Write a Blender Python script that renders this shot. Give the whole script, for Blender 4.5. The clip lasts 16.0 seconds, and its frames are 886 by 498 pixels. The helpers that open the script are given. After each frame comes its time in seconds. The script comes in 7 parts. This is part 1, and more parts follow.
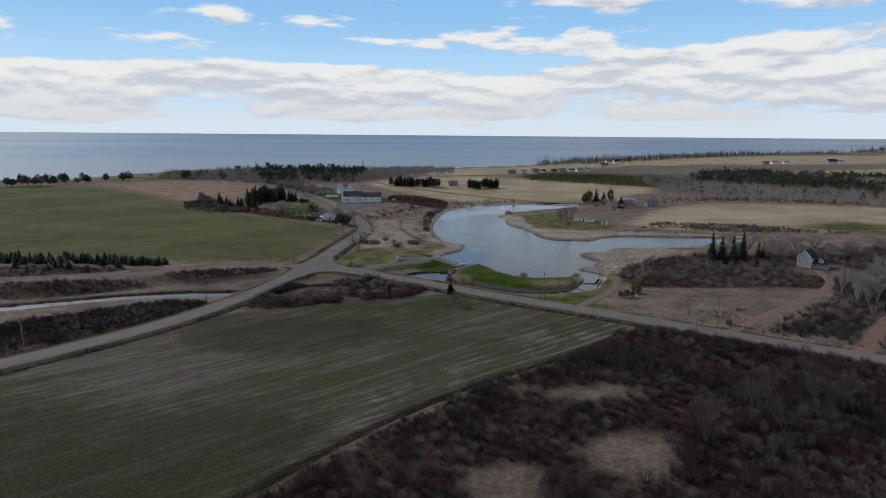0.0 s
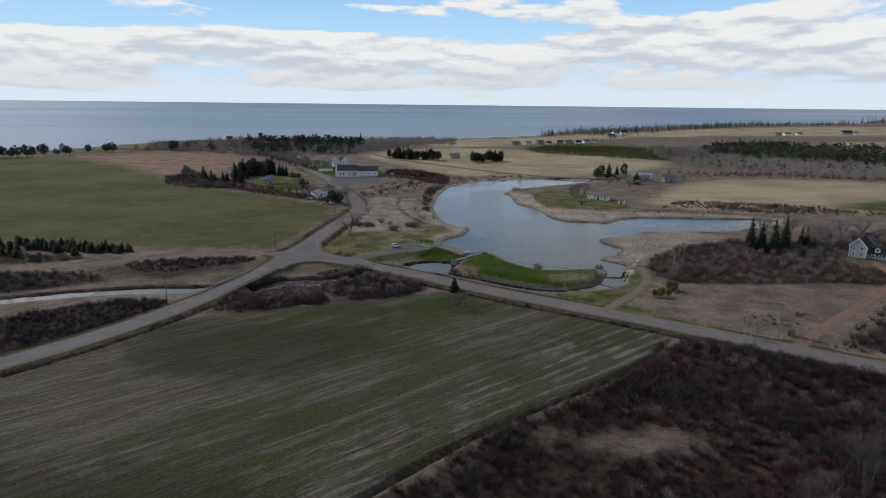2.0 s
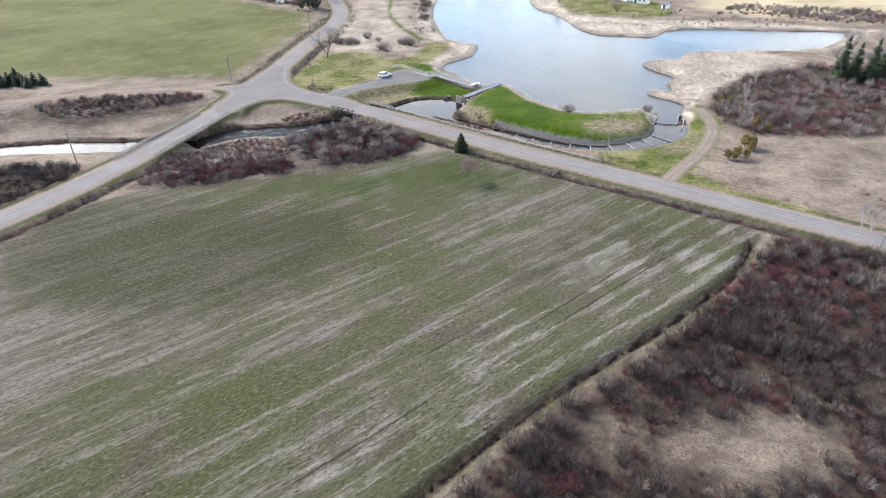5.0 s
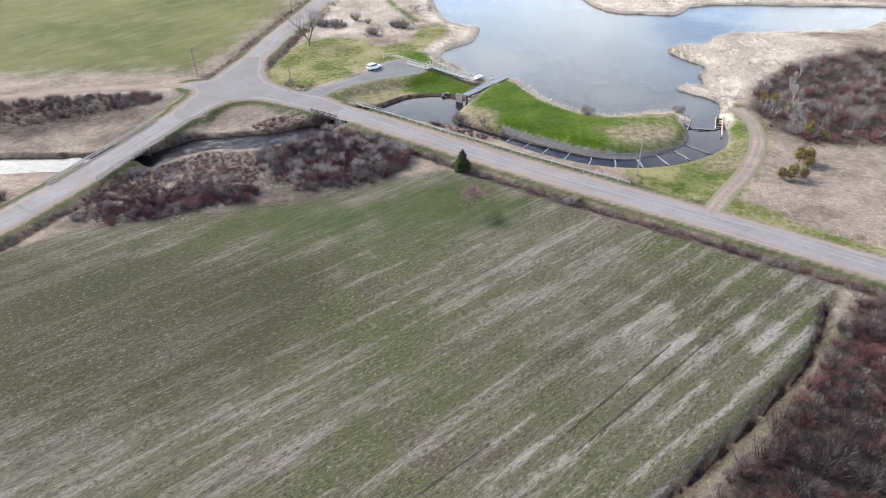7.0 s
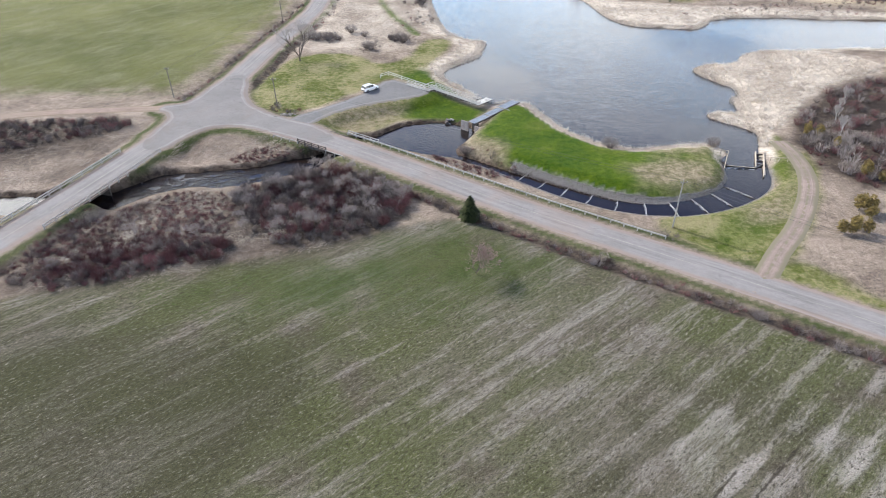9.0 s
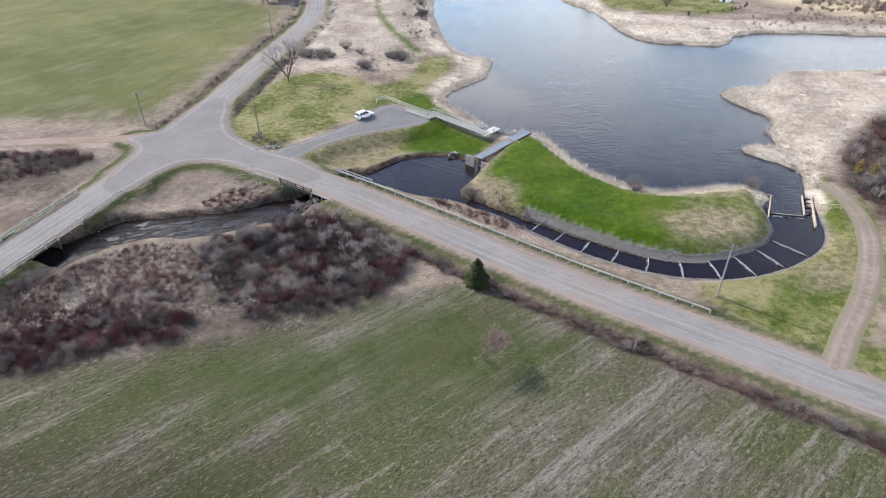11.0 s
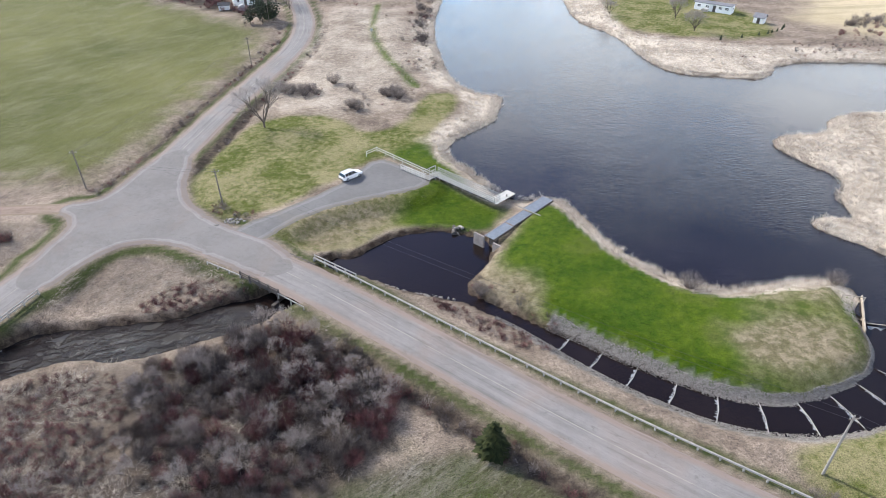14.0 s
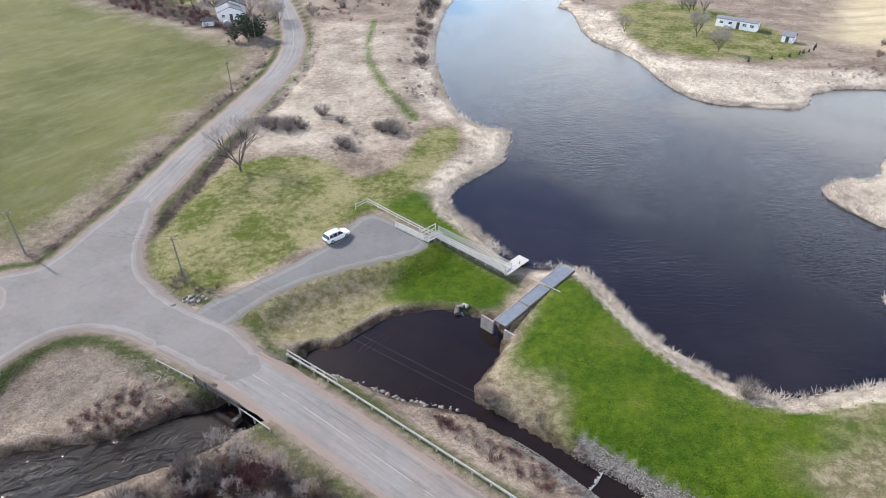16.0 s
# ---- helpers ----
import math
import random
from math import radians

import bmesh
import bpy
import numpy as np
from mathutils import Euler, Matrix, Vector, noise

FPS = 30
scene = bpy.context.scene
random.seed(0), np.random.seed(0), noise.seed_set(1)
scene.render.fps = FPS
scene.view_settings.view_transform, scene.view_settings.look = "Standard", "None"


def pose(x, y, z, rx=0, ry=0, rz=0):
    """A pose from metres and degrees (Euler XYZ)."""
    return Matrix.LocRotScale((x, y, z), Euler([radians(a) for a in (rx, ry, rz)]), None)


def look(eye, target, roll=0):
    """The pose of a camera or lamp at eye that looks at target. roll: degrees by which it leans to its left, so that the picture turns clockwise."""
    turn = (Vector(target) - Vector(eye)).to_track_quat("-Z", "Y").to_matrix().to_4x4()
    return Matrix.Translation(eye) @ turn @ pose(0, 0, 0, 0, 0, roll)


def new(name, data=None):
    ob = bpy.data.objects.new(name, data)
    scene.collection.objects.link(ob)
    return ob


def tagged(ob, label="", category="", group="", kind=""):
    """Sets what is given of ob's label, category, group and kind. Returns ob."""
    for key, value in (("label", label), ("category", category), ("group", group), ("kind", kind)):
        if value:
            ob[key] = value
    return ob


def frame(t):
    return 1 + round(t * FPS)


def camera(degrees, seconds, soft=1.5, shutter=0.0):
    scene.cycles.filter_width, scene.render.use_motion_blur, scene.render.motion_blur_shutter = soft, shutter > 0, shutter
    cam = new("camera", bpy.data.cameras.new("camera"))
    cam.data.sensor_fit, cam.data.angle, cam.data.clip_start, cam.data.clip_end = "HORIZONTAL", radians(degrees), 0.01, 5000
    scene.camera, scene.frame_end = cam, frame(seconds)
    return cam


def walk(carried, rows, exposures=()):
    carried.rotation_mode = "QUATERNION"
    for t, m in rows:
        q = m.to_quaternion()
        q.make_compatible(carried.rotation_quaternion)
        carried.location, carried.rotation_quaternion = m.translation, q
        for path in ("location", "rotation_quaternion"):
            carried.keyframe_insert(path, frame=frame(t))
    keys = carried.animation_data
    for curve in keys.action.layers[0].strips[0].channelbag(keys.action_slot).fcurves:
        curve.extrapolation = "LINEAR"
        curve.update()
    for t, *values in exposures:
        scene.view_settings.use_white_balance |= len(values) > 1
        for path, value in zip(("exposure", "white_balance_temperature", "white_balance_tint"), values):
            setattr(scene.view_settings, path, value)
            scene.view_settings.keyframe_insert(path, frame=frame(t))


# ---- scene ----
cam = camera(72.1, 16.0, 0.75)
METRES, EYE, TILT, LEAN, TURN = 184.5, 54.0, 0.0, 0.0, 0.0
ROWS = [
    (0.0, 0.0, 0.0, 0.0, 0.02, -10.57, -0.11),
    (0.5, -0.0008, 0.0466, 0.0004, 0.01, -10.45, -0.14),
    (1.0, -0.0023, 0.0906, 0.0005, 0.01, -10.45, -0.24),
    (1.5, -0.0031, 0.1328, -0.0005, 0.05, -11.22, -0.28),
    (2.0, -0.0041, 0.1746, -0.0013, 0.08, -13.32, -0.26),
    (2.5, -0.0053, 0.2168, -0.0021, 0.11, -16.23, -0.26),
    (3.0, -0.0061, 0.2579, -0.0028, 0.14, -19.49, -0.28),
    (3.5, -0.0069, 0.2986, -0.0041, 0.18, -22.93, -0.29),
    (4.0, -0.0075, 0.3385, -0.0054, 0.19, -26.52, -0.24),
    (6.5, -0.0051, 0.5262, -0.0047, -0.06, -34.82, 0.13),
    (7.0, -0.0049, 0.5545, -0.0053, -0.08, -34.87, 0.22),
    (7.5, -0.0056, 0.5805, -0.0062, -0.06, -34.88, 0.2),
    (8.0, -0.007, 0.6058, -0.008, -0.03, -34.84, 0.1),
    (8.5, -0.008, 0.6305, -0.0097, 0.04, -34.82, -0.03),
    (9.0, -0.009, 0.6547, -0.0107, 0.07, -34.82, -0.12),
    (11.5, -0.0107, 0.7731, -0.0151, 0.28, -34.61, -0.33),
    (12.0, -0.0108, 0.7968, -0.0146, 0.28, -34.58, -0.24),
    (12.5, -0.0114, 0.8211, -0.0145, 0.31, -34.59, -0.26),
    (13.0, -0.0117, 0.8456, -0.0146, 0.34, -34.59, -0.29),
    (13.5, -0.0121, 0.8701, -0.0145, 0.37, -34.56, -0.31),
    (14.0, -0.0124, 0.8951, -0.0147, 0.43, -34.52, -0.32),
    (14.5, -0.0128, 0.9205, -0.0148, 0.46, -34.51, -0.36),
    (15.0, -0.0131, 0.9466, -0.0145, 0.5, -34.52, -0.38),
    (15.5, -0.0132, 0.973, -0.0146, 0.53, -34.44, -0.37),
    (16.0, -0.0135, 0.9994, -0.014, 0.57, -34.41, -0.39),
]
STOPS = [(0.0, -1.77), (2.0, -1.72), (2.5, -1.46), (3.0, -1.0), (3.5, -0.26), (4.0, 0.12), (6.5, 0.42), (9.0, 0.30), (12.0, 0.22), (16.0, 0.25)]
walk(cam, [(t, pose(0, 0, EYE, TILT, LEAN, TURN) @ pose(METRES * x, METRES * y, METRES * z, 90 + pitch, roll, yaw)) for t, x, y, z, yaw, pitch, roll in ROWS], STOPS)

# ---- daylight: spring sun ahead and to the left, broken cumulus ----
SUN_AZ, SUN_EL = -55.0, 36.0            # degrees from +y towards +x, and above the horizon


class Tree:
    """Short hands for a node tree."""

    def __init__(self, tree):
        self.t = tree
        tree.nodes.clear()

    def n(self, kind):
        return self.t.nodes.new(kind)

    def put(self, sock, value):
        if isinstance(value, bpy.types.NodeSocket):
            self.t.links.new(value, sock)
        elif isinstance(value, (tuple, list)) and len(value) == 3 and sock.type == "RGBA":
            sock.default_value = (*value, 1)
        else:
            sock.default_value = value

    def math(self, op, a, b=0.0, c=0.0, clamp=False):
        node = self.n("ShaderNodeMath")
        node.operation, node.use_clamp = op, clamp
        for sock, v in zip(node.inputs, (a, b, c)):
            self.put(sock, v)
        return node.outputs[0]

    def mix(self, f, a, b, blend="MIX"):
        node = self.n("ShaderNodeMix")
        node.data_type, node.blend_type = "RGBA", blend
        self.put(node.inputs[0], f), self.put(node.inputs[6], a), self.put(node.inputs[7], b)
        return node.outputs[2]

    def span(self, v, lo, hi, to_lo=0.0, to_hi=1.0):
        node = self.n("ShaderNodeMapRange")
        node.interpolation_type = "SMOOTHSTEP"
        for i, x in enumerate((v, lo, hi, to_lo, to_hi)):
            self.put(node.inputs[i], x)
        return node.outputs[0]

    def noise(self, scale, detail=4.0, rough=0.55, vec=None, warp=0.0):
        node = self.n("ShaderNodeTexNoise")
        node.inputs["Scale"].default_value, node.inputs["Detail"].default_value = scale, detail
        node.inputs["Roughness"].default_value, node.inputs["Distortion"].default_value = rough, warp
        if vec is not None:
            self.t.links.new(vec, node.inputs["Vector"])
        return node.outputs["Fac"]

    def mapped(self, vec, scale=(1, 1, 1), turn=0.0, shift=(0, 0, 0)):
        node = self.n("ShaderNodeMapping")
        node.vector_type = "TEXTURE"
        node.inputs["Scale"].default_value, node.inputs["Rotation"].default_value = [1 / c for c in scale], (0, 0, radians(turn))
        node.inputs["Location"].default_value = shift
        self.t.links.new(vec, node.inputs["Vector"])
        return node.outputs[0]

    def attr(self, name):
        node = self.n("ShaderNodeAttribute")
        node.attribute_name = name
        return node.outputs["Fac"]

    def place(self):
        return self.n("ShaderNodeNewGeometry").outputs["Position"]

    def bump(self, height, strength=0.5, distance=0.1):
        node = self.n("ShaderNodeBump")
        node.inputs["Strength"].default_value, node.inputs["Distance"].default_value = strength, distance
        self.t.links.new(height, node.inputs["Height"])
        return node.outputs[0]


world = bpy.data.worlds.new("sky")
world.use_nodes = True
scene.world = world
g = Tree(world.node_tree)
sky = g.n("ShaderNodeTexSky")
sky.sky_type, sky.sun_disc, sky.sun_elevation, sky.sun_rotation = "NISHITA", False, radians(SUN_EL), radians(SUN_AZ)
sky.altitude, sky.air_density, sky.dust_density, sky.ozone_density = 60.0, 1.0, 0.15, 2.5
ray = g.n("ShaderNodeTexCoord").outputs["Generated"]
split = g.n("ShaderNodeSeparateXYZ")
g.t.links.new(ray, split.inputs[0])
rise = g.math("MAXIMUM", split.outputs[2], 0.0)
flat = g.math("ADD", rise, 0.28)
deck = g.n("ShaderNodeCombineXYZ")
g.put(deck.inputs[0], g.math("DIVIDE", split.outputs[0], flat))
g.put(deck.inputs[1], g.math("DIVIDE", split.outputs[1], flat))
puffs = g.noise(2.1, 10.0, 0.58, g.mapped(deck.outputs[0], (0.75, 1.0, 1.0), 0, (3.1, 7.4, 0.0)), 0.25)
under = g.noise(3.4, 6.0, 0.6, g.mapped(deck.outputs[0], (0.6, 1.0, 1.0), 0, (1.3, 2.2, 0.0)))
gap = g.math("MULTIPLY", g.span(rise, 0.115, 0.145), g.span(rise, 0.25, 0.20))
thin = g.math("MAXIMUM", g.math("MULTIPLY", gap, 1.8), g.span(rise, 0.34, 0.45, 0.10, 1.25))
thin = g.math("MULTIPLY", thin, g.span(rise, 0.10, 0.15))
# denser cloud on the sun's side
sunward = g.math("MULTIPLY_ADD", split.outputs[0], math.sin(radians(SUN_AZ)), g.math("MULTIPLY", split.outputs[1], math.cos(radians(SUN_AZ))))
thin = g.math("SUBTRACT", thin, g.math("MULTIPLY", g.math("MULTIPLY", g.span(sunward, 0.50, 0.72), g.span(rise, 0.2, 0.26)), 0.9))
cover = g.span(puffs, g.math("MULTIPLY_ADD", thin, 0.11, 0.425), g.math("MULTIPLY_ADD", thin, 0.12, 0.485))
bright = g.mix(g.span(under, 0.40, 0.62), (22.0, 23.0, 24.5), (32.0, 31.8, 31.3))
white = g.mix(g.span(puffs, 0.42, 0.72, 0.0, 0.35), bright, (22.5, 23.5, 25.0))
# higher cloud is thin and bright
white = g.mix(g.math("MULTIPLY", g.span(rise, 0.20, 0.27), g.span(rise, 0.50, 0.36)), white, (38.0, 39.5, 41.5))
# clouds opposite the sun are lit from the front
white = g.mix(g.span(g.math("MULTIPLY_ADD", split.outputs[0], math.sin(radians(SUN_AZ)), g.math("MULTIPLY", split.outputs[1], math.cos(radians(SUN_AZ)))), 0.1, -0.7), white, (33.0, 32.3, 31.0))
clear = g.mix(1.0, sky.outputs[0], g.mix(g.span(rise, 0.15, 0.6), (2.9, 3.5, 3.9), (1.65, 2.05, 2.9)), "MULTIPLY")
clear = g.mix(g.span(rise, 0.62, 0.80, 0.0, 0.5), clear, (1.2, 1.4, 1.8))
milky = g.mix(g.span(rise, 0.0, 0.10, 0.8, 0.0), clear, (21.0, 24.0, 26.5))
# the bank of cloud beneath the sun shines
sun_way = g.n("ShaderNodeVectorMath")
sun_way.operation = "DOT_PRODUCT"
g.t.links.new(ray, sun_way.inputs[0])
sun_way.inputs[1].default_value = (math.sin(radians(SUN_AZ)) * math.cos(radians(SUN_EL)), math.cos(radians(SUN_AZ)) * math.cos(radians(SUN_EL)), math.sin(radians(SUN_EL)))
shine = g.math("MULTIPLY", g.span(sun_way.outputs["Value"], 0.80, 0.97), g.span(rise, 0.56, 0.46))
white = g.mix(shine, white, (120.0, 119.0, 115.0))
clouds = g.mix(g.math("MULTIPLY", cover, 0.96), milky, white)
# a long bank of cumulus low over the sea, flat grey bases and lit tops, hazy air beneath it
turn_way = g.math("ARCTAN2", split.outputs[0], split.outputs[1])


def bank_noise(shift):
    bank = g.n("ShaderNodeCombineXYZ")
    g.put(bank.inputs[0], g.math("MULTIPLY_ADD", turn_way, 5.2, 4.3))
    g.put(bank.inputs[1], g.math("MULTIPLY_ADD", rise, 21.0, 2.6 + shift))
    return g.noise(1.0, 9.0, 0.56, bank.outputs[0], 0.15)


heap, heap_above = bank_noise(0.0), bank_noise(0.22)
eastward = g.span(turn_way, 0.12, 0.55)
top_edge = g.math("MULTIPLY_ADD", eastward, 0.045, 0.092)
in_bank = g.math("MULTIPLY", g.span(rise, 0.010, 0.034), g.span(g.math("SUBTRACT", rise, top_edge), 0.034, -0.004))
high_puffs = g.math("MULTIPLY", g.span(rise, 0.176, 0.2), g.span(turn_way, -0.02, 0.2, 0.25, 0.95))
in_bank = g.math("MAXIMUM", in_bank, high_puffs)
in_bank = g.math("MAXIMUM", in_bank, g.math("MULTIPLY", g.span(rise, 0.1, 0.13), 0.42))
in_bank = g.math("MAXIMUM", in_bank, g.math("MULTIPLY", g.span(rise, 0.004, 0.014), 0.28))
heaped = g.span(g.math("MULTIPLY_ADD", in_bank, 0.32, g.math("SUBTRACT", heap, 0.26)), 0.40, 0.49)
lit = g.math("MULTIPLY", g.span(g.math("SUBTRACT", heap, heap_above), -0.10, 0.06), g.span(rise, 0.025, 0.085, 0.45, 1.0))
heap_colour = g.mix(lit, (27.0, 28.8, 32.0), (40.5, 40.5, 40.0))
air = g.mix(g.span(rise, 0.0, 0.09), (33.0, 37.0, 41.0), (23.0, 34.5, 45.0))
air = g.mix(g.span(rise, 0.07, 0.2), air, (13.0, 25.5, 41.5))
low_sky = g.mix(g.math("MULTIPLY", heaped, 0.96), air, heap_colour)
clouds = g.mix(g.span(rise, 0.195, 0.24), low_sky, clouds)
back = g.n("ShaderNodeBackground")
g.put(back.inputs[0], clouds)
back.inputs[1].default_value = 0.071
g.t.links.new(back.outputs[0], g.n("ShaderNodeOutputWorld").inputs[0])

sun = new("sun", bpy.data.lights.new("sun", "SUN"))
sun.data.energy, sun.data.angle, sun.data.color = 4.7, radians(0.55), (1.0, 0.955, 0.90)
sun.matrix_world = look((math.sin(radians(SUN_AZ)) * math.cos(radians(SUN_EL)), math.cos(radians(SUN_AZ)) * math.cos(radians(SUN_EL)), math.sin(radians(SUN_EL))), (0, 0, 0))

# ---- materials ----
def material(name, rough=0.85, gloss=0.3, metal=0.0):
    m = bpy.data.materials.new(name)
    m.use_nodes = True
    t = Tree(m.node_tree)
    b = t.n("ShaderNodeBsdfPrincipled")
    b.inputs["Roughness"].default_value, b.inputs["Specular IOR Level"].default_value, b.inputs["Metallic"].default_value = rough, gloss, metal
    t.t.links.new(b.outputs[0], t.n("ShaderNodeOutputMaterial").inputs[0])
    return m, t, b


def plain(name, colour, worn=None, scale=2.0, rough=0.7, gloss=0.3, metal=0.0, relief=0.0):
    """Paint, wood, metal or stone: two colours mixed by grain at two scales, a little different from piece to piece."""
    m, t, b = material(name, rough, gloss, metal)
    worn = worn or tuple(c * 0.72 for c in colour)
    where = t.n("ShaderNodeTexCoord").outputs["Object"]
    coarse, fine = t.noise(scale, 4, 0.6, where), t.noise(scale * 9, 3, 0.6, where)
    f = t.span(t.math("ADD", t.math("MULTIPLY", coarse, 0.65), t.math("MULTIPLY", fine, 0.35)), 0.35, 0.68)
    c = t.mix(f, colour, worn)
    each = t.n("ShaderNodeObjectInfo").outputs["Random"]
    c = t.mix(t.math("MULTIPLY", each, 0.2), c, tuple(x * 0.6 for x in colour))
    t.put(b.inputs["Base Color"], c)
    if relief:
        t.put(b.inputs["Normal"], t.bump(fine, 0.6, relief))
    return m


def leafy(name, dark, light, through=0.0):
    """Needles, twigs, blades: the colour goes from dark to light by the tone stored for each plant, in bushes also by
    height.
    """
    m, t, b = material(name, 0.8, 0.15)
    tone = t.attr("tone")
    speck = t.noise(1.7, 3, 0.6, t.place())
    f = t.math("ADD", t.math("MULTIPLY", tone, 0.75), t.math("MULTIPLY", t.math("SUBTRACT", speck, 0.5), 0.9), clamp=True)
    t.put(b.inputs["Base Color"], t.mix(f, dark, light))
    return m


def ground_material():
    m, t, b = material("ground", 0.95, 0.1)
    p = t.place()
    n_big, n_mid = t.noise(0.018, 4, 0.55, p), t.noise(0.11, 5, 0.6, p)
    n_fine, n_grit = t.noise(0.9, 5, 0.7, p), t.noise(3.4, 5, 0.75, p)
    blotch = t.math("ADD", t.math("MULTIPLY", n_mid, 0.55), t.math("MULTIPLY", n_fine, 0.45))
    # dry winter grass
    straw = t.mix(t.span(blotch, 0.36, 0.66), (0.15, 0.115, 0.09), (0.37, 0.30, 0.24))
    straw = t.mix(t.span(n_grit, 0.46, 0.68, 0.0, 0.75), straw, (0.09, 0.07, 0.058))
    c = straw
    # far hay fields, swathes along the rows
    rows_far = t.noise(0.5, 4, 0.6, t.mapped(p, (0.03, 0.5, 1), 12))
    tan = t.mix(t.span(n_big, 0.35, 0.65), (0.40, 0.33, 0.21), (0.55, 0.455, 0.31))
    tan = t.mix(t.span(rows_far, 0.45, 0.7, 0.0, 0.45), tan, (0.24, 0.215, 0.12))
    c = t.mix(t.attr("tan"), c, tan)
    # ploughed red soil
    soil = t.mix(t.span(n_mid, 0.35, 0.65), (0.27, 0.165, 0.12), (0.38, 0.27, 0.205))
    c = t.mix(t.attr("soil"), c, soil)
    # young green crop
    green = t.mix(t.span(n_big, 0.32, 0.68), (0.082, 0.092, 0.026), (0.148, 0.148, 0.052))
    drill = t.noise(1.0, 5, 0.65, t.mapped(p, (0.10, 0.22, 1), 62.0), 0.5)
    green = t.mix(t.span(t.math("ADD", t.math("MULTIPLY", blotch, 0.5), t.math("MULTIPLY", drill, 0.5)), 0.43, 0.66, 0.0, 0.50), green, (0.215, 0.20, 0.125))
    green = t.mix(t.span(n_grit, 0.46, 0.7, 0.0, 0.5), green, (0.05, 0.055, 0.02))
    c = t.mix(t.attr("green"), c, green)
    # the near stubble field: mown rows of grey straw over olive regrowth
    LAY = 39.0
    lane = t.noise(1.0, 3, 0.5, t.mapped(p, (0.015, 0.15, 1), LAY), 0.3)
    rows_a = t.noise(1.0, 5, 0.62, t.mapped(p, (0.07, 0.75, 1), LAY), 0.3)
    rows_b = t.noise(1.0, 5, 0.74, t.mapped(p, (0.3, 1.9, 1), LAY + 1), 0.3)
    tufted = t.noise(1.0, 5, 0.78, t.mapped(p, (1.5, 3.2, 1), LAY))
    across = t.n("ShaderNodeSeparateXYZ")
    t.put(across.inputs[0], t.mapped(p, (1, 1, 1), LAY - 1.5))
    sway = t.noise(1.0, 3, 0.5, t.mapped(p, (0.03, 0.06, 1), LAY), 0.0)
    passes = t.math("SINE", t.math("MULTIPLY_ADD", across.outputs[1], 2.15, t.math("MULTIPLY", sway, 5.0)))
    passes = t.math("MULTIPLY", passes, t.math("MULTIPLY_ADD", t.attr("swath"), 0.042, 0.012))
    stripes = t.math("ADD", t.math("MULTIPLY", rows_a, 0.40), t.math("MULTIPLY_ADD", rows_b, 0.34, t.math("MULTIPLY_ADD", lane, 0.26, passes)))
    patchy = t.math("ADD", t.math("MULTIPLY", n_big, 0.55), t.math("MULTIPLY_ADD", n_mid, 0.25, t.math("MULTIPLY", lane, 0.20)))
    field = t.mix(t.span(patchy, 0.40, 0.60), (0.073, 0.078, 0.032), (0.114, 0.101, 0.076))
    field = t.mix(t.span(n_mid, 0.52, 0.68, 0.0, 0.75), field, (0.076, 0.062, 0.045))
    hay = t.span(stripes, t.span(patchy, 0.35, 0.65, 0.50, 0.43), t.span(patchy, 0.35, 0.65, 0.64, 0.58))
    # greener patches; on the near west field also cloud shade put into the colour
    lush = t.attr("lush")
    field = t.mix(t.math("MULTIPLY", lush, 0.75), field, (0.045, 0.044, 0.021))
    field = t.mix(t.math("MULTIPLY", hay, t.math("MULTIPLY_ADD", lush, -0.5, 0.68)), field, (0.245, 0.217, 0.193))
    worn = t.math("ADD", t.attr("bare"), t.math("MULTIPLY", t.math("SUBTRACT", stripes, 0.5), 3.0))
    field = t.mix(t.span(worn, 0.38, 1.15, 0.0, 0.62), field, (0.345, 0.315, 0.285))
    field = t.mix(t.span(tufted, 0.51, 0.64, 0.0, 0.82), field, (0.036, 0.032, 0.020))
    field = t.mix(t.span(tufted, 0.46, 0.33, 0.0, 0.5), field, (0.29, 0.265, 0.228))
    for rut_x, rut_y, rut_turn, back, fore in ((19.5, 150.6, 41.6, -13.0, 10.8), (22.6, 150.1, 40.0, -16.0, 16.0), (-12.0, 121.0, 40.5, -9.0, 12.0), (-2.0, 138.0, 39.0, -5.0, 8.0)):
        rut = t.n("ShaderNodeSeparateXYZ")
        t.put(rut.inputs[0], t.mapped(p, (1, 1, 1), rut_turn, (rut_x, rut_y, 0)))
        width = t.math("ADD", t.math("ABSOLUTE", rut.outputs[1]), t.math("MULTIPLY", t.math("SUBTRACT", n_fine, 0.5), 0.7))
        length = t.math("MULTIPLY", t.span(rut.outputs[0], back, back + 4.0), t.span(rut.outputs[0], fore, fore - 0.8))
        field = t.mix(t.math("MULTIPLY", t.span(width, 0.20, 0.05, 0.0, 0.8), length), field, (0.036, 0.030, 0.022))
    c = t.mix(t.attr("field"), c, field)
    turf = t.mix(t.span(blotch, 0.38, 0.6), (0.036, 0.060, 0.010), (0.068, 0.080, 0.026))
    turf = t.mix(t.span(n_grit, 0.46, 0.68, 0.0, 0.6), turf, (0.035, 0.036, 0.016))
    c = t.mix(t.attr("turf"), c, turf)
    # rough grass: half green, half straw
    dull = t.mix(t.span(blotch, 0.40, 0.60), (0.080, 0.100, 0.016), (0.26, 0.23, 0.12))
    dull = t.mix(t.span(n_grit, 0.46, 0.7, 0.0, 0.6), dull, (0.06, 0.07, 0.02))
    c = t.mix(t.attr("dull"), c, dull)
    # lush lawn
    lawn = t.mix(t.span(blotch, 0.36, 0.66), (0.028, 0.066, 0.003), (0.098, 0.138, 0.009))
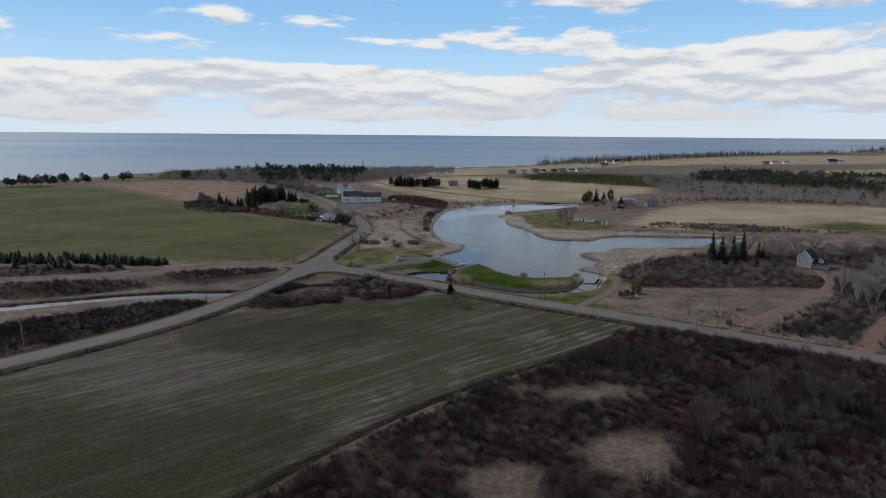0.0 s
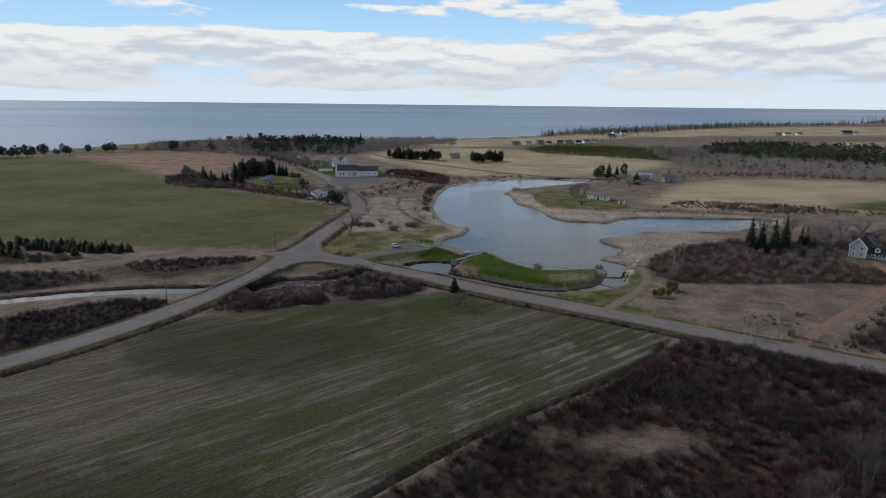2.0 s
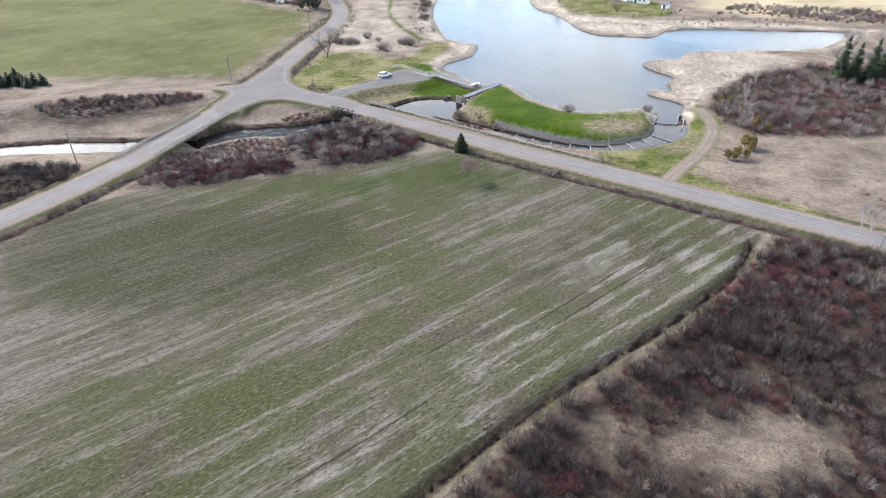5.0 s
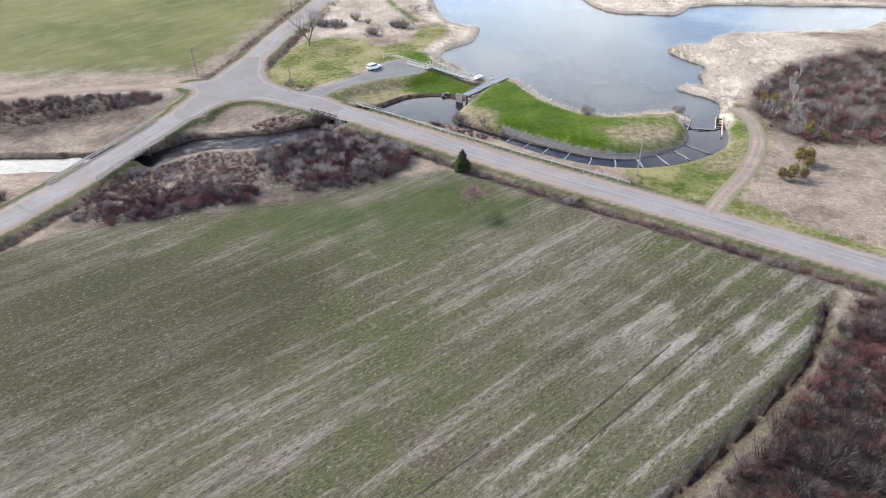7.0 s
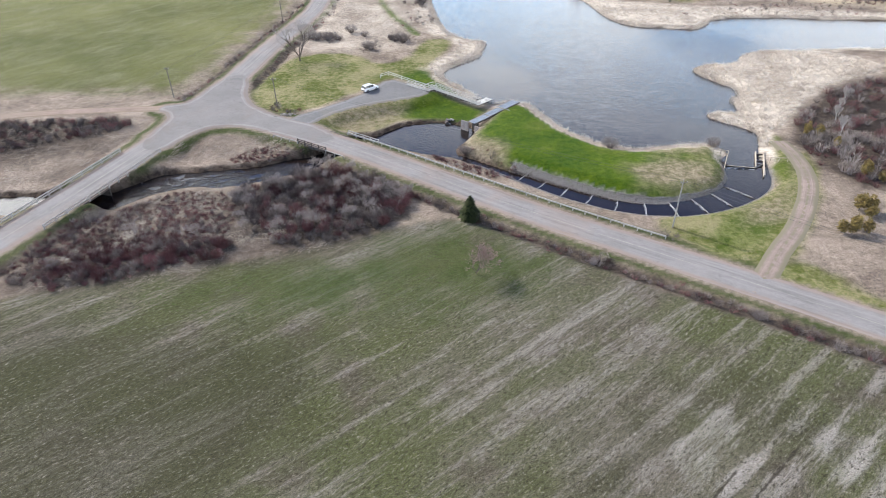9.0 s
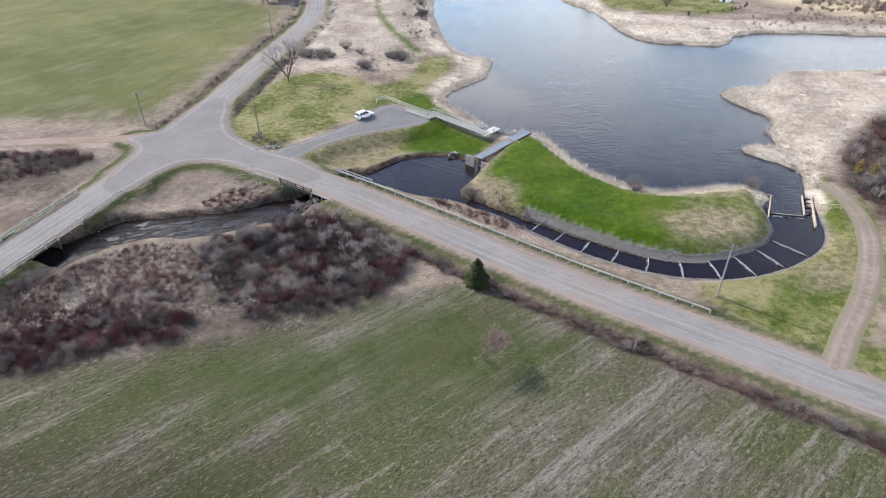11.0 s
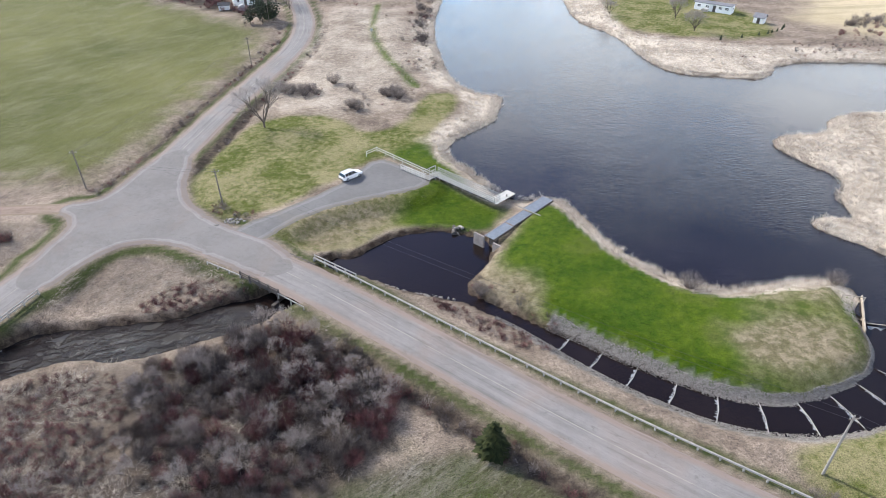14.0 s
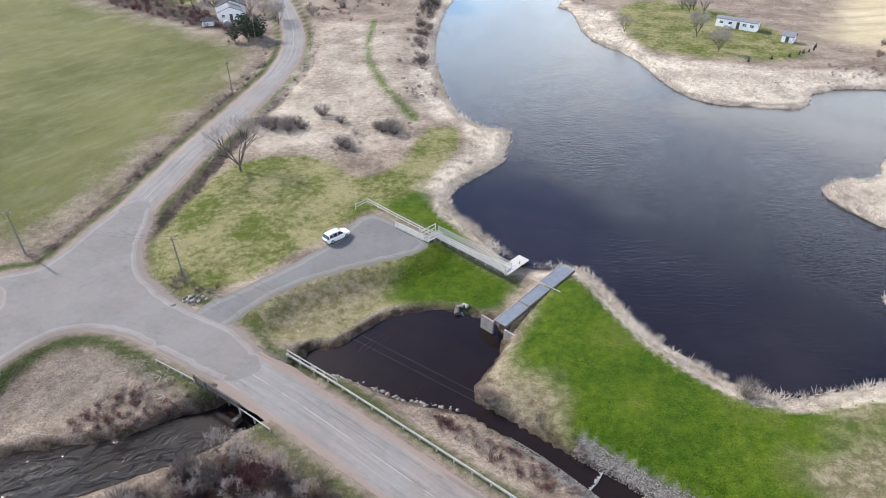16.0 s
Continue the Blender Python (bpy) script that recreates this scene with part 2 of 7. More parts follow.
    lawn = t.mix(t.span(n_mid, 0.52, 0.72, 0.0, 0.5), lawn, (0.098, 0.10, 0.036))
    lawn = t.mix(t.span(n_grit, 0.46, 0.7, 0.0, 0.6), lawn, (0.035, 0.06, 0.012))
    c = t.mix(t.attr("lawn"), c, lawn)
    c = t.mix(t.math("MULTIPLY", t.attr("parched"), t.span(blotch, 0.3, 0.55, 0.35, 1.0)), c, t.mix(t.span(n_fine, 0.4, 0.65), (0.17, 0.14, 0.085), (0.28, 0.235, 0.16)))
    # litter under the bushes
    brush = t.mix(t.span(blotch, 0.42, 0.66), (0.036, 0.027, 0.023), (0.115, 0.088, 0.066))
    c = t.mix(t.attr("brush"), c, brush)
    # flattened reeds
    reed = t.mix(t.span(blotch, 0.38, 0.62), (0.30, 0.25, 0.20), (0.60, 0.525, 0.435))
    c = t.mix(t.attr("reed"), c, reed)
    # verges: red grit
    grit = t.mix(t.span(n_fine, 0.4, 0.65), (0.19, 0.15, 0.12), (0.27, 0.22, 0.18))
    c = t.mix(t.attr("grit"), c, grit)
    # broken stone under the riprap
    c = t.mix(t.attr("shingle"), c, t.mix(t.span(n_fine, 0.4, 0.65), (0.15, 0.14, 0.13), (0.25, 0.235, 0.22)))
    # wet mud by the water
    c = t.mix(t.attr("mud"), c, t.mix(t.span(n_fine, 0.4, 0.6), (0.036, 0.026, 0.02), (0.10, 0.074, 0.055)))
    # fine speckle: small lights and shadows of blades and clods put into the colour
    n_micro = t.noise(8.0, 3, 0.7, p)
    c = t.mix(t.span(n_micro, 0.50, 0.64, 0.0, 0.72), c, t.mix(1.0, c, (0.38, 0.38, 0.36), "MULTIPLY"))
    c = t.mix(t.span(n_micro, 0.47, 0.36, 0.0, 0.62), c, t.mix(1.0, c, (1.6, 1.58, 1.5), "MULTIPLY"))
    t.put(b.inputs["Base Color"], c)
    lump = t.math("ADD", t.math("MULTIPLY", n_fine, 0.7), t.math("MULTIPLY", n_grit, 0.3))
    t.put(b.inputs["Normal"], t.bump(lump, 0.9, 0.45))
    return m


def water_material(name, deep, rough, ripple, scale, turn=20.0, riffles=()):
    m, t, b = material(name, rough, 0.5)
    b.inputs["IOR"].default_value = 1.33
    p = t.place()
    silt = t.noise(0.03, 4, 0.6, p)
    t.put(b.inputs["Base Color"], t.mix(t.span(silt, 0.4, 0.7), deep, tuple(c * 1.6 for c in deep)))
    wave = t.math("ADD", t.noise(scale, 3, 0.55, t.mapped(p, (0.4, 1.0, 1), turn), 0.4), t.math("MULTIPLY", t.noise(scale * 2.3, 5, 0.62, t.mapped(p, (0.5, 1.0, 1), turn + 14)), 0.7))
    gust = t.span(t.noise(0.02, 3, 0.5, p), 0.35, 0.6, 0.35, 1.0)
    for x, y, long, wide in riffles:            # broken water over stones
        near = t.n("ShaderNodeSeparateXYZ")
        t.put(near.inputs[0], t.mapped(p, (1.0 / long, 1.0 / wide, 1), 0.0, (x, y, 0)))
        far = t.math("ADD", t.math("POWER", near.outputs[0], 2.0), t.math("POWER", near.outputs[1], 2.0))
        streaks = t.noise(1.0, 4, 0.6, t.mapped(p, (0.3, 0.7, 1), 25.0), 0.6)
        broken = t.math("MULTIPLY", t.span(t.math("ADD", far, t.math("MULTIPLY", streaks, 1.2)), 1.7, 0.9), t.span(streaks, 0.42, 0.58, 0.0, 1.0))
        gust = t.math("ADD", gust, t.math("MULTIPLY", broken, 4.0))
    t.put(b.inputs["Normal"], t.bump(t.math("MULTIPLY", wave, gust), 1.0, ripple))
    return m


def sea_material():
    """Open sea, light painted in: bands of deep and pale blue as cloud shade, a pale tint as sun glitter by the shore.
    """
    m, t, b = material("sea_water", 0.3, 0.25)
    b.inputs["IOR"].default_value = 1.33
    p = t.place()
    # cloud shadows on the sea, put in as bands of blue
    lanes = t.noise(0.0012, 4, 0.55, t.mapped(p, (0.28, 1.0, 1), 4.0), 0.4)
    c = t.mix(t.span(lanes, 0.36, 0.62), (0.03, 0.12, 0.27), (0.10, 0.22, 0.35))
    split = t.n("ShaderNodeSeparateXYZ")
    t.put(split.inputs[0], p)
    # sun glitter and cloud reflection off the west shore, put in as pale colour
    off = t.math("SUBTRACT", split.outputs[1], t.math("MULTIPLY", split.outputs[0], 0.9))
    shore_glare = t.math("MULTIPLY", t.span(t.math("ADD", off, t.math("MULTIPLY", lanes, 900.0)), 3500.0, 1700.0), t.span(split.outputs[0], 500.0, -300.0))
    c = t.mix(t.math("MULTIPLY", shore_glare, 0.7), c, (0.25, 0.28, 0.32))
    t.put(b.inputs["Base Color"], c)
    wave = t.noise(0.06, 3, 0.55, t.mapped(p, (0.4, 1.0, 1), 20.0), 0.4)
    t.put(b.inputs["Normal"], t.bump(wave, 1.0, 2.2))
    return m


def road_material(name, light, dark, edge, line=False, verge=False):
    """Chip-sealed road: u runs across (0 to 1), v along in metres."""
    m, t, b = material(name, 0.9, 0.2)
    split = t.n("ShaderNodeSeparateXYZ")
    t.put(split.inputs[0], t.n("ShaderNodeUVMap").outputs[0])
    u, v, p = split.outputs[0], split.outputs[1], t.place()
    n_mid, n_fine, n_grit = t.noise(0.16, 4, 0.6, p), t.noise(1.1, 5, 0.65, p), t.noise(14.0, 3, 0.7, p)
    c = t.mix(t.span(t.math("ADD", t.math("MULTIPLY", n_mid, 0.6), t.math("MULTIPLY", n_fine, 0.4)), 0.38, 0.64), light, dark)
    away = t.math("ABSOLUTE", t.math("SUBTRACT", u, 0.5))
    tracks = t.math("ABSOLUTE", t.math("SUBTRACT", away, 0.2))
    c = t.mix(t.span(tracks, 0.0, 0.07, 0.25, 0.0), c, tuple(x * 1.15 for x in light))
    c = t.mix(t.span(n_grit, 0.45, 0.70, 0.0, 0.5), c, tuple(x * 0.55 for x in dark))
    rag = t.math("ADD", away, t.math("MULTIPLY", t.math("SUBTRACT", n_fine, 0.5), 0.10))
    c = t.mix(t.span(t.math("ADD", rag, t.math("MULTIPLY", t.math("SUBTRACT", n_mid, 0.5), 0.12)), 0.32, 0.47, 0.0, 0.8), c, edge)
    sweep = t.noise(0.055, 4, 0.6, p, 0.8)
    c = t.mix(t.span(sweep, 0.50, 0.66, 0.0, 0.4), c, edge)
    cracks = t.noise(0.9, 4, 0.7, t.mapped(p, (1, 0.3, 1), 35), 0.6)
    c = t.mix(t.span(t.math("ABSOLUTE", t.math("SUBTRACT", cracks, 0.5)), 0.0, 0.006, 0.32, 0.0), c, tuple(x * 0.45 for x in dark))
    drag = t.n("ShaderNodeCombineXYZ")          # darker binder bleeding through along the wheel paths
    t.put(drag.inputs[0], t.math("MULTIPLY", u, 9.0))
    t.put(drag.inputs[1], t.math("MULTIPLY", v, 0.045))
    bled = t.noise(1.0, 5, 0.68, drag.outputs[0], 0.3)
    c = t.mix(t.span(bled, 0.53, 0.66, 0.0, 0.5), c, tuple(x * 0.6 for x in dark))
    c = t.mix(t.span(bled, 0.46, 0.36, 0.0, 0.4), c, tuple(x * 1.15 for x in light))
    seam = t.noise(0.35, 3, 0.6, t.mapped(p, (1, 0.25, 1), 60), 0.8)
    c = t.mix(t.span(t.math("ABSOLUTE", t.math("SUBTRACT", seam, 0.47)), 0.0, 0.005, 0.40, 0.0), c, tuple(x * 0.45 for x in dark))
    if verge:
        c = t.mix(t.span(t.math("ADD", rag, t.math("MULTIPLY", t.math("SUBTRACT", n_mid, 0.5), 0.25)), 0.24, 0.42), c, edge)
        c = t.mix(t.math("MULTIPLY", t.span(away, 0.09, 0.04), t.span(n_fine, 0.42, 0.58)), c, edge)
    if line:
        worn = t.math("MULTIPLY", t.span(t.math("ABSOLUTE", t.math("SUBTRACT", u, 0.505)), 0.005, 0.011, 1.0, 0.0), t.span(t.noise(0.35, 4, 0.7, p), 0.36, 0.56, 0.08, 0.55))
        c = t.mix(worn, c, (0.40, 0.37, 0.31))
    t.put(b.inputs["Base Color"], c)
    t.put(b.inputs["Normal"], t.bump(n_grit, 0.4, 0.02))
    return m


GROUND = ground_material()
POND = water_material("pond_water", (0.013, 0.011, 0.014), 0.07, 0.05, 2.3, 12.0)
BROOK = water_material("brook_water", (0.012, 0.008, 0.007), 0.035, 0.034, 2.6, 60, ((-46.0, 221.0, 24.0, 10.0),))
SEA = sea_material()
CHIPSEAL = road_material("chipseal", (0.245, 0.23, 0.222), (0.195, 0.183, 0.176), (0.25, 0.19, 0.158), True)
PLAIN_SEAL = road_material("junction_chipseal", (0.25, 0.235, 0.225), (0.195, 0.182, 0.174), (0.22, 0.168, 0.142))
DIRT = road_material("red_dirt", (0.29, 0.215, 0.175), (0.20, 0.145, 0.115), (0.20, 0.16, 0.11))
RED_EARTH = road_material("red_earth", (0.31, 0.20, 0.16), (0.235, 0.15, 0.12), (0.23, 0.17, 0.125))
LANE = road_material("grassy_lane", (0.29, 0.225, 0.19), (0.21, 0.165, 0.138), (0.18, 0.158, 0.108), verge=True)
ASPHALT = road_material("parking_asphalt", (0.205, 0.198, 0.195), (0.165, 0.16, 0.158), (0.19, 0.165, 0.135))
TWIG = leafy("bare_twigs", (0.040, 0.031, 0.030), (0.27, 0.23, 0.215))
RED_TWIG = leafy("red_twigs", (0.068, 0.028, 0.030), (0.27, 0.125, 0.125))
# needles paled: the haze of distance is put into their colour
NEEDLE = leafy("spruce_needles", (0.026, 0.036, 0.024), (0.095, 0.112, 0.058))
PINE = leafy("young_pine_needles", (0.055, 0.07, 0.02), (0.17, 0.185, 0.06))
BROWN_CEDAR = leafy("cedar_sprays", (0.10, 0.078, 0.028), (0.34, 0.245, 0.085))
BLADE = leafy("dry_reeds", (0.44, 0.375, 0.31), (0.84, 0.77, 0.67))
TUFT = leafy("dry_tussocks", (0.15, 0.12, 0.10), (0.55, 0.49, 0.41))
BARK = plain("bark", (0.15, 0.125, 0.105), (0.08, 0.065, 0.055), 3.0, 0.95, 0.1)
BUSHY_NEEDLE = leafy("bushy_spruce_needles", (0.014, 0.021, 0.008), (0.058, 0.066, 0.022))
BIRCH_BARK = plain("birch_bark", (0.55, 0.53, 0.50), (0.30, 0.28, 0.26), 3.0, 0.8)
WILLOW = leafy("willow_twigs", (0.075, 0.060, 0.056), (0.40, 0.345, 0.315))
WHITE_PAINT = plain("white_paint", (0.88, 0.88, 0.87), (0.78, 0.775, 0.76), 1.2, 0.55)
GREY_SHINGLE = plain("grey_shingles", (0.22, 0.22, 0.235), (0.15, 0.15, 0.165), 1.5, 0.85)
DARK_SHINGLE = plain("dark_shingles", (0.055, 0.055, 0.065), (0.03, 0.03, 0.035), 1.5, 0.85)
GREY_WALL = plain("grey_clapboard", (0.36, 0.36, 0.36), (0.26, 0.26, 0.26), 1.5, 0.8)
RED_WALL = plain("red_boards", (0.28, 0.06, 0.045), (0.2, 0.05, 0.04), 1.5, 0.8)
GLASS = plain("window_glass", (0.03, 0.035, 0.045), (0.02, 0.02, 0.025), 0.5, 0.08, 0.6)
OLD_WOOD = plain("weathered_wood", (0.40, 0.385, 0.36), (0.27, 0.255, 0.235), 2.5, 0.85, 0.2, 0, 0.01)
DARK_WOOD = plain("dark_wood", (0.12, 0.105, 0.095), (0.07, 0.06, 0.055), 2.5, 0.85, 0.2, 0, 0.01)
PALE_WOOD = plain("pale_wood", (0.60, 0.585, 0.55), (0.42, 0.40, 0.37), 2.5, 0.75, 0.2, 0, 0.01)
TAN_WOOD = plain("tan_planks", (0.44, 0.38, 0.31), (0.28, 0.235, 0.185), 2.5, 0.85, 0.2, 0, 0.01)
CONCRETE = plain("concrete", (0.34, 0.30, 0.275), (0.22, 0.185, 0.165), 1.2, 0.9, 0.2, 0, 0.01)
STEEL = plain("galvanised_grating", (0.30, 0.33, 0.37), (0.22, 0.245, 0.28), 1.5, 0.5, 0.5, 0.4)
WIRE = plain("cable", (0.05, 0.05, 0.055), None, 1.0, 0.6)
GRASS = leafy("grass_blades", (0.034, 0.082, 0.004), (0.165, 0.21, 0.024))
SERE = leafy("half_dry_blades", (0.09, 0.12, 0.028), (0.33, 0.30, 0.165))
FOAM = plain("foam", (0.34, 0.35, 0.37), (0.10, 0.11, 0.13), 5.0, 0.7)

# ---- plan: survey points in paces of 0.9 m ----
U = 0.9


def plan(*points):
    return np.array(points, float) * U


def rounded(line, times=2, closed=False):
    """Corner cutting: a smooth line through a survey."""
    for _ in range(times):
        nxt = np.roll(line, -1, 0) if closed else line[1:]
        cur = line if closed else line[:-1]
        cut = np.stack([cur * 0.75 + nxt * 0.25, cur * 0.25 + nxt * 0.75], 1).reshape(-1, 2)
        line = cut if closed else np.vstack([line[:1], cut, line[-1:]])
    return line


def away(x, y, line, closed=False):
    """Distance of points from a line, and how far along it the nearest place lies."""
    a, b = line, np.roll(line, -1, 0)
    if not closed:
        a, b = a[:-1], b[:-1]
    best, along, run = np.full(x.shape, 1e9), np.zeros(x.shape), 0.0
    for (ax, ay), (bx, by) in zip(a, b):
        dx, dy = bx - ax, by - ay
        length = math.hypot(dx, dy) + 1e-9
        s = np.clip(((x - ax) * dx + (y - ay) * dy) / length ** 2, 0, 1)
        d = np.hypot(x - ax - s * dx, y - ay - s * dy)
        near = d < best
        best, along = np.where(near, d, best), np.where(near, run + s * length, along)
        run += length
    return best, along


def inside(x, y, ring):
    res = np.zeros(x.shape, bool)
    for (ax, ay), (bx, by) in zip(ring, np.roll(ring, -1, 0)):
        if ay != by:
            res ^= ((ay > y) != (by > y)) & (x < (bx - ax) * (y - ay) / (by - ay) + ax)
    return res


def signed(x, y, ring):
    """Metres to the ring's edge: positive inside."""
    out = np.full(x.shape, -400.0)
    lo, hi = ring.min(0) - 60, ring.max(0) + 60
    k = (x > lo[0]) & (x < hi[0]) & (y > lo[1]) & (y < hi[1])
    d = away(x[k], y[k], ring, True)[0]
    out[k] = np.where(inside(x[k], y[k], ring), d, -d)
    return out


def smooth(v, lo, hi):
    s = np.clip((v - lo) / (hi - lo), 0, 1)
    return s * s * (3 - 2 * s)


def hashed(i, j, seed):
    h = np.sin(i * 127.1 + j * 311.7 + seed * 74.7) * 43758.5453
    return h - np.floor(h)


def rough_at(x, y, size, seed=0, octaves=3):
    """Value noise, -1 to 1."""
    total, amp, norm = np.zeros(np.shape(x)), 1.0, 0.0
    for o in range(octaves):
        u, v = x / size, y / size
        i, j = np.floor(u), np.floor(v)
        fu, fv = u - i, v - j
        fu, fv = fu * fu * (3 - 2 * fu), fv * fv * (3 - 2 * fv)
        a, b = hashed(i, j, seed + o), hashed(i + 1, j, seed + o)
        c, d = hashed(i, j + 1, seed + o), hashed(i + 1, j + 1, seed + o)
        total += amp * ((a * (1 - fu) + b * fu) * (1 - fv) + (c * (1 - fu) + d * fu) * fv - 0.5) * 2
        norm, amp, size = norm + amp, amp * 0.5, size * 0.5
    return total / norm


# roads
ROAD_WEST = rounded(plan((-230, 30), (-175, 90), (-140, 128), (-117.6, 153.3), (-99.5, 175.5), (-88, 193), (-78, 215), (-70.6, 240), (-64.8, 261), (-62.4, 281), (-60, 296), (-58.6, 309), (-57.2, 325),
                         (-54.8, 343), (-52.4, 360), (-50.5, 382), (-52, 402), (-57, 424), (-64, 446), (-72, 468), (-84, 500), (-98, 545), (-126, 606), (-169, 689), (-206, 760), (-250, 800), (-330, 812), (-420, 790)), 2)
ROAD_EAST = rounded(plan((-61.5, 284), (-53, 274), (-41, 267.3), (-31, 262), (-20.4, 254.9), (-10, 247.2), (-1, 240.5), (8, 233.8), (17, 227.3), (28, 220), (43.3, 210), (59.5, 199.3), (75, 188.5), (89, 178.8), (101.5, 170), (121, 158.3),
                         (160, 133), (230, 85)), 2)
DIRT_ROAD = rounded(plan((-63, 279.5), (-70, 278.3), (-80, 277.6), (-96, 275.8), (-113, 271.4), (-129, 265), (-143, 256.8), (-165, 249.5), (-185, 245), (-240, 228)), 2)
FARM_LANE = rounded(plan((45.2, 206), (49.5, 211), (54, 217), (60, 223.5), (67.5, 234.5), (72, 244), (73.6, 253), (73.2, 260)), 2)
RED_LANE = rounded(plan((88.5, 180.6), (97.5, 188.6), (105.8, 196), (123.2, 210.4), (147.9, 230.9), (160, 244), (166, 256), (170, 270)), 2)
RED_TRACK = rounded(plan((116, 161), (129.6, 175.3), (145.7, 192.4), (170, 215)), 2)
# waters
POND_WEST = plan((39, 543), (3.9, 503), (-5.5, 447), (-7.5, 405), (-5, 375), (-1.5, 353), (4, 342), (13, 339), (10.4, 329.6), (9.3, 322.5), (1.8, 314.7), (-2.2, 308.8), (-1.7, 302.4),
                 (2.4, 297.5), (5.6, 292), (8, 287), (12, 285.5), (19, 285.5), (22.2, 280), (24.3, 273.5), (27, 267.5), (31, 263), (35.5, 259.3), (41, 257.5), (49, 259.5), (58, 260.5), (61, 257),
                 (58.5, 250.2), (65, 250.2), (68.5, 257))
POND_EAST = plan((71.6, 266), (69.5, 270), (65.6, 273.3), (62.7, 276.7), (67, 279.2), (72.4, 278), (73, 282), (72.6, 287), (78, 292.7), (76.7, 297), (72.9, 303.4), (71, 311), (77.6, 317),
                 (85.4, 316), (93, 326), (101, 329.5), (118, 331), (146, 332), (162, 346), (186, 364), (175, 366), (145, 369.3), (117, 371), (98, 369.6), (89, 354.5), (78, 357), (67.5, 357),
                 (60, 365), (57, 385), (55, 402), (47, 412), (44.5, 430), (46.5, 455), (40, 467), (56, 491), (78, 505), (103, 521), (126, 540), (119, 552), (74, 545))
POND_RING = rounded(np.vstack([POND_WEST, POND_EAST]), 1, True)
BROOK_RING = rounded(plan((-24, 262), (-29.5, 256.5), (-37, 253.5), (-41, 251), (-48, 249.5), (-57, 248), (-61, 247), (-63.5, 244), (-68.5, 238.5), (-75, 237.5), (-82, 238.5), (-91, 237.7), (-101, 237.5),
                          (-110, 236), (-128, 231), (-140, 226), (-162, 216), (-200, 203), (-200, 197), (-161, 209), (-140, 219.5), (-127, 225), (-109, 230), (-97, 230.5), (-91, 231),
                          (-83, 231.5), (-75, 231), (-66, 232.5), (-62.7, 235.5), (-59, 240), (-51.7, 243), (-46, 242), (-36, 246.5), (-28.8, 251), (-19, 257)), 1, True)
POOL_RING = rounded(plan((-22, 267), (-17.5, 266.7), (-14.8, 270.2), (-11.8, 273.3), (-6, 275.6), (-1.7, 275.4), (4.2, 273.2), (5.7, 271), (5, 266.5), (3.2, 263.2), (1.2, 260.7), (0.9, 258.5), (2, 256.5),
                         (3, 254.8), (-1.7, 255.9), (-6, 257.2), (-9, 257.6), (-13.5, 260), (-22, 263)), 1, True)
BROOK_MID = plan((-200, 200), (-161, 212.5), (-140, 222.7), (-127.5, 228), (-109.5, 233), (-97, 234), (-83, 235), (-75, 234.2), (-67, 235.5), (-62, 241), (-55, 245.5), (-47, 246), (-37, 250), (-24, 259))
LADDER = rounded(plan((1.5, 256), (8.5, 250.8), (13, 247.2), (20, 241.3), (26.5, 237), (31.5, 234.3), (38, 232.7), (45, 233.2), (51.8, 235.7), (57, 239), (60.6, 243.6), (62, 250)), 2)
COAST = plan((-3400, 300), (-1500, 560), (-900, 720), (-573, 790), (-501, 795), (-468, 867), (-442, 985), (-374, 1055), (-146, 1098), (17, 1163), (172, 1282), (248, 1455), (406, 1602), (721, 1890),
             (1016, 2147), (1483, 2325), (2338, 3257), (4400, 3900), (4400, -900), (-3400, -900))
# what grows where
FIELD = rounded(plan((-60, 55), (-32.7, 93.2), (-20.3, 110), (-5, 127.6), (13, 143.6), (31, 156.6), (46, 169.4), (53.8, 178), (58, 184.5), (59, 188), (55, 190.5), (47, 195), (40, 200.5), (31, 206), (22, 212.8), (13, 219),
                     (6.5, 223.4), (-2.7, 225.4), (-12.2, 222), (-21, 217.8), (-29.5, 215), (-38, 211.9), (-46.5, 209.6), (-54.5, 207.3), (-62.5, 205), (-69, 201.6), (-75, 196.5), (-87, 184), (-107, 170), (-124, 156), (-175, 115), (-175, 55)), 1, True)
LAWNS = [rounded(r, 1, True) for r in (
    plan((5, 262), (8.5, 268.5), (12.5, 278), (17.7, 282), (21.8, 275), (25, 267), (28.5, 260.5), (34, 255.5), (41, 254.5), (48, 257.5), (60, 258.5), (57, 251), (54.6, 244.6), (51.2, 239.2), (44.4, 235.8), (37.9, 235.0),
         (31.9, 237), (24.7, 241.6), (17, 247.4), (11, 252), (7, 257)),
    plan((-14, 278), (-7.5, 287), (-4.5, 292.5), (6.5, 283.5), (10, 282), (4.8, 273.8), (-2, 275.5), (-8, 275.5)),
    plan((-6.5, 293.5), (-15.5, 302.5), (-9, 308), (-4, 308), (-3, 303), (0, 297), (4, 290)),
    plan((-135, 495), (-110, 520), (-95, 480), (-115, 455), (-140, 470)),
    plan((-150, 620), (-105, 560), (-50, 545), (-40, 570), (-60, 600), (-110, 660)),
    plan((158, 268), (162, 260), (180, 254), (190, 262), (186, 278), (172, 276)))]
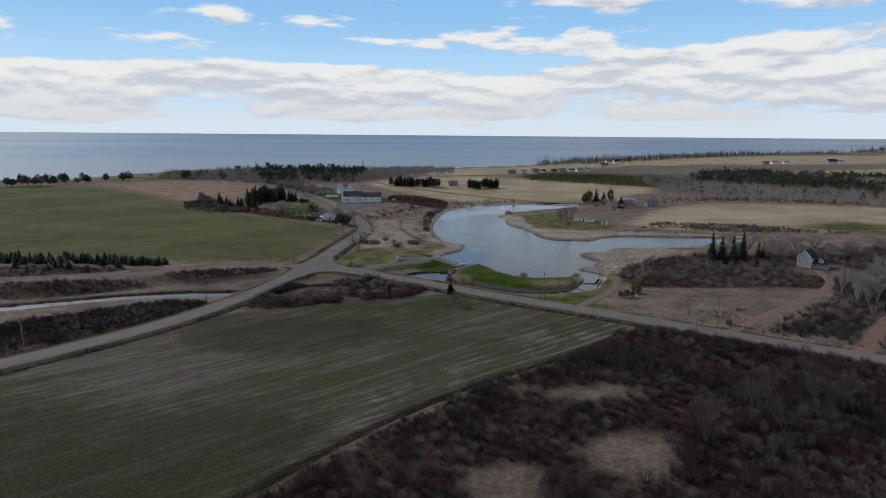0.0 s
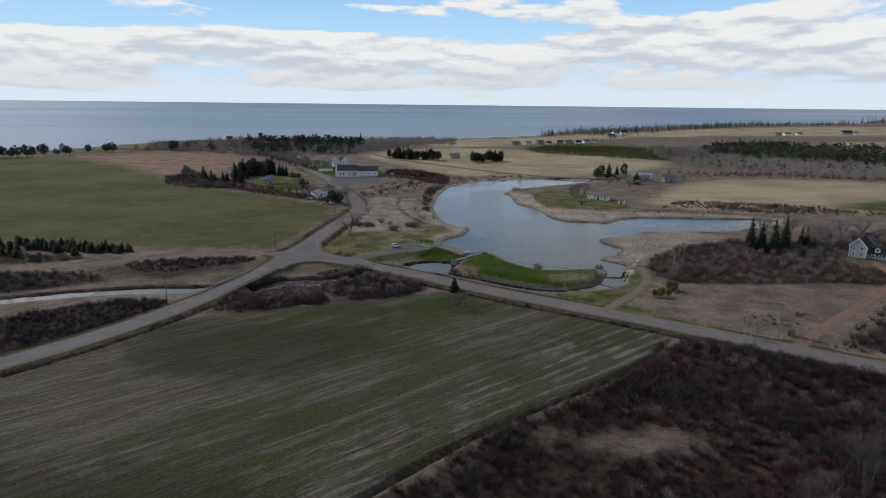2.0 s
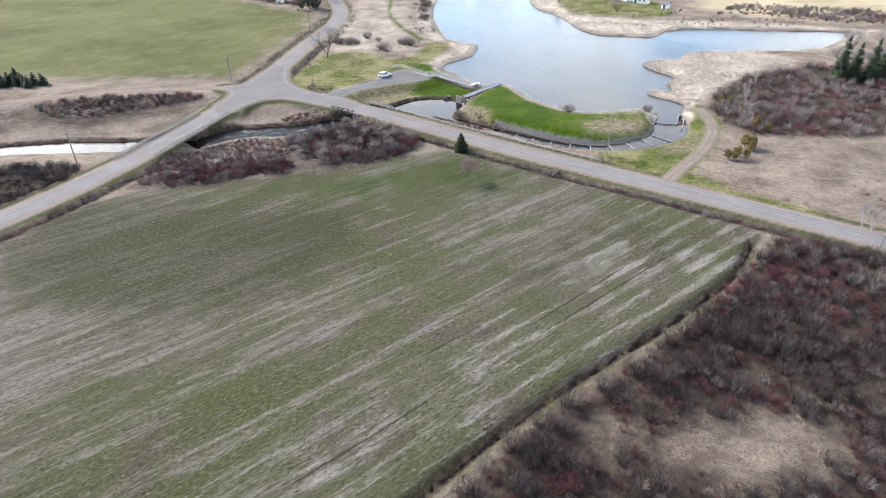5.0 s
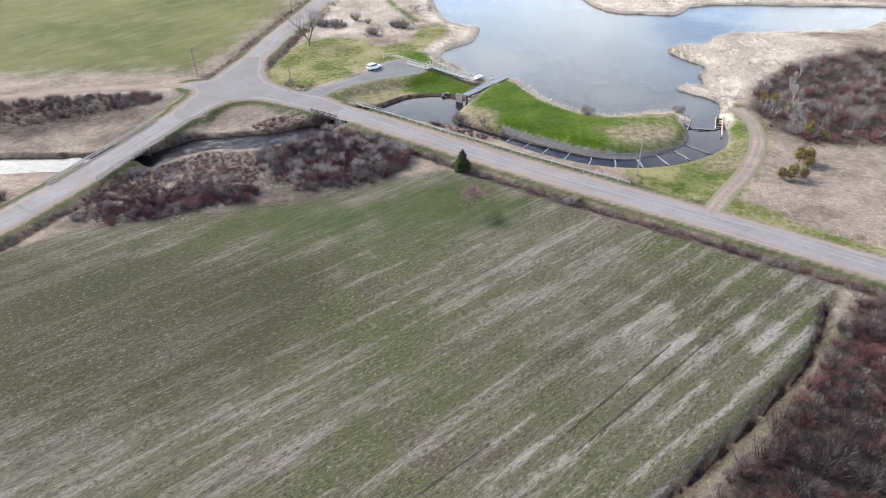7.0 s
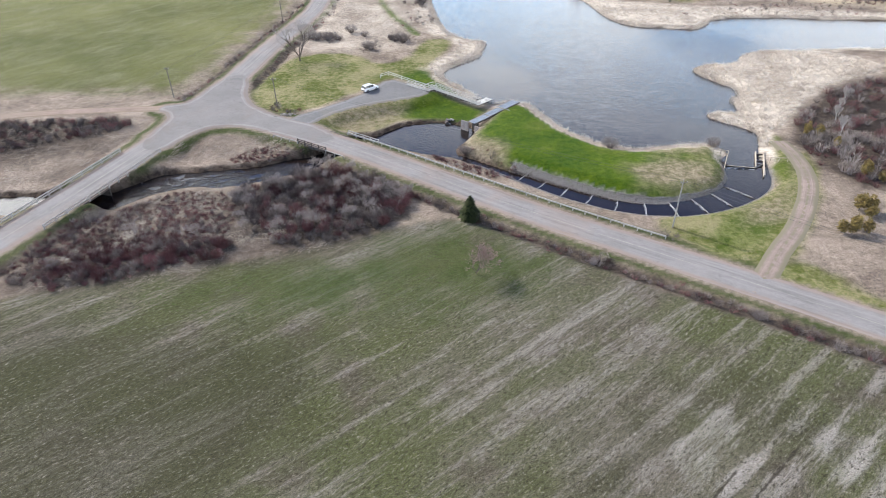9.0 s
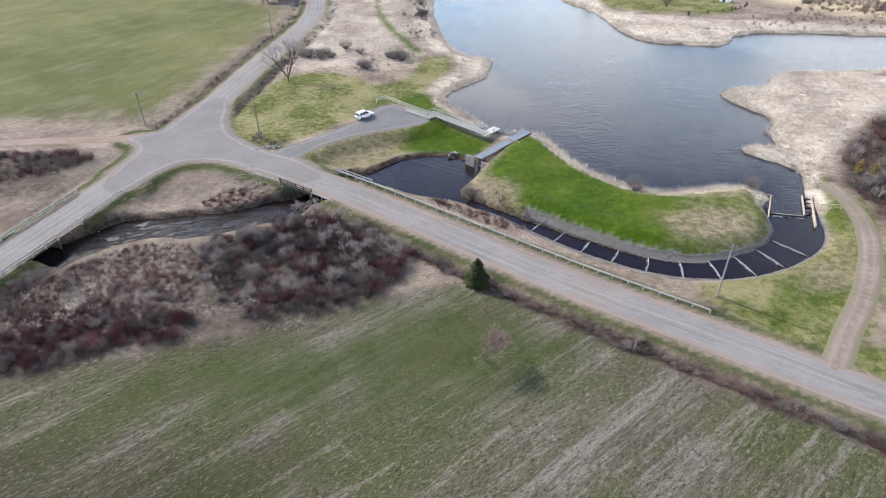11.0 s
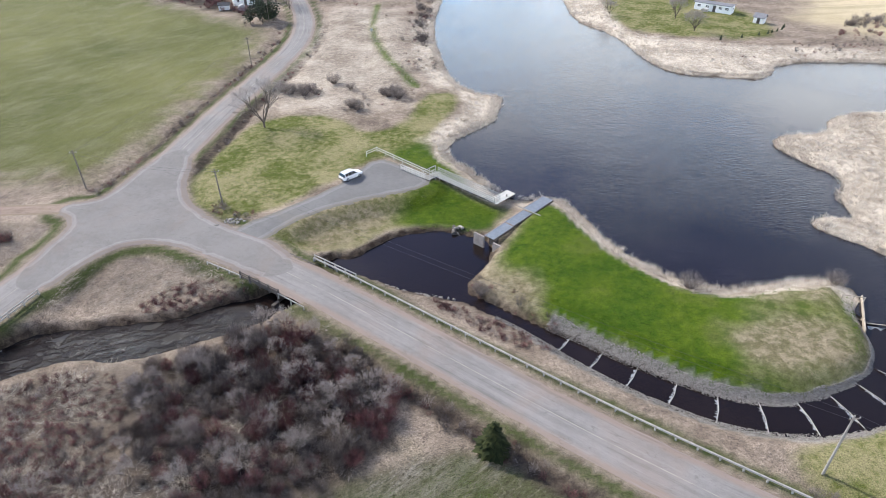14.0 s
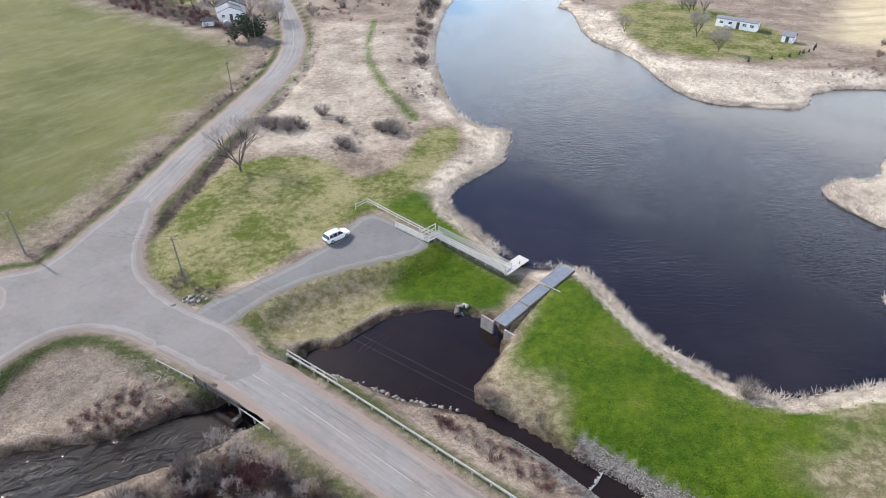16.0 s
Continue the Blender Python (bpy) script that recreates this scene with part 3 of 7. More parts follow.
DULLS = [rounded(r, 1, True) for r in (
    plan((-51.4, 283), (-52, 296), (-51.5, 310), (-45, 322), (-28.7, 323), (-21.6, 312.2), (-12.1, 317), (-8.4, 338), (0.4, 341), (0.7, 330), (-6.8, 309.6), (-5.8, 300), (-15, 303), (-27, 287), (-35, 277), (-43.7, 276)),
    plan((-34, 271.5), (-26, 278), (-12, 285), (-5, 289), (-8, 277), (-14, 273.5), (-18, 268.5), (-26, 266.5)),
    plan((33, 226), (45, 229), (57, 234.5), (68, 243), (78, 258), (74, 242), (66, 229), (56, 215), (48, 212)),
    plan((-29.8, 405), (-27.6, 391), (-23.6, 374), (-17, 357), (-12, 344), (-9.5, 343), (-15.2, 357), (-22, 375), (-26.2, 391), (-28.3, 405)),
    plan((66, 262), (70, 266), (76, 262), (71, 247), (67.5, 240), (62, 232), (55, 222), (47, 216), (43, 219), (50, 229), (59, 235), (67, 243)),
    plan((57, 404), (60.9, 452), (79.9, 476), (100, 466), (117, 416), (105.4, 391), (76.8, 395)),
    plan((-30.8, 436), (-29.8, 420), (-29.8, 405), (-28.3, 405), (-28.4, 420), (-29.2, 436)),
    plan((250, 360), (300, 420), (420, 440), (420, 360)),
    plan((-154.7, 522.1), (-141.7, 547.6), (-135.3, 590.6), (-117.8, 548.5), (-99.3, 457.3), (-116.4, 450.3), (-132.7, 470)),
    plan((50, 212), (53, 203), (72, 191), (78, 196), (62, 206), (57, 215)))]
GREENS = [rounded(r, 1, True) for r in (
    plan((-300, 292), (-224, 298), (-150, 289), (-127.9, 285.5), (-78, 287.5), (-72.5, 290), (-67.5, 305), (-63, 345), (-60, 388), (-72, 408), (-131.7, 448), (-220.2, 520), (-335.3, 650), (-430, 706), (-520, 660), (-600, 500)),
    plan((90, 860), (150, 1010), (290, 960), (240, 880)),
    plan((-470, 790), (-360, 850), (-300, 830), (-380, 740)),
    plan((232, 400), (262, 378), (310, 372), (310, 415), (290, 436), (262, 424)))]
SOILS = [rounded(plan((-402, 700), (-343.9, 767), (-250, 780), (-215, 690), (-200, 610), (-204, 545), (-225.6, 528), (-304.6, 602)), 1, True)]
TANS = [rounded(r, 1, True) for r in (
    plan((-103, 773), (-54, 680), (3, 566), (61.6, 562), (147, 568), (249.9, 690), (228, 781), (94.5, 883), (-3.7, 944), (-65.8, 844)),
    plan((122, 408), (150, 455), (194, 527), (264, 551), (420, 510), (420, 440), (284, 389), (184, 380)),
    plan((-60, 960), (120, 930), (260, 1120), (420, 1300), (900, 1350), (1600, 1400), (2000, 2100), (1200, 1950), (700, 1700), (330, 1440), (180, 1200), (20, 1120)),
    plan((500, 760), (1400, 900), (1500, 1250), (700, 1130), (560, 980)))]
BRUSHES = [rounded(r, 1, True) for r in (
    plan((-55, 55), (-31.5, 91), (-19, 108.5), (-3.5, 126.2), (14.5, 142.4), (31.9, 155.4), (47.2, 169), (56, 178.2), (60.5, 186), (75, 181), (90, 171), (120, 151.5), (160, 126), (240, 75), (240, 20), (-40, 20)),
    plan((-40.9, 230), (-43.8, 240), (-36, 243), (-31, 247.5), (-24.5, 248.5), (-9.7, 239.5), (-7.5, 231.7), (-9.5, 226), (-16, 220.5), (-33, 217.5)),
    plan((-66, 212), (-52, 220), (-36, 219), (-37.5, 214.4), (-51.7, 209.5), (-64, 204)),
    plan((-160, 172), (-142, 190), (-122, 203), (-110, 219), (-92, 222), (-84, 215), (-91, 200), (-105, 181.5), (-121, 164), (-135, 148)),
    plan((-125, 260), (-106, 269), (-77, 271.5), (-73.5, 266), (-85, 259), (-108, 248)),
    plan((78, 268), (102, 293.8), (136, 308.7), (153, 301), (195, 325), (300, 335), (300, 260), (200, 235), (150, 199), (124, 178), (101, 180.5), (142, 214), (160, 234), (141, 239.5), (93.7, 236), (76, 240)),
    plan((-245, 262), (-205, 277), (-150, 274), (-140, 268), (-170, 258), (-245, 238)),
    plan((-205, 214), (-205, 240), (-160, 248), (-130, 250), (-118, 243), (-135, 233), (-165, 222)),
    plan((-232, 520), (-205, 545), (-150, 500), (-95, 445), (-70, 415), (-85, 420), (-135, 455)))]
REEDS = [rounded(r, 1, True) for r in (
    plan((120, 327), (101, 329), (92, 324), (69.5, 310), (76, 297), (71, 285), (63, 277), (68, 268), (72, 264), (81, 272), (96, 292), (130, 310)),
    plan((44, 424), (46, 455), (40, 467), (60.9, 462), (57, 402), (76, 388), (120, 382), (186, 370), (150, 366), (117, 369), (95, 366), (89, 352), (67.5, 355), (58, 370)),
    plan((22, 430), (-1, 420), (-5, 375), (-1, 353), (14, 341), (11, 322), (0, 312), (-4, 306), (-8, 312), (2, 326), (3, 336), (-8, 350), (-14, 380), (-16, 430)))]
PARCHED = [rounded(r, 1, True) for r in (plan((37, 239.5), (36, 245), (39, 248.5), (44, 250.5), (52, 249.5), (54, 244), (49, 239), (42, 236.5)), plan((9, 251), (5, 256), (3.5, 262), (8, 262), (12, 255)), plan((-32, 273), (-22, 281), (-12, 283), (-13, 276), (-20, 270), (-26, 268)),
    plan((50, 226), (58, 233), (66, 240), (64, 233), (56, 224)), plan((44, 255), (50, 257.5), (58, 257.5), (56, 254.5), (48, 253)))]
LUSH_AND_SHADED = [rounded(r, 1, True) for r in (
    plan((-59.4, 185.6), (-44.4, 181.7), (-33.8, 181.7), (-34.7, 173.3), (-28.6, 166.8), (-48.2, 166.8)),
    plan((10.9, 172.6), (25.6, 186.7), (29, 186.7), (21.7, 177.4), (15.7, 171.1), (11.9, 167.6)),
    plan((33.5, 189.9), (42.9, 183.7), (40.3, 178.3), (34.4, 180.5)),
    plan((-85.3, 198.5), (-26.1, 199.3), (-12, 187.6), (-35, 160.4), (-64.9, 160.1), (-81.6, 176.6)),
    # near west field: olive grass, darkened further to carry a cloud's shade
    plan((-60, 55), (-36, 92), (-20, 112), (-26, 124), (-60, 128), (-110, 130), (-160, 100), (-160, 55)))]
GREYING = plan((-20, 128), (-4, 150), (8, 164), (20, 172), (30, 178), (46, 182), (56, 180), (48, 172), (32, 158), (14, 144), (-5, 128), (-20, 108))
BARES = [rounded(r, 1, True) for r in (plan((27.6, 181.6), (32.2, 182), (28.2, 172), (23, 170)), plan((40.5, 179.6), (47, 181.2), (44.2, 173.6), (38.2, 171.6)))]


def land(x, y, every=False):
    """Height of the ground, and what covers it, at arrays of places."""
    d_west, d_east = away(x, y, ROAD_WEST)[0], away(x, y, ROAD_EAST)[0]
    d_dirt, d_lane = away(x, y, DIRT_ROAD)[0], np.minimum(np.minimum(away(x, y, FARM_LANE)[0], away(x, y, RED_LANE)[0]), away(x, y, RED_TRACK)[0])
    fray = rough_at(x, y, 3.2, 11)
    s_pond = signed(x, y, POND_RING) + 0.55 * fray + 0.5 * rough_at(x, y, 9.0, 4)
    s_pond = s_pond + 1.5 * rough_at(x, y, 6.5, 21) * smooth(x, 54, 62) * smooth(y, 240, 250) * smooth(y, 420, 380)
    s_brook, s_pool = signed(x, y, BROOK_RING) + 0.3 * fray, signed(x, y, POOL_RING) + 0.2 * fray
    d_ladder, run = away(x, y, LADDER)
    s_ladder = np.interp(run, [0, 9, 16, 25, 40, 56, 64, 75], [1.3, 1.3, 1.8, 2.0, 1.9, 2.0, 2.9, 3.4]) - d_ladder
    s_coast = signed(x, y, COAST)
    s_coast = np.where(s_coast <= -399, np.where(inside(x, y, COAST), 400.0, -400.0), s_coast)
    s_low = np.maximum(s_brook, s_pool)
    beach = (s_brook > -16) & (y < np.interp(x, BROOK_MID[:, 0], BROOK_MID[:, 1])) & (x < -25)
    z = 0.35 * rough_at(x, y, 45, 1) + 0.10 * rough_at(x, y, 5.0, 2)
    z += 3.0 * smooth(x, -60, -330) * smooth(y, 300, 520) + 1.2 * rough_at(x, y, 400, 8) * smooth(y, 500, 800)
    z -= 1.5 * smooth(-s_low, 22, 3) * smooth(signed(x, y, FIELD), 4, -6)
    z -= 0.45 * smooth(-s_pond, 12, 1)
    s_dam = signed(x, y, LAWNS[0])
    z = np.where(s_dam > -4, z * (1 - smooth(s_dam, -4, 1)) + (0.15 + 0.2 * smooth(s_dam, 0, 6)) * smooth(s_dam, -4, 1), z)
    d_road = np.minimum(d_west, d_east)
    ditch = -0.5 * np.exp(-((d_road - 6.9) / 1.1) ** 2)
    z = z * smooth(d_road, 3.7, 9.5) + ditch * smooth(-s_low, 1, 5)
    d_small = np.minimum(d_dirt, d_lane)
    z *= smooth(d_small, 2.2, 7)
    s_park = signed(x, y, PARKING)
    z *= 1 - smooth(s_park, -5, -0.5)
    s_junction = signed(x, y, JUNCTION)
    z *= 1 - smooth(s_junction, -3.5, -0.4)
    z *= 1 - smooth(signed(x, y, CHURCH_YARD), -9, -1)
    d_ditch = away(x, y, DITCH)[0] + 0.25 * fray
    z -= 1.0 * smooth(d_ditch, 0.95, 0.1)
    # basins
    z = np.where(s_pond > -3, np.minimum(z, -0.35 - 0.62 * smooth(s_pond, -2.6, 0.0) - 1.3 * smooth(s_pond, 0, 5)), z)
    bank = -0.45 - 1.85 * smooth(s_low, -1.1, 0.0) - 1.2 * smooth(s_low, 0, 3)
    z = np.where((s_low > -1.1) & ~beach, np.minimum(z, bank), z)
    shelf = -2.02 + 0.085 * np.maximum(-s_brook, 0) - 0.5 * smooth(s_brook, -0.4, 1.0) - 1.0 * smooth(s_brook, 0.8, 3)
    shelf = shelf + 6.0 * smooth(d_road, 6.6, 4.2) * smooth(s_brook, 0.4, -0.8)
    z = np.where(beach, np.minimum(z, shelf), z)
    cut = -0.1 - 1.5 * smooth(s_ladder, -3.0, 0.0) - 1.6 * smooth(s_ladder, 0, 0.8)
    z = np.where((s_ladder > -3.0) & (s_pond < 0.5), np.minimum(z, cut), z)
    z = np.where(s_coast < 12, z * smooth(s_coast, -6, 12) - 15.0 * smooth(s_coast, 8, -10), z)
    if not every:
        return z
    edge = lambda rings, soft, shift=0.0: np.max([smooth(signed(x, y, r) + soft * 0.8 * fray + shift, -soft, soft) for r in rings], 0)
    cover = {"field": edge([FIELD], 0.9, 1.1), "lawn": edge(LAWNS, 1.4), "dull": edge(DULLS, 1.2), "green": edge(GREENS, 6.5, -2.5), "soil": edge(SOILS, 12.0), "tan": edge(TANS, 8.0),
             "brush": edge(BRUSHES, 2.0), "reed": edge(REEDS, 2.5), "bare": np.maximum(0.85 * edge(BARES, 4.5, 1.6), 0.7 * edge([GREYING], 14.0)), "parched": edge(PARCHED, 3.0), "lush": edge(LUSH_AND_SHADED, 6.0), "swath": smooth(d_ditch, 26.0, 12.0) * smooth(x, 0.0, 12.0)}
    cover["brush"] = np.maximum(cover["brush"], 0.76 * edge([plan((-70, 206), (-50, 208), (-36, 213), (-20, 218), (-12, 224), (-20, 238), (-34, 243), (-50, 240), (-60, 236), (-68, 226)), plan((-76, 271), (-120, 264), (-130, 250), (-100, 246), (-76, 256))], 3.0))
    for clearing in CLEARINGS:
        cover["brush"] = cover["brush"] * (1 - 0.8 * edge([clearing], 3.6))
    apex = rounded(plan((-40, 206), (-31, 210), (-20, 213), (-10, 220.5), (-2, 223.5), (7, 220), (16, 213), (6, 204), (-15, 202), (-30, 202)), 1, True)
    cover["brush"] = np.maximum(cover["brush"], 0.5 * smooth(d_ditch, 3.6, 1.6) * (1 - cover["field"]))
    cover["lawn"] = np.maximum(cover["lawn"], 0.9 * edge([DULLS[3], DULLS[6]], 0.6, 0.5) + 0.5 * edge(DULLS[4:5], 0.7))
    cover["turf"] = 0.8 * edge([apex], 6.0)
    cover["bare"] = np.maximum(cover["bare"], 0.45 * smooth(d_ditch, 5.0, 2.0))
    cover["reed"] = np.maximum(cover["reed"], 0.58 * edge([PASTURE], 5.0) * (1 - cover["dull"]))
    cover["lawn"] = cover["lawn"] * (1 - 0.75 * smooth(x, 34, 56) * (y > 205) * (y < 245))
    cover["dull"] = np.maximum(cover["dull"], edge([LAWNS[0]], 1.4))
    bank_brush = 0.9 * smooth(np.abs(d_west - 5.9) + 0.7 * fray, 1.7, 0.7) * (y > 258) * (y < 325)
    cover["brush"] = np.maximum(cover["brush"], bank_brush)
    verge = smooth(d_road, 7.0, 4.4)
    cover["turf"] = np.maximum(cover["turf"], smooth(np.abs(d_road - 4.6) + 0.6 * fray, 1.5, 0.4) * 0.9)
    gully = smooth(np.abs(d_road - 6.9) + 0.7 * fray, 2.0, 0.8) * smooth(signed(x, y, FIELD), -14, -8)
    cover["brush"] = np.maximum(cover["brush"], 0.92 * gully)
    cover["turf"] = np.maximum(cover["turf"], smooth(np.abs(s_junction + 2.0) + 0.7 * fray, 1.8, 0.5) * 0.95)
    cover["grit"] = smooth(d_road + 0.4 * fray, 4.0, 3.3)
    cover["grit"] = np.maximum(cover["grit"], smooth(np.abs(s_junction + 0.4) + 0.5 * fray, 1.3, 0.4))
    for key in ("field", "green"):
        cover[key] = cover[key] * (1 - verge)
    cover["brush"] = cover["brush"] * smooth(d_road, 3.9, 4.9)
    shore = smooth(np.abs(s_pond + 1.3) + 0.5 * fray, 2.2, 0.9) * (s_pond > -30)
    cover["reed"] = np.maximum(cover["reed"], shore)
    cover["lawn"] = cover["lawn"] * (1 - shore)
    wet = np.maximum(smooth(s_low, -1.1, -0.5) * np.where(beach, 0.25, 1.0), smooth(s_pond, -0.25, 0.2))
    wet = np.maximum(wet, smooth(d_ditch, 0.9, 0.45))
    cover["mud"] = np.maximum(wet, smooth(s_ladder, -0.6, -0.1) * (s_pond < 1) * 0.8)
    cover["shingle"] = smooth(s_ladder + 0.25 * fray, -1.6, -1.2) * (s_pond < 0.5) * (y > 200) * (run > 11)
    return z, cover


JUNCTION = rounded(plan((-57.5, 303), (-55.6, 296.7), (-54.4, 288.8), (-52.2, 283.2), (-49, 278.6), (-43.5, 274), (-40, 272), (-36.5, 270.2), (-32.6, 268.4), (-28.6, 264.6), (-26, 260), (-30.2, 258), (-35.5, 261), (-41, 264.2), (-46.3, 266.9), (-51.2, 268.2), (-55.5, 267.7),
                         (-58.8, 264.9), (-60.9, 260.4), (-63, 254.5), (-67.5, 255), (-68.6, 261), (-67.6, 267), (-67.2, 272.6), (-69.5, 276.2), (-72, 276.8), (-72, 279.8), (-67.8, 280.4), (-65.8, 282.6), (-64.6, 288.5), (-63.2, 297), (-61, 303)), 2, True)
CHURCH_YARD = rounded(plan((-95, 549), (-60, 546), (-50, 538), (-53, 522), (-72, 503), (-82, 492), (-90, 505)), 1, True)
PARKING = rounded(plan((-39.5, 270), (-37.5, 272.8), (-31, 279), (-23.8, 286.5), (-20.7, 291), (-17, 300), (-11.6, 296), (-6.2, 291), (-6.5, 288.2), (-11.8, 285.4), (-19.6, 282.2), (-27.7, 277.2), (-32.5, 270.5), (-34.5, 266.8)), 1, True)
PASTURE = plan((-48, 330), (-30, 324), (-14, 330), (-12, 350), (-16, 385), (-20, 430), (-44, 430), (-46, 385))
DITCH = rounded(plan((-35, 92), (-22, 109), (-6, 127.2), (12.5, 144), (30.2, 156.8), (41.5, 166.2), (46, 169.9), (49.6, 173.6), (53.5, 178.8), (56, 182.6)), 2)
CLEARINGS = [rounded(r, 1, True) for r in (
    plan((23, 136), (31.4, 141.5), (48, 140.8), (46, 133), (32.6, 131), (24, 131.5)), plan((25, 113), (40.7, 118), (48, 115), (40, 97), (28, 99)),
    plan((3, 100), (14, 106), (20, 98), (12, 88), (4, 90)), plan((84, 232), (96, 235), (120, 236), (140, 236), (150, 231), (138, 222), (118, 207), (100, 193), (92, 196), (82, 212), (77, 226)),
    plan((156, 270), (161, 259), (180, 253), (192, 262), (188, 284), (172, 288)),
    plan((15, 138), (19, 141), (22, 138), (18, 135)))]


# ---- mesh helpers ----
def mesh_of(name, verts, faces, mat, tone=None, uv=None, shade=False):
    """One mesh from arrays; faces is an (n, k) array."""
    me = bpy.data.meshes.new(name)
    verts, faces = np.asarray(verts, np.float32), np.asarray(faces, np.int32)
    n, k = faces.shape
    me.vertices.add(len(verts)), me.loops.add(n * k), me.polygons.add(n)
    me.vertices.foreach_set("co", verts.ravel())
    me.loops.foreach_set("vertex_index", faces.ravel())
    me.polygons.foreach_set("loop_start", np.arange(0, n * k, k, dtype=np.int32))
    me.polygons.foreach_set("loop_total", np.full(n, k, np.int32))
    if shade:
        me.polygons.foreach_set("use_smooth", np.ones(n, bool))
    if tone is not None:
        me.attributes.new("tone", "FLOAT", "POINT").data.foreach_set("value", np.asarray(tone, np.float32))
    if uv is not None:
        me.uv_layers.new(name="UVMap").data.foreach_set("uv", np.asarray(uv, np.float32)[faces.ravel()].ravel())
    me.update(calc_edges=True)
    me.materials.append(mat)
    return me


def axis(lo, a, b, hi, step, grow):
    mid = list(np.arange(a, b + step / 2, step))
    left, right, s = [], [], step
    p = a
    while p > lo:
        s *= grow
        p -= s
        left.append(max(p, lo))
    p, s = mid[-1], step
    while p < hi:
        s *= grow
        p += s
        right.append(min(p, hi))
    return np.array(left[::-1] + mid + right)


def grid_faces(nx, ny):
    i = np.arange(nx * ny).reshape(ny, nx)
    return np.stack([i[:-1, :-1], i[:-1, 1:], i[1:, 1:], i[1:, :-1]], -1).reshape(-1, 4)


gx, gy = axis(-3000, -90, 80, 3900, 0.85, 1.06), axis(-700, 95, 305, 4480, 0.85, 1.05)
X, Y = np.meshgrid(gx, gy)
Z, COVER = land(X.ravel(), Y.ravel(), True)
ground_mesh = mesh_of("ground", np.stack([X.ravel(), Y.ravel(), Z], 1), grid_faces(len(gx), len(gy)), GROUND, shade=True)
for key, value in COVER.items():
    ground_mesh.attributes.new(key, "FLOAT", "POINT").data.foreach_set("value", value.astype(np.float32))
ground = tagged(new("ground", ground_mesh), "spring farmland of dry grass, stubble, lawn and brush", "ground", kind="structure")


def level(x, y):
    return land(np.atleast_1d(np.asarray(x, float)), np.atleast_1d(np.asarray(y, float)))


def z_at(x, y):
    return float(level(x, y)[0])


def sheet(name, ring, z, mat, label, grow=4.0):
    """A flat sheet of water that runs under its banks."""
    c = ring.mean(0)
    nxt, prv = np.roll(ring, -1, 0), np.roll(ring, 1, 0)
    t = nxt - prv
    out = np.stack([t[:, 1], -t[:, 0]], 1) / (np.hypot(t[:, 0], t[:, 1])[:, None] + 1e-9)
    area = np.sum(ring[:, 0] * nxt[:, 1] - nxt[:, 0] * ring[:, 1])
    ring = ring + out * (grow if area > 0 else -grow)
    bm = bmesh.new()
    bm.faces.new([bm.verts.new((p[0], p[1], z)) for p in ring])
    bmesh.ops.triangulate(bm, faces=bm.faces[:])
    me = bpy.data.meshes.new(name)
    bm.normal_update()
    for f in bm.faces:
        if f.normal.z < 0:
            f.normal_flip()
    bm.to_mesh(me), bm.free()
    me.materials.append(mat)
    return tagged(new(name, me), label, "water", kind="structure")


sheet("water_pond", POND_RING, -0.97, POND, "dark blue rippled mill pond with reedy banks", 1.2)
sheet("water_pool", POOL_RING, -2.22, BROOK, "dark brown pool below the dam", 1.2)
sheet("water_brook", BROOK_RING, -2.06, BROOK, "dark shallow brook winding through marsh", 1.2)
sx, sy = np.linspace(-4300, 4300, 60), np.concatenate([np.linspace(250, 2300, 30), np.linspace(2400, 4940, 40)])
SX, SY = np.meshgrid(sx, sy)
SZ = -12.0 + (65.6 - 0.0062 * SX) * np.clip((SY - 2300) / (4940 - 2300), 0, 1) ** 1.4
tagged(new("water_sea", mesh_of("water_sea", np.stack([SX.ravel(), SY.ravel(), SZ.ravel()], 1), grid_faces(60, 70), SEA, shade=True)), "blue grey sea under a cloudy horizon", "sea", kind="structure")


# ---- roads ----
def resampled(line, step):
    seg = np.hypot(*np.diff(line, axis=0).T)
    run = np.concatenate([[0], np.cumsum(seg)])
    s = np.linspace(0, run[-1], max(2, int(run[-1] / step) + 1))
    return np.stack([np.interp(s, run, line[:, 0]), np.interp(s, run, line[:, 1])], 1), s


def normals(line):
    t = np.gradient(line, axis=0)
    t /= np.hypot(t[:, 0], t[:, 1])[:, None]
    return np.stack([-t[:, 1], t[:, 0]], 1)


def strip(name, line, width, lift, mat, label, kind="road", step=0.8, thick=0.16):
    """A cambered road with worn edges, draped on the land."""
    pts, s = resampled(line, step)
    nrm = normals(pts)
    out = 0.5 + 0.6 / width
    cross = np.array([-out, -0.5, -0.3, 0.0, 0.3, 0.5, out])
    sag = np.array([-thick, 0.0, 0.010, 0.016, 0.010, 0.0, -thick])
    wob = 1 + 0.035 * rough_at(s, s * 0, 7.0, 5) + 0.03 * rough_at(s, s * 0, 1.6, 6)
    P = pts[:, None, :] + nrm[:, None, :] * (cross[None, :, None] * width * wob[:, None, None])
    mid = level(pts[:, 0], pts[:, 1])
    mid = np.where(mid < -0.06, 0.0, mid)
    H = mid[:, None] + lift + sag[None, :]
    n, k = P.shape[:2]
    V = np.concatenate([P, H[:, :, None]], 2).reshape(-1, 3)
    uv = np.stack([np.tile(cross + 0.5, n), np.repeat(s, k)], 1)
    return tagged(new(name, mesh_of(name, V, grid_faces(k, n)[:, ::-1], mat, uv=uv, shade=True)), label, kind, kind="structure")


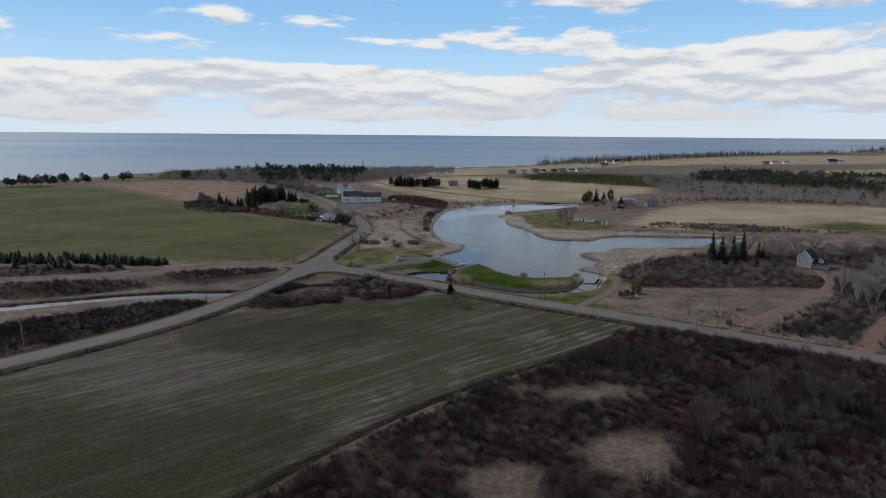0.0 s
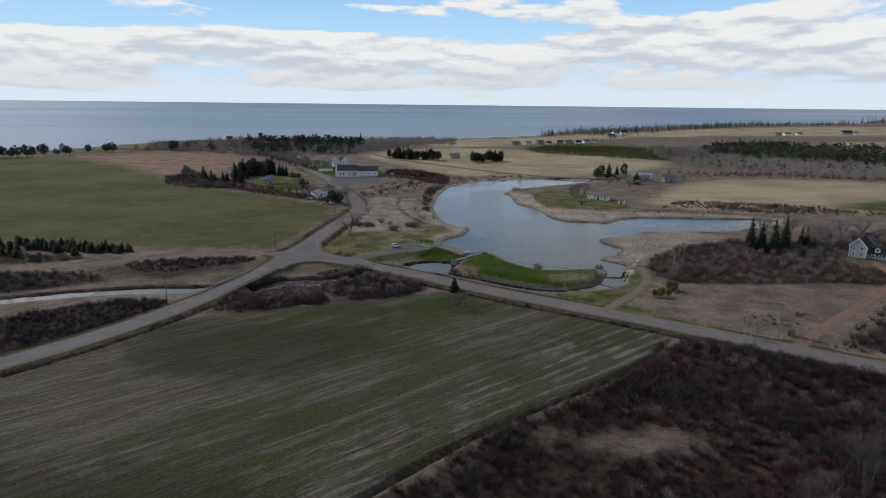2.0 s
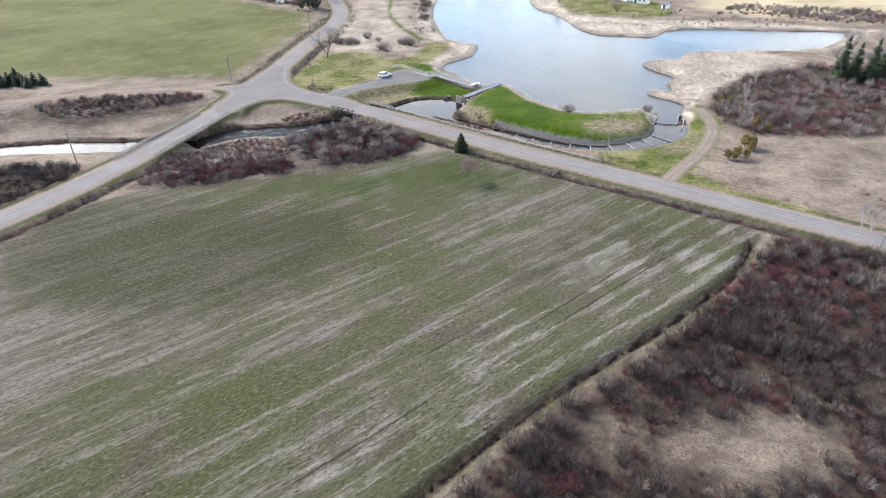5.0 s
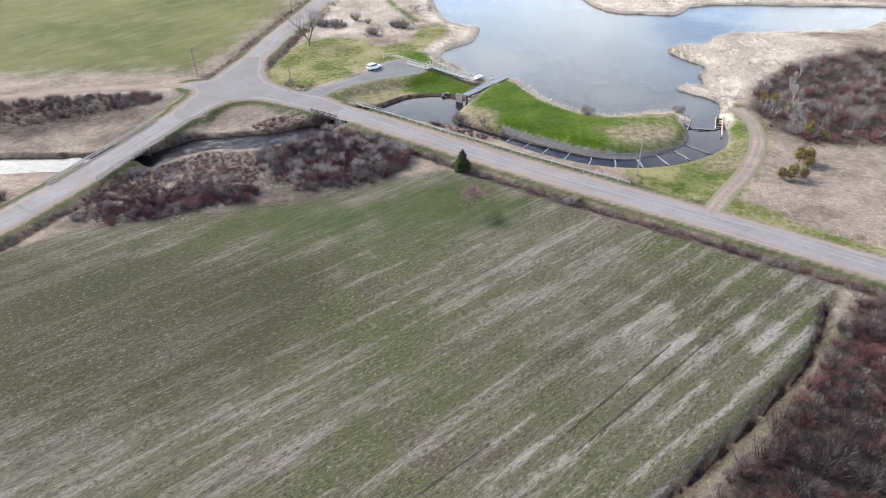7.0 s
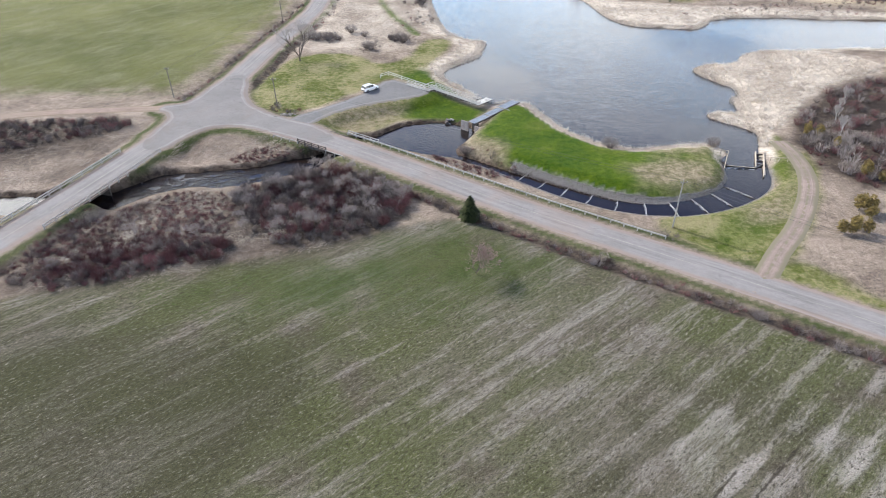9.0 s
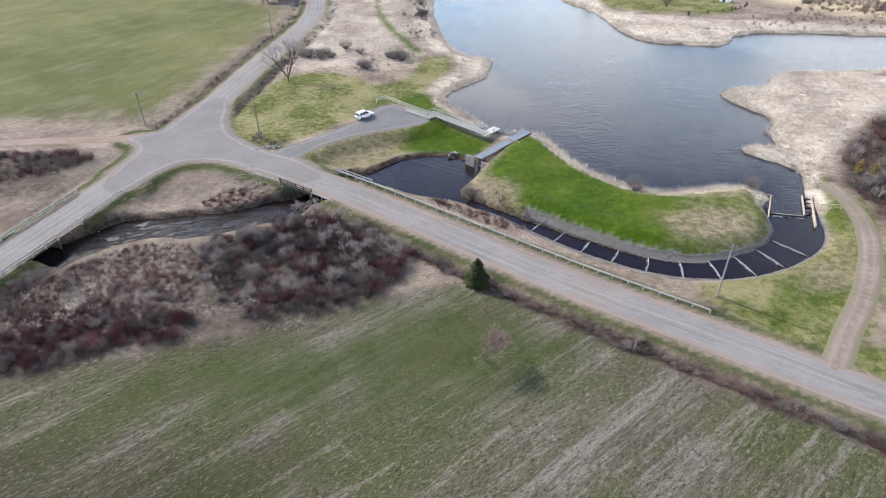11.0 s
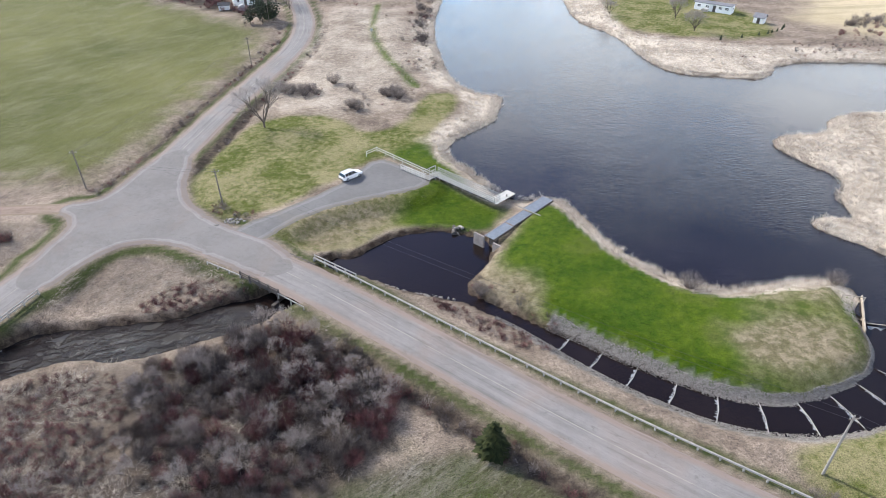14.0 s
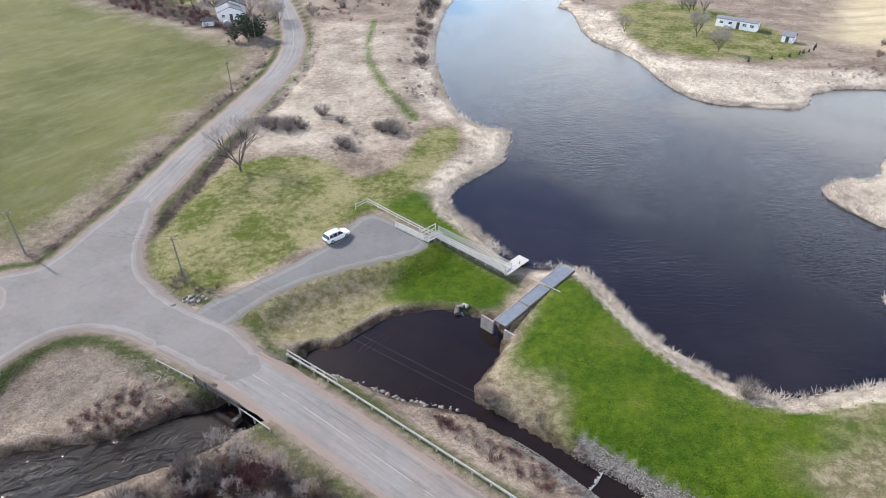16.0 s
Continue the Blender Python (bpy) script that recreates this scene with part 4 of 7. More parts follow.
strip("road_west", ROAD_WEST, 6.3, 0.045, CHIPSEAL, "pale worn chip-sealed country road with gravel edges")
strip("road_east", ROAD_EAST, 6.0, 0.036, CHIPSEAL, "pale worn chip-sealed country road with gravel edges")
strip("road_dirt", DIRT_ROAD, 3.2, 0.03, DIRT, "red dirt farm road")
strip("lane_farm", FARM_LANE, 3.1, 0.03, LANE, "pale red dirt lane with grassy edges along the pond lawn")
strip("lane_red", RED_LANE, 3.0, 0.03, RED_EARTH, "red gravel driveway")
strip("track_red", RED_TRACK, 4.6, 0.025, RED_EARTH, "red earth track into the brush")


def slab(name, ring, top, depth, mat, label, category):
    ring, run = resampled(np.vstack([ring, ring[:1]]), 0.7)
    ring = (ring + normals(ring) * (0.28 * rough_at(ring[:, 0], ring[:, 1], 1.7, 12))[:, None])[:-1]
    step = np.roll(ring, -1, 0) - np.roll(ring, 1, 0)
    side = np.stack([step[:, 1], -step[:, 0]], 1) / (np.hypot(step[:, 0], step[:, 1])[:, None] + 1e-9)
    turn = np.sum(ring[:, 0] * np.roll(ring[:, 1], -1) - np.roll(ring[:, 0], -1) * ring[:, 1])
    foot = ring + side * (0.9 if turn > 0 else -0.9)
    bm = bmesh.new()
    upper = [bm.verts.new((p[0], p[1], top)) for p in ring]
    lower = [bm.verts.new((p[0], p[1], top - depth)) for p in foot]
    deck = bm.faces.new(upper)
    deck.normal_update()
    rim = set(upper) | set(lower)
    bmesh.ops.inset_region(bm, faces=[deck], thickness=0.8, use_boundary=True, use_even_offset=True)
    for k in range(len(upper)):
        q = (k + 1) % len(upper)
        bm.faces.new((upper[k], upper[q], lower[q], lower[k]))
    bmesh.ops.triangulate(bm, faces=bm.faces[:])
    bmesh.ops.recalc_face_normals(bm, faces=bm.faces[:])
    me = bpy.data.meshes.new(name)
    uv = bm.loops.layers.uv.new("UVMap")
    rim_xy = np.array([v.co.xy[:] for v in rim if v.is_valid])
    ends = np.minimum(away(rim_xy[:, 0], rim_xy[:, 1], ROAD_EAST)[0], away(rim_xy[:, 0], rim_xy[:, 1], ROAD_WEST)[0]) > 2.5
    rim_at = {tuple(v.co.xy) for v, edge_here in zip([v for v in rim if v.is_valid], ends) if edge_here}
    for face in bm.faces:
        for loop in face.loops:
            loop[uv].uv = (0.93, 0.0) if tuple(loop.vert.co.xy) in rim_at else (0.62, 0.0)
    bm.to_mesh(me), bm.free()
    me.materials.append(mat)
    return tagged(new(name, me), label, category, kind="structure")


slab("junction", JUNCTION,
     0.064, 0.09, PLAIN_SEAL, "pale chip-sealed road junction", "road")
slab("parking", PARKING, 0.05, 0.09, ASPHALT, "grey asphalt parking area by the pond", "parking area")

# ---- building blocks ----
def box(bm, centre, size, turn=0.0, tilt=None, soft=0.0):
    """A bevelled block into bm."""
    m = Matrix.Translation(centre) @ Euler((0, 0, radians(turn))).to_matrix().to_4x4()
    if tilt is not None:
        m = Matrix.Translation(centre) @ tilt
    made = bmesh.ops.create_cube(bm, size=1.0, matrix=m @ Matrix.Diagonal((*size, 1)))["verts"]
    if soft:
        edges = list({e for v in made for e in v.link_edges})
        bmesh.ops.bevel(bm, geom=edges, offset=soft, segments=1, affect="EDGES", clamp_overlap=True)


def beam(bm, a, b, wide, high, soft=0.0):
    """A squared timber from a to b."""
    a, b = Vector(a), Vector(b)
    d = b - a
    rot = d.to_track_quat("X", "Z").to_matrix().to_4x4()
    box(bm, (a + b) / 2, (d.length, wide, high), tilt=rot, soft=soft)


def rod(bm, a, b, r0, r1, sides=8):
    """A tapered round pole from a to b."""
    a, b = Vector(a), Vector(b)
    d = b - a
    m = Matrix.Translation((a + b) / 2) @ d.to_track_quat("Z", "Y").to_matrix().to_4x4()
    bmesh.ops.create_cone(bm, cap_ends=True, segments=sides, radius1=r0, radius2=r1, depth=d.length, matrix=m)


def finish(bm, name, mat):
    me = bpy.data.meshes.new(name)
    bmesh.ops.recalc_face_normals(bm, faces=bm.faces[:])
    bm.to_mesh(me), bm.free()
    me.materials.append(mat)
    return me


def part(name, bm, mat, parent, label=""):
    ob = new(name, finish(bm, name, mat) if isinstance(bm, bmesh.types.BMesh) else bm)
    ob.parent = parent
    if label:
        tagged(ob, label)
    return ob


def thing(name, label, category, m=None, group=""):
    ob = tagged(new(name), label, category, group)
    if m is not None:
        ob.matrix_basis = m
    return ob


def at(x, y, yaw=0.0, lift=0.0, z=None):
    """A pose on the ground at survey paces."""
    return pose(x * U, y * U, (z_at(x * U, y * U) if z is None else z) + lift, 0, 0, yaw)


# ---- fish ladder and its stones ----
LADDER_PTS, LADDER_RUN = resampled(LADDER, 0.5)
LADDER_N = normals(LADDER_PTS)
WEIR_RUNS = [14.5, 19.0, 23.6, 28.4, 33.2, 38.0, 42.8, 47.6, 52.4, 57.2]
LADDER_WIDTH = lambda s: np.interp(s, [0, 9, 16, 25, 40, 56, 64, 75], [1.3, 1.3, 1.8, 2.0, 1.9, 2.0, 2.9, 3.4])


def ladder_level(s):
    return -2.15 + 0.10 * sum(1 for w in WEIR_RUNS if s > w)


def ladder_at(s, side=0.0):
    p = np.array([np.interp(s, LADDER_RUN, LADDER_PTS[:, i]) for i in (0, 1)])
    n = np.array([np.interp(s, LADDER_RUN, LADDER_N[:, i]) for i in (0, 1)])
    return p + n * side, n


steps = [0.0] + WEIR_RUNS + [float(LADDER_RUN[-1])]
for lo, hi in zip(steps[:-1], steps[1:]):
    pts = [ladder_at(s) for s in np.linspace(lo, hi, 7)]
    zz = ladder_level((lo + hi) / 2)
    w = [float(LADDER_WIDTH(s)) + 1.0 for s in np.linspace(lo, hi, 7)]
    V = [(*(p + n * k * h), zz) for (p, n), h in zip(pts, w) for k in (-1, 1)]
    F = [(2 * i, 2 * i + 1, 2 * i + 3, 2 * i + 2)[::-1] for i in range(6)]
    tagged(new("water_step", mesh_of("water_step", V, F, BROOK)), "dark stepped water of the fish ladder", "water", kind="structure")

def ribbon(a, b, push, z, reach=0.45):
    """A ragged sheet of foam below a log."""
    bm = bmesh.new()
    rows = []
    for i in range(15):
        q = a + (b - a) * i / 14
        f = random.uniform(0.1, 1.0) ** 2 * reach
        rows.append([bm.verts.new((*(q + push * k), z + h)) for k, h in ((0.08, 0.07), (0.08 + f * 0.5, 0.03), (0.08 + f, 0.0))])
    for r, w in zip(rows[:-1], rows[1:]):
        for k in (0, 1):
            bm.faces.new((r[k], w[k], w[k + 1], r[k + 1]))
    return bm


for s in WEIR_RUNS:
    weir = thing("log_weir", "pale log weir across the fish ladder with white water", "weir", group="weirs of the fish ladder")
    zz, half = ladder_level(s + 0.5), float(LADDER_WIDTH(s)) + 0.35
    mid, _ = ladder_at(s + 0.12)
    for side in (-1, 1):
        end, _ = ladder_at(s - 0.1, side * half)
        bm = bmesh.new()
        beam(bm, (*mid, zz + 0.02), (*end, zz + 0.05), 0.09, 0.13, 0.03)
        part("log", bm, OLD_WOOD, weir)
        down, _ = ladder_at(s - 0.75)
        bm = ribbon(np.array(mid), np.array(mid) * 0.35 + np.array(end) * 0.65, (np.array(down) - np.array(mid)) / 1.5, ladder_level(s - 0.5) + 0.03, 0.7)
        part("foam", bm, FOAM, weir, "white foam")


def scatter_stones(name, spots, label, lo=0.045, hi=0.095, mat=None):
    """Many separate rounded stones in one mesh."""
    rng = np.random.default_rng(7)
    ico = bmesh.new()
    bmesh.ops.create_icosphere(ico, subdivisions=1, radius=1.0)
    base = np.array([v.co[:] for v in ico.verts])
    faces = np.array([[v.index for v in f.verts] for f in ico.faces])
    ico.free()
    spots = np.asarray(spots)
    zz = level(spots[:, 0], spots[:, 1])
    n = len(spots)
    size = rng.uniform(lo, hi, (n, 1, 1)) * rng.uniform(0.7, 1.3, (n, 1, 3)) * np.array([1, 1, 0.7])
    V = base[None] * (1 + rng.uniform(-0.22, 0.22, (n, len(base), 1))) * size
    a = rng.uniform(0, 6.28, n)
    c, s = np.cos(a)[:, None], np.sin(a)[:, None]
    V = np.stack([V[..., 0] * c - V[..., 1] * s, V[..., 0] * s + V[..., 1] * c, V[..., 2]], -1)
    V += np.stack([spots[:, 0], spots[:, 1], zz + 0.05], 1)[:, None, :]
    F = (faces[None] + (np.arange(n) * len(base))[:, None, None]).reshape(-1, 3)
    me = mesh_of(name, V.reshape(-1, 3), F, mat or RUBBLE)
    return tagged(new(name, me), label, "stones", kind="stuff")


def rubble_material():
    m, t, b = material("rubble", 0.9, 0.2)
    each = t.n("ShaderNodeNewGeometry").outputs["Random Per Island"]
    c = t.mix(each, (0.14, 0.128, 0.118), (0.32, 0.297, 0.272))
    c = t.mix(t.span(t.noise(6.0, 4, 0.6, t.place()), 0.45, 0.7, 0.0, 0.5), c, (0.16, 0.14, 0.13))
    t.put(b.inputs["Base Color"], c)
    return m


RUBBLE = rubble_material()
rng = np.random.default_rng(3)
spots = []
for _ in range(15500):
    s = rng.uniform(5, LADDER_RUN[-1] - 2)
    inner = rng.random() < 0.66
    w = float(LADDER_WIDTH(s))
    if inner and s < 11:
        continue
    reach = (1.45 if inner else 0.75 if s < 40 else 1.25) + 0.18 * math.sin(s * 0.9) * math.sin(s * 0.37)
    off = w + rng.uniform(-0.35, reach)
    spots.append(ladder_at(s, off if inner else -off)[0])
scatter_stones("riprap", spots, "grey riprap stones lining the fish ladder banks")
spots = [np.array((-1 * U, 275.3 * U)) + rng.normal(0, 1, 2) * (1.2, 0.5) for _ in range(12)]
spots += [np.array((x * U, y * U)) + rng.normal(0, 0.5, 2) for x, y in ((-63, 242), (-63.8, 240.5), (-64.5, 239), (-61.8, 244), (-65.3, 237.5)) for _ in range(60)]
spots += [np.array((-39.6 * U, 274.6 * U)) + rng.normal(0, 1.0, 2) for _ in range(22)]
spots += [np.array(((-20 + 18 * f) * U, (263 - 6.2 * f) * U)) + rng.normal(0, 0.55, 2) for f in rng.uniform(0, 1, 240)]
scatter_stones("bank_rubble", spots, "grey rubble on the banks by the bridges", 0.14, 0.36)

# ---- weir with the timber fish pass ----
weir = thing("spillway", "timber spillway with a dark sill and a pale side wall", "weir")
bm = bmesh.new()
beam(bm, (60.6 * U, 255.8 * U, -1.35), (56.7 * U, 247.9 * U, -1.45), 0.16, 1.9, 0.03)
part("side_wall", bm, TAN_WOOD, weir)
bm = bmesh.new()
beam(bm, (57.9 * U, 250.4 * U, -1.6), (64.2 * U, 249.2 * U, -1.6), 0.4, 1.25, 0.03)
part("sill", bm, DARK_WOOD, weir, "dark wet timber sill")
bm = bmesh.new()
beam(bm, (58.2 * U, 250.0 * U, -0.93), (63.7 * U, 248.95 * U, -0.93), 0.16, 0.10, 0.02)
part("crest_beam", bm, TAN_WOOD, weir)
bm = ribbon(np.array((58.1 * U, 249.7 * U)), np.array((63.6 * U, 248.65 * U)), np.array((-0.15, -1.0)), -1.16, 0.8)
part("foam", bm, FOAM, weir, "white foam")
fish_pass = thing("fish_pass", "timber fish pass with cross baffles beside the spillway", "fish pass")
for a, b, w in (((66.6, 255.9), (63.9, 249.2), 0.2), ((68.2, 255.6), (64.0, 245.2), 0.26)):
    bm = bmesh.new()
    beam(bm, (a[0] * U, a[1] * U, -1.3), (b[0] * U, b[1] * U, -1.5), w, 1.7, 0.03)
    part("side_wall", bm, TAN_WOOD, fish_pass)
for i in range(4):
    f = i / 4.2
    bm = bmesh.new()
    beam(bm, ((66.4 - 2.6 * f) * U, (255.2 - 6.4 * f) * U, -1.15 - 0.08 * i), ((67.9 - 2.5 * f) * U, (254.7 - 6.2 * f) * U, -1.15 - 0.08 * i), 0.14, 1.0, 0.02)
    part("baffle", bm, DARK_WOOD, fish_pass)
for a, b in (((56.6, 254.6), (59.7, 253.9)), ((67.2, 250.6), (70.6, 249.8))):
    rail = thing("hand_rail", "pale timber hand rail beside the spillway", "railing")
    za, zb = z_at(a[0] * U, a[1] * U), z_at(b[0] * U, b[1] * U)
    bm = bmesh.new()
    beam(bm, (a[0] * U, a[1] * U, max(za, -0.3) + 0.75), (b[0] * U, b[1] * U, max(zb, -0.3) + 0.75), 0.10, 0.12, 0.02)
    part("rail", bm, TAN_WOOD, rail)
    for k in (0.03, 0.5, 0.97):
        x, y = (a[0] + (b[0] - a[0]) * k) * U, (a[1] + (b[1] - a[1]) * k) * U
        bm = bmesh.new()
        beam(bm, (x, y, min(z_at(x, y), -0.2) - 0.3), (x, y, max(za, -0.3) + 0.7), 0.10, 0.10, 0.01)
        part("post", bm, TAN_WOOD, rail)

# ---- sluice under steel grating, with its head wall ----
sluice = thing("sluice", "concrete sluice across the dam roofed with steel grating", "sluice")
DIR, SIDE = Vector((0.663, 0.748, 0)), Vector((0.748, -0.663, 0))
START = Vector((5.0 * U, 269.9 * U, 0))
for lo, hi, half, top in ((0.0, 5.05, 0.85, -0.02), (5.2, 10.1, 0.85, 0.10), (10.5, 15.9, 1.0, 0.22)):
    bm = bmesh.new()
    n = int((hi - lo) / 0.16)
    for i in range(n):
        p = START + DIR * (lo + (i + 0.5) * (hi - lo) / n)
        beam(bm, p - SIDE * half + Vector((0, 0, top)), p + SIDE * half + Vector((0, 0, top)), 0.115, 0.06)
    part("grating", bm, STEEL, sluice, "blue grey steel grating")
    for s in (-1, 1):
        bm = bmesh.new()
        beam(bm, START + DIR * lo + SIDE * s * (half + 0.08) + Vector((0, 0, top - 0.1)), START + DIR * hi + SIDE * s * (half + 0.08) + Vector((0, 0, top - 0.1)), 0.16, 0.34, 0.02)
        part("kerb", bm, CONCRETE if s < 0 else DARK_WOOD, sluice)
bm = bmesh.new()
beam(bm, START + DIR * 10.3 - SIDE * 2.1 + Vector((0, 0, 0.25)), START + DIR * 10.3 + SIDE * 2.3 + Vector((0, 0, 0.28)), 0.14, 0.12, 0.02)
part("cross_beam", bm, OLD_WOOD, sluice)
for a, b, top in ((-2.9, -0.85, -0.15), (0.85, 2.8, -0.45)):
    bm = bmesh.new()
    beam(bm, START - DIR * 0.1 + SIDE * a + Vector((0, 0, top - 1.4)), START - DIR * 0.1 + SIDE * b + Vector((0, 0, top - 1.4)), 0.3, 2.8, 0.04)
    part("wing_wall", bm, CONCRETE, sluice, "stained concrete wing wall")
bm = bmesh.new()
beam(bm, START + DIR * 1.2 - SIDE * 0.85 + Vector((0, 0, -1.6)), START + DIR * 1.2 + SIDE * 0.85 + Vector((0, 0, -1.6)), 0.15, 3.0, 0.01)
part("gate", bm, DARK_WOOD, sluice, "dark timber sluice gate")
pipe = thing("drain_pipe", "dark drain pipe end in the pool bank", "pipe", pose(-0.9 * U, 275.4 * U, -2.1))
bm = bmesh.new()
rod(bm, (0, -0.9, 0), (0, 1.2, 0.1), 0.42, 0.42, 14)
part("barrel", bm, DARK_WOOD, pipe)


# ---- fences, rails, dock ----
def fence(name, label, pts, heights, post_every, rails, mat, rail=(0.05, 0.14), post=0.11, top=1.1, group="", ground_z=None):
    ob = thing(name, label, "railing", group=group)
    pts = [Vector((x * U, y * U, 0)) for x, y in pts]
    for i, p in enumerate(pts):
        p.z = heights[i] if heights else z_at(p.x, p.y)
    for a, b in zip(pts[:-1], pts[1:]):
        d = b - a
        n = max(1, round(Vector((d.x, d.y)).length / post_every))
        for h in rails:
            bm = bmesh.new()
            beam(bm, a + Vector((0, 0, h)), b + Vector((0, 0, h)), rail[0], rail[1], 0.012)
            part("rail", bm, mat, ob)
        for i in range(n + (b is pts[-1])):
            p = a + d * (i / n)
            bm = bmesh.new()
            beam(bm, (p.x, p.y, p.z - 0.35), (p.x + 0.001, p.y, p.z + top + random.uniform(-0.02, 0.03)), post, post, 0.012)
            part("post", bm, mat, ob)
    return ob


def deck(name, label, a, b, wide, mat, board=0.17, group=""):
    """A timber deck of separate boards on two bearers."""
    ob = thing(name, label, "deck", group=group)
    a, b = Vector(a), Vector(b)
    d = b - a
    side = Vector((-d.y, d.x, 0)).normalized()
    n = int(d.length / board)
    proto = None
    for i in range(n):
        p = a + d * ((i + 0.5) / n)
        bm = bmesh.new()
        q = d.to_track_quat("X", "Z").to_matrix().to_4x4()
        if proto is None:
            box(bm, (0, 0, 0), (board * 0.9, wide, 0.05), tilt=q, soft=0.006)
            proto = finish(bm, "board", mat)
        else:
            bm.free()
        o = part("board", proto, mat, ob)
        o.location = p + Vector((0, 0, random.uniform(-0.006, 0.006)))
    for s in (-0.4, 0.4):
        bm = bmesh.new()
        beam(bm, a + side * wide * s - Vector((0, 0, 0.13)), b + side * wide * s - Vector((0, 0, 0.13)), 0.12, 0.2)
        part("bearer", bm, DARK_WOOD, ob)
    return ob


fence("park_fence", "pale weathered timber fence round the parking area", [(-19.3, 300.9), (-17.3, 303.1), (-11.5, 297.4), (-5.2, 291.9)], None, 2.4, (0.55, 1.0), PALE_WOOD)
fence("walk_rail", "pale weathered timber walkway railing", [(-11.6, 294.6), (-6.6, 290.4)], [0.1, 0.1], 1.5, (0.2, 0.6, 1.05), PALE_WOOD)
deck("boardwalk", "weathered timber boardwalk beside the parking area", (-11.4 * U, 295.6 * U, 0.12), (-5.9 * U, 291.0 * U, 0.14), 1.3, OLD_WOOD)
deck("landing", "weathered timber landing at the turn of the walkway", (-6.4 * U, 290.5 * U, 0.18), (-3.7 * U, 293.2 * U, 0.18), 1.5, OLD_WOOD)
deck("gangway", "weathered timber ramp down to the dock", (-4.6 * U, 292.6 * U, 0.16), (7.2 * U, 282.9 * U, -0.35), 1.5, OLD_WOOD)
RAMP = Vector((-4.6, 292.6)), Vector((7.2, 282.9))
off = Vector((0.635, 0.772)) * 0.78 / U
for k in (1, -1):
    a, b = RAMP[0] + off * k, RAMP[1] + off * k
    fence("ramp_rail", "pale weathered timber railing of the dock ramp", [a[:], b[:]], [0.16, -0.35], 1.7, (0.3, 0.68, 1.05), PALE_WOOD, group="ramp railings")
fence("landing_rail", "pale weathered timber railing of the landing", [(-6.9, 291.6), (-4.6, 294.0)], [0.18, 0.18], 1.3, (0.35, 1.05), PALE_WOOD)
fence("landing_rail", "pale weathered timber railing of the landing", [(-5.6, 289.9), (-3.6, 291.4)], [0.18, 0.18], 1.3, (0.35, 1.05), PALE_WOOD)
deck("dock", "pale sunlit timber dock on the pond", (6.3 * U, 282.6 * U, -0.45), (10.2 * U, 286.9 * U, -0.50), 1.9, PALE_WOOD)
dock_post = thing("mooring_post", "dark mooring post at the dock", "post", pose(9.2 * U, 285.0 * U, -0.5))
bm = bmesh.new()
rod(bm, (0, 0, -1.2), (0, 0, 0.5), 0.09, 0.08, 8)
part("post", bm, DARK_WOOD, dock_post)


def along(line, lo, hi, off, step=3.0):
    pts, run = resampled(line, 0.5)
    n = normals(pts)
    return [((np.interp(s, run, pts[:, 0]) + off * np.interp(s, run, n[:, 0])) / U, (np.interp(s, run, pts[:, 1]) + off * np.interp(s, run, n[:, 1])) / U) for s in np.linspace(lo, hi, max(2, int((hi - lo) / step)))]


def run_of(line, x, y):
    return float(away(np.array([x * U]), np.array([y * U]), line)[1][0])


fence("roadside_rail", "long pale weathered roadside guard rail", along(ROAD_EAST, run_of(ROAD_EAST, -26, 259), run_of(ROAD_EAST, 33.5, 216.5), 4.3, 4.0), [0.0] * 60, 2.0, (0.5,), OLD_WOOD, (0.16, 0.22), 0.18, 0.5)
fence("roadside_rail", "double rail end of the roadside guard rail", along(ROAD_EAST, run_of(ROAD_EAST, -26, 259), run_of(ROAD_EAST, -19, 254), 4.55, 4.0), [0.0] * 20, 2.0, (0.2, 0.85), OLD_WOOD, (0.1, 0.16), 0.16, 0.95)
for s0, s1 in ((230, 247),):
    lo, hi = run_of(ROAD_WEST, -76, 220), run_of(ROAD_WEST, -66, 252)
    fence("bridge_rail", "grey weathered timber bridge railing", along(ROAD_WEST, lo, hi, 3.75, 4.0), [0.0] * 30, 2.2, (0.35, 0.75), OLD_WOOD, (0.1, 0.2), 0.2, 0.85, "road bridge railings")
    fence("bridge_rail", "grey weathered timber bridge railing", along(ROAD_WEST, lo + 4, hi + 2, -3.75, 4.0), [0.0] * 30, 2.2, (0.35, 0.75), OLD_WOOD, (0.1, 0.2), 0.2, 0.85, "road bridge railings")
fence("culvert_rail", "dark weathered timber railing over the culvert", along(ROAD_EAST, run_of(ROAD_EAST, -31.5, 262.2), run_of(ROAD_EAST, -24.5, 257.5), -4.2, 20.0), [0.0] * 9, 2.0, (0.22, 0.56, 0.92), DARK_WOOD, (0.08, 0.15), 0.2, 1.1)
for lo, hi in (((-38, 265.5), (-31.5, 262.2)), ((-24.5, 257.5), (-20, 254.6))):
    fence("verge_rail", "thin weathered guard rail by the culvert", along(ROAD_EAST, run_of(ROAD_EAST, *lo), run_of(ROAD_EAST, *hi), -4.3, 20.0), [-0.05] * 9, 2.2, (0.5,), OLD_WOOD, (0.1, 0.16), 0.15, 0.55)


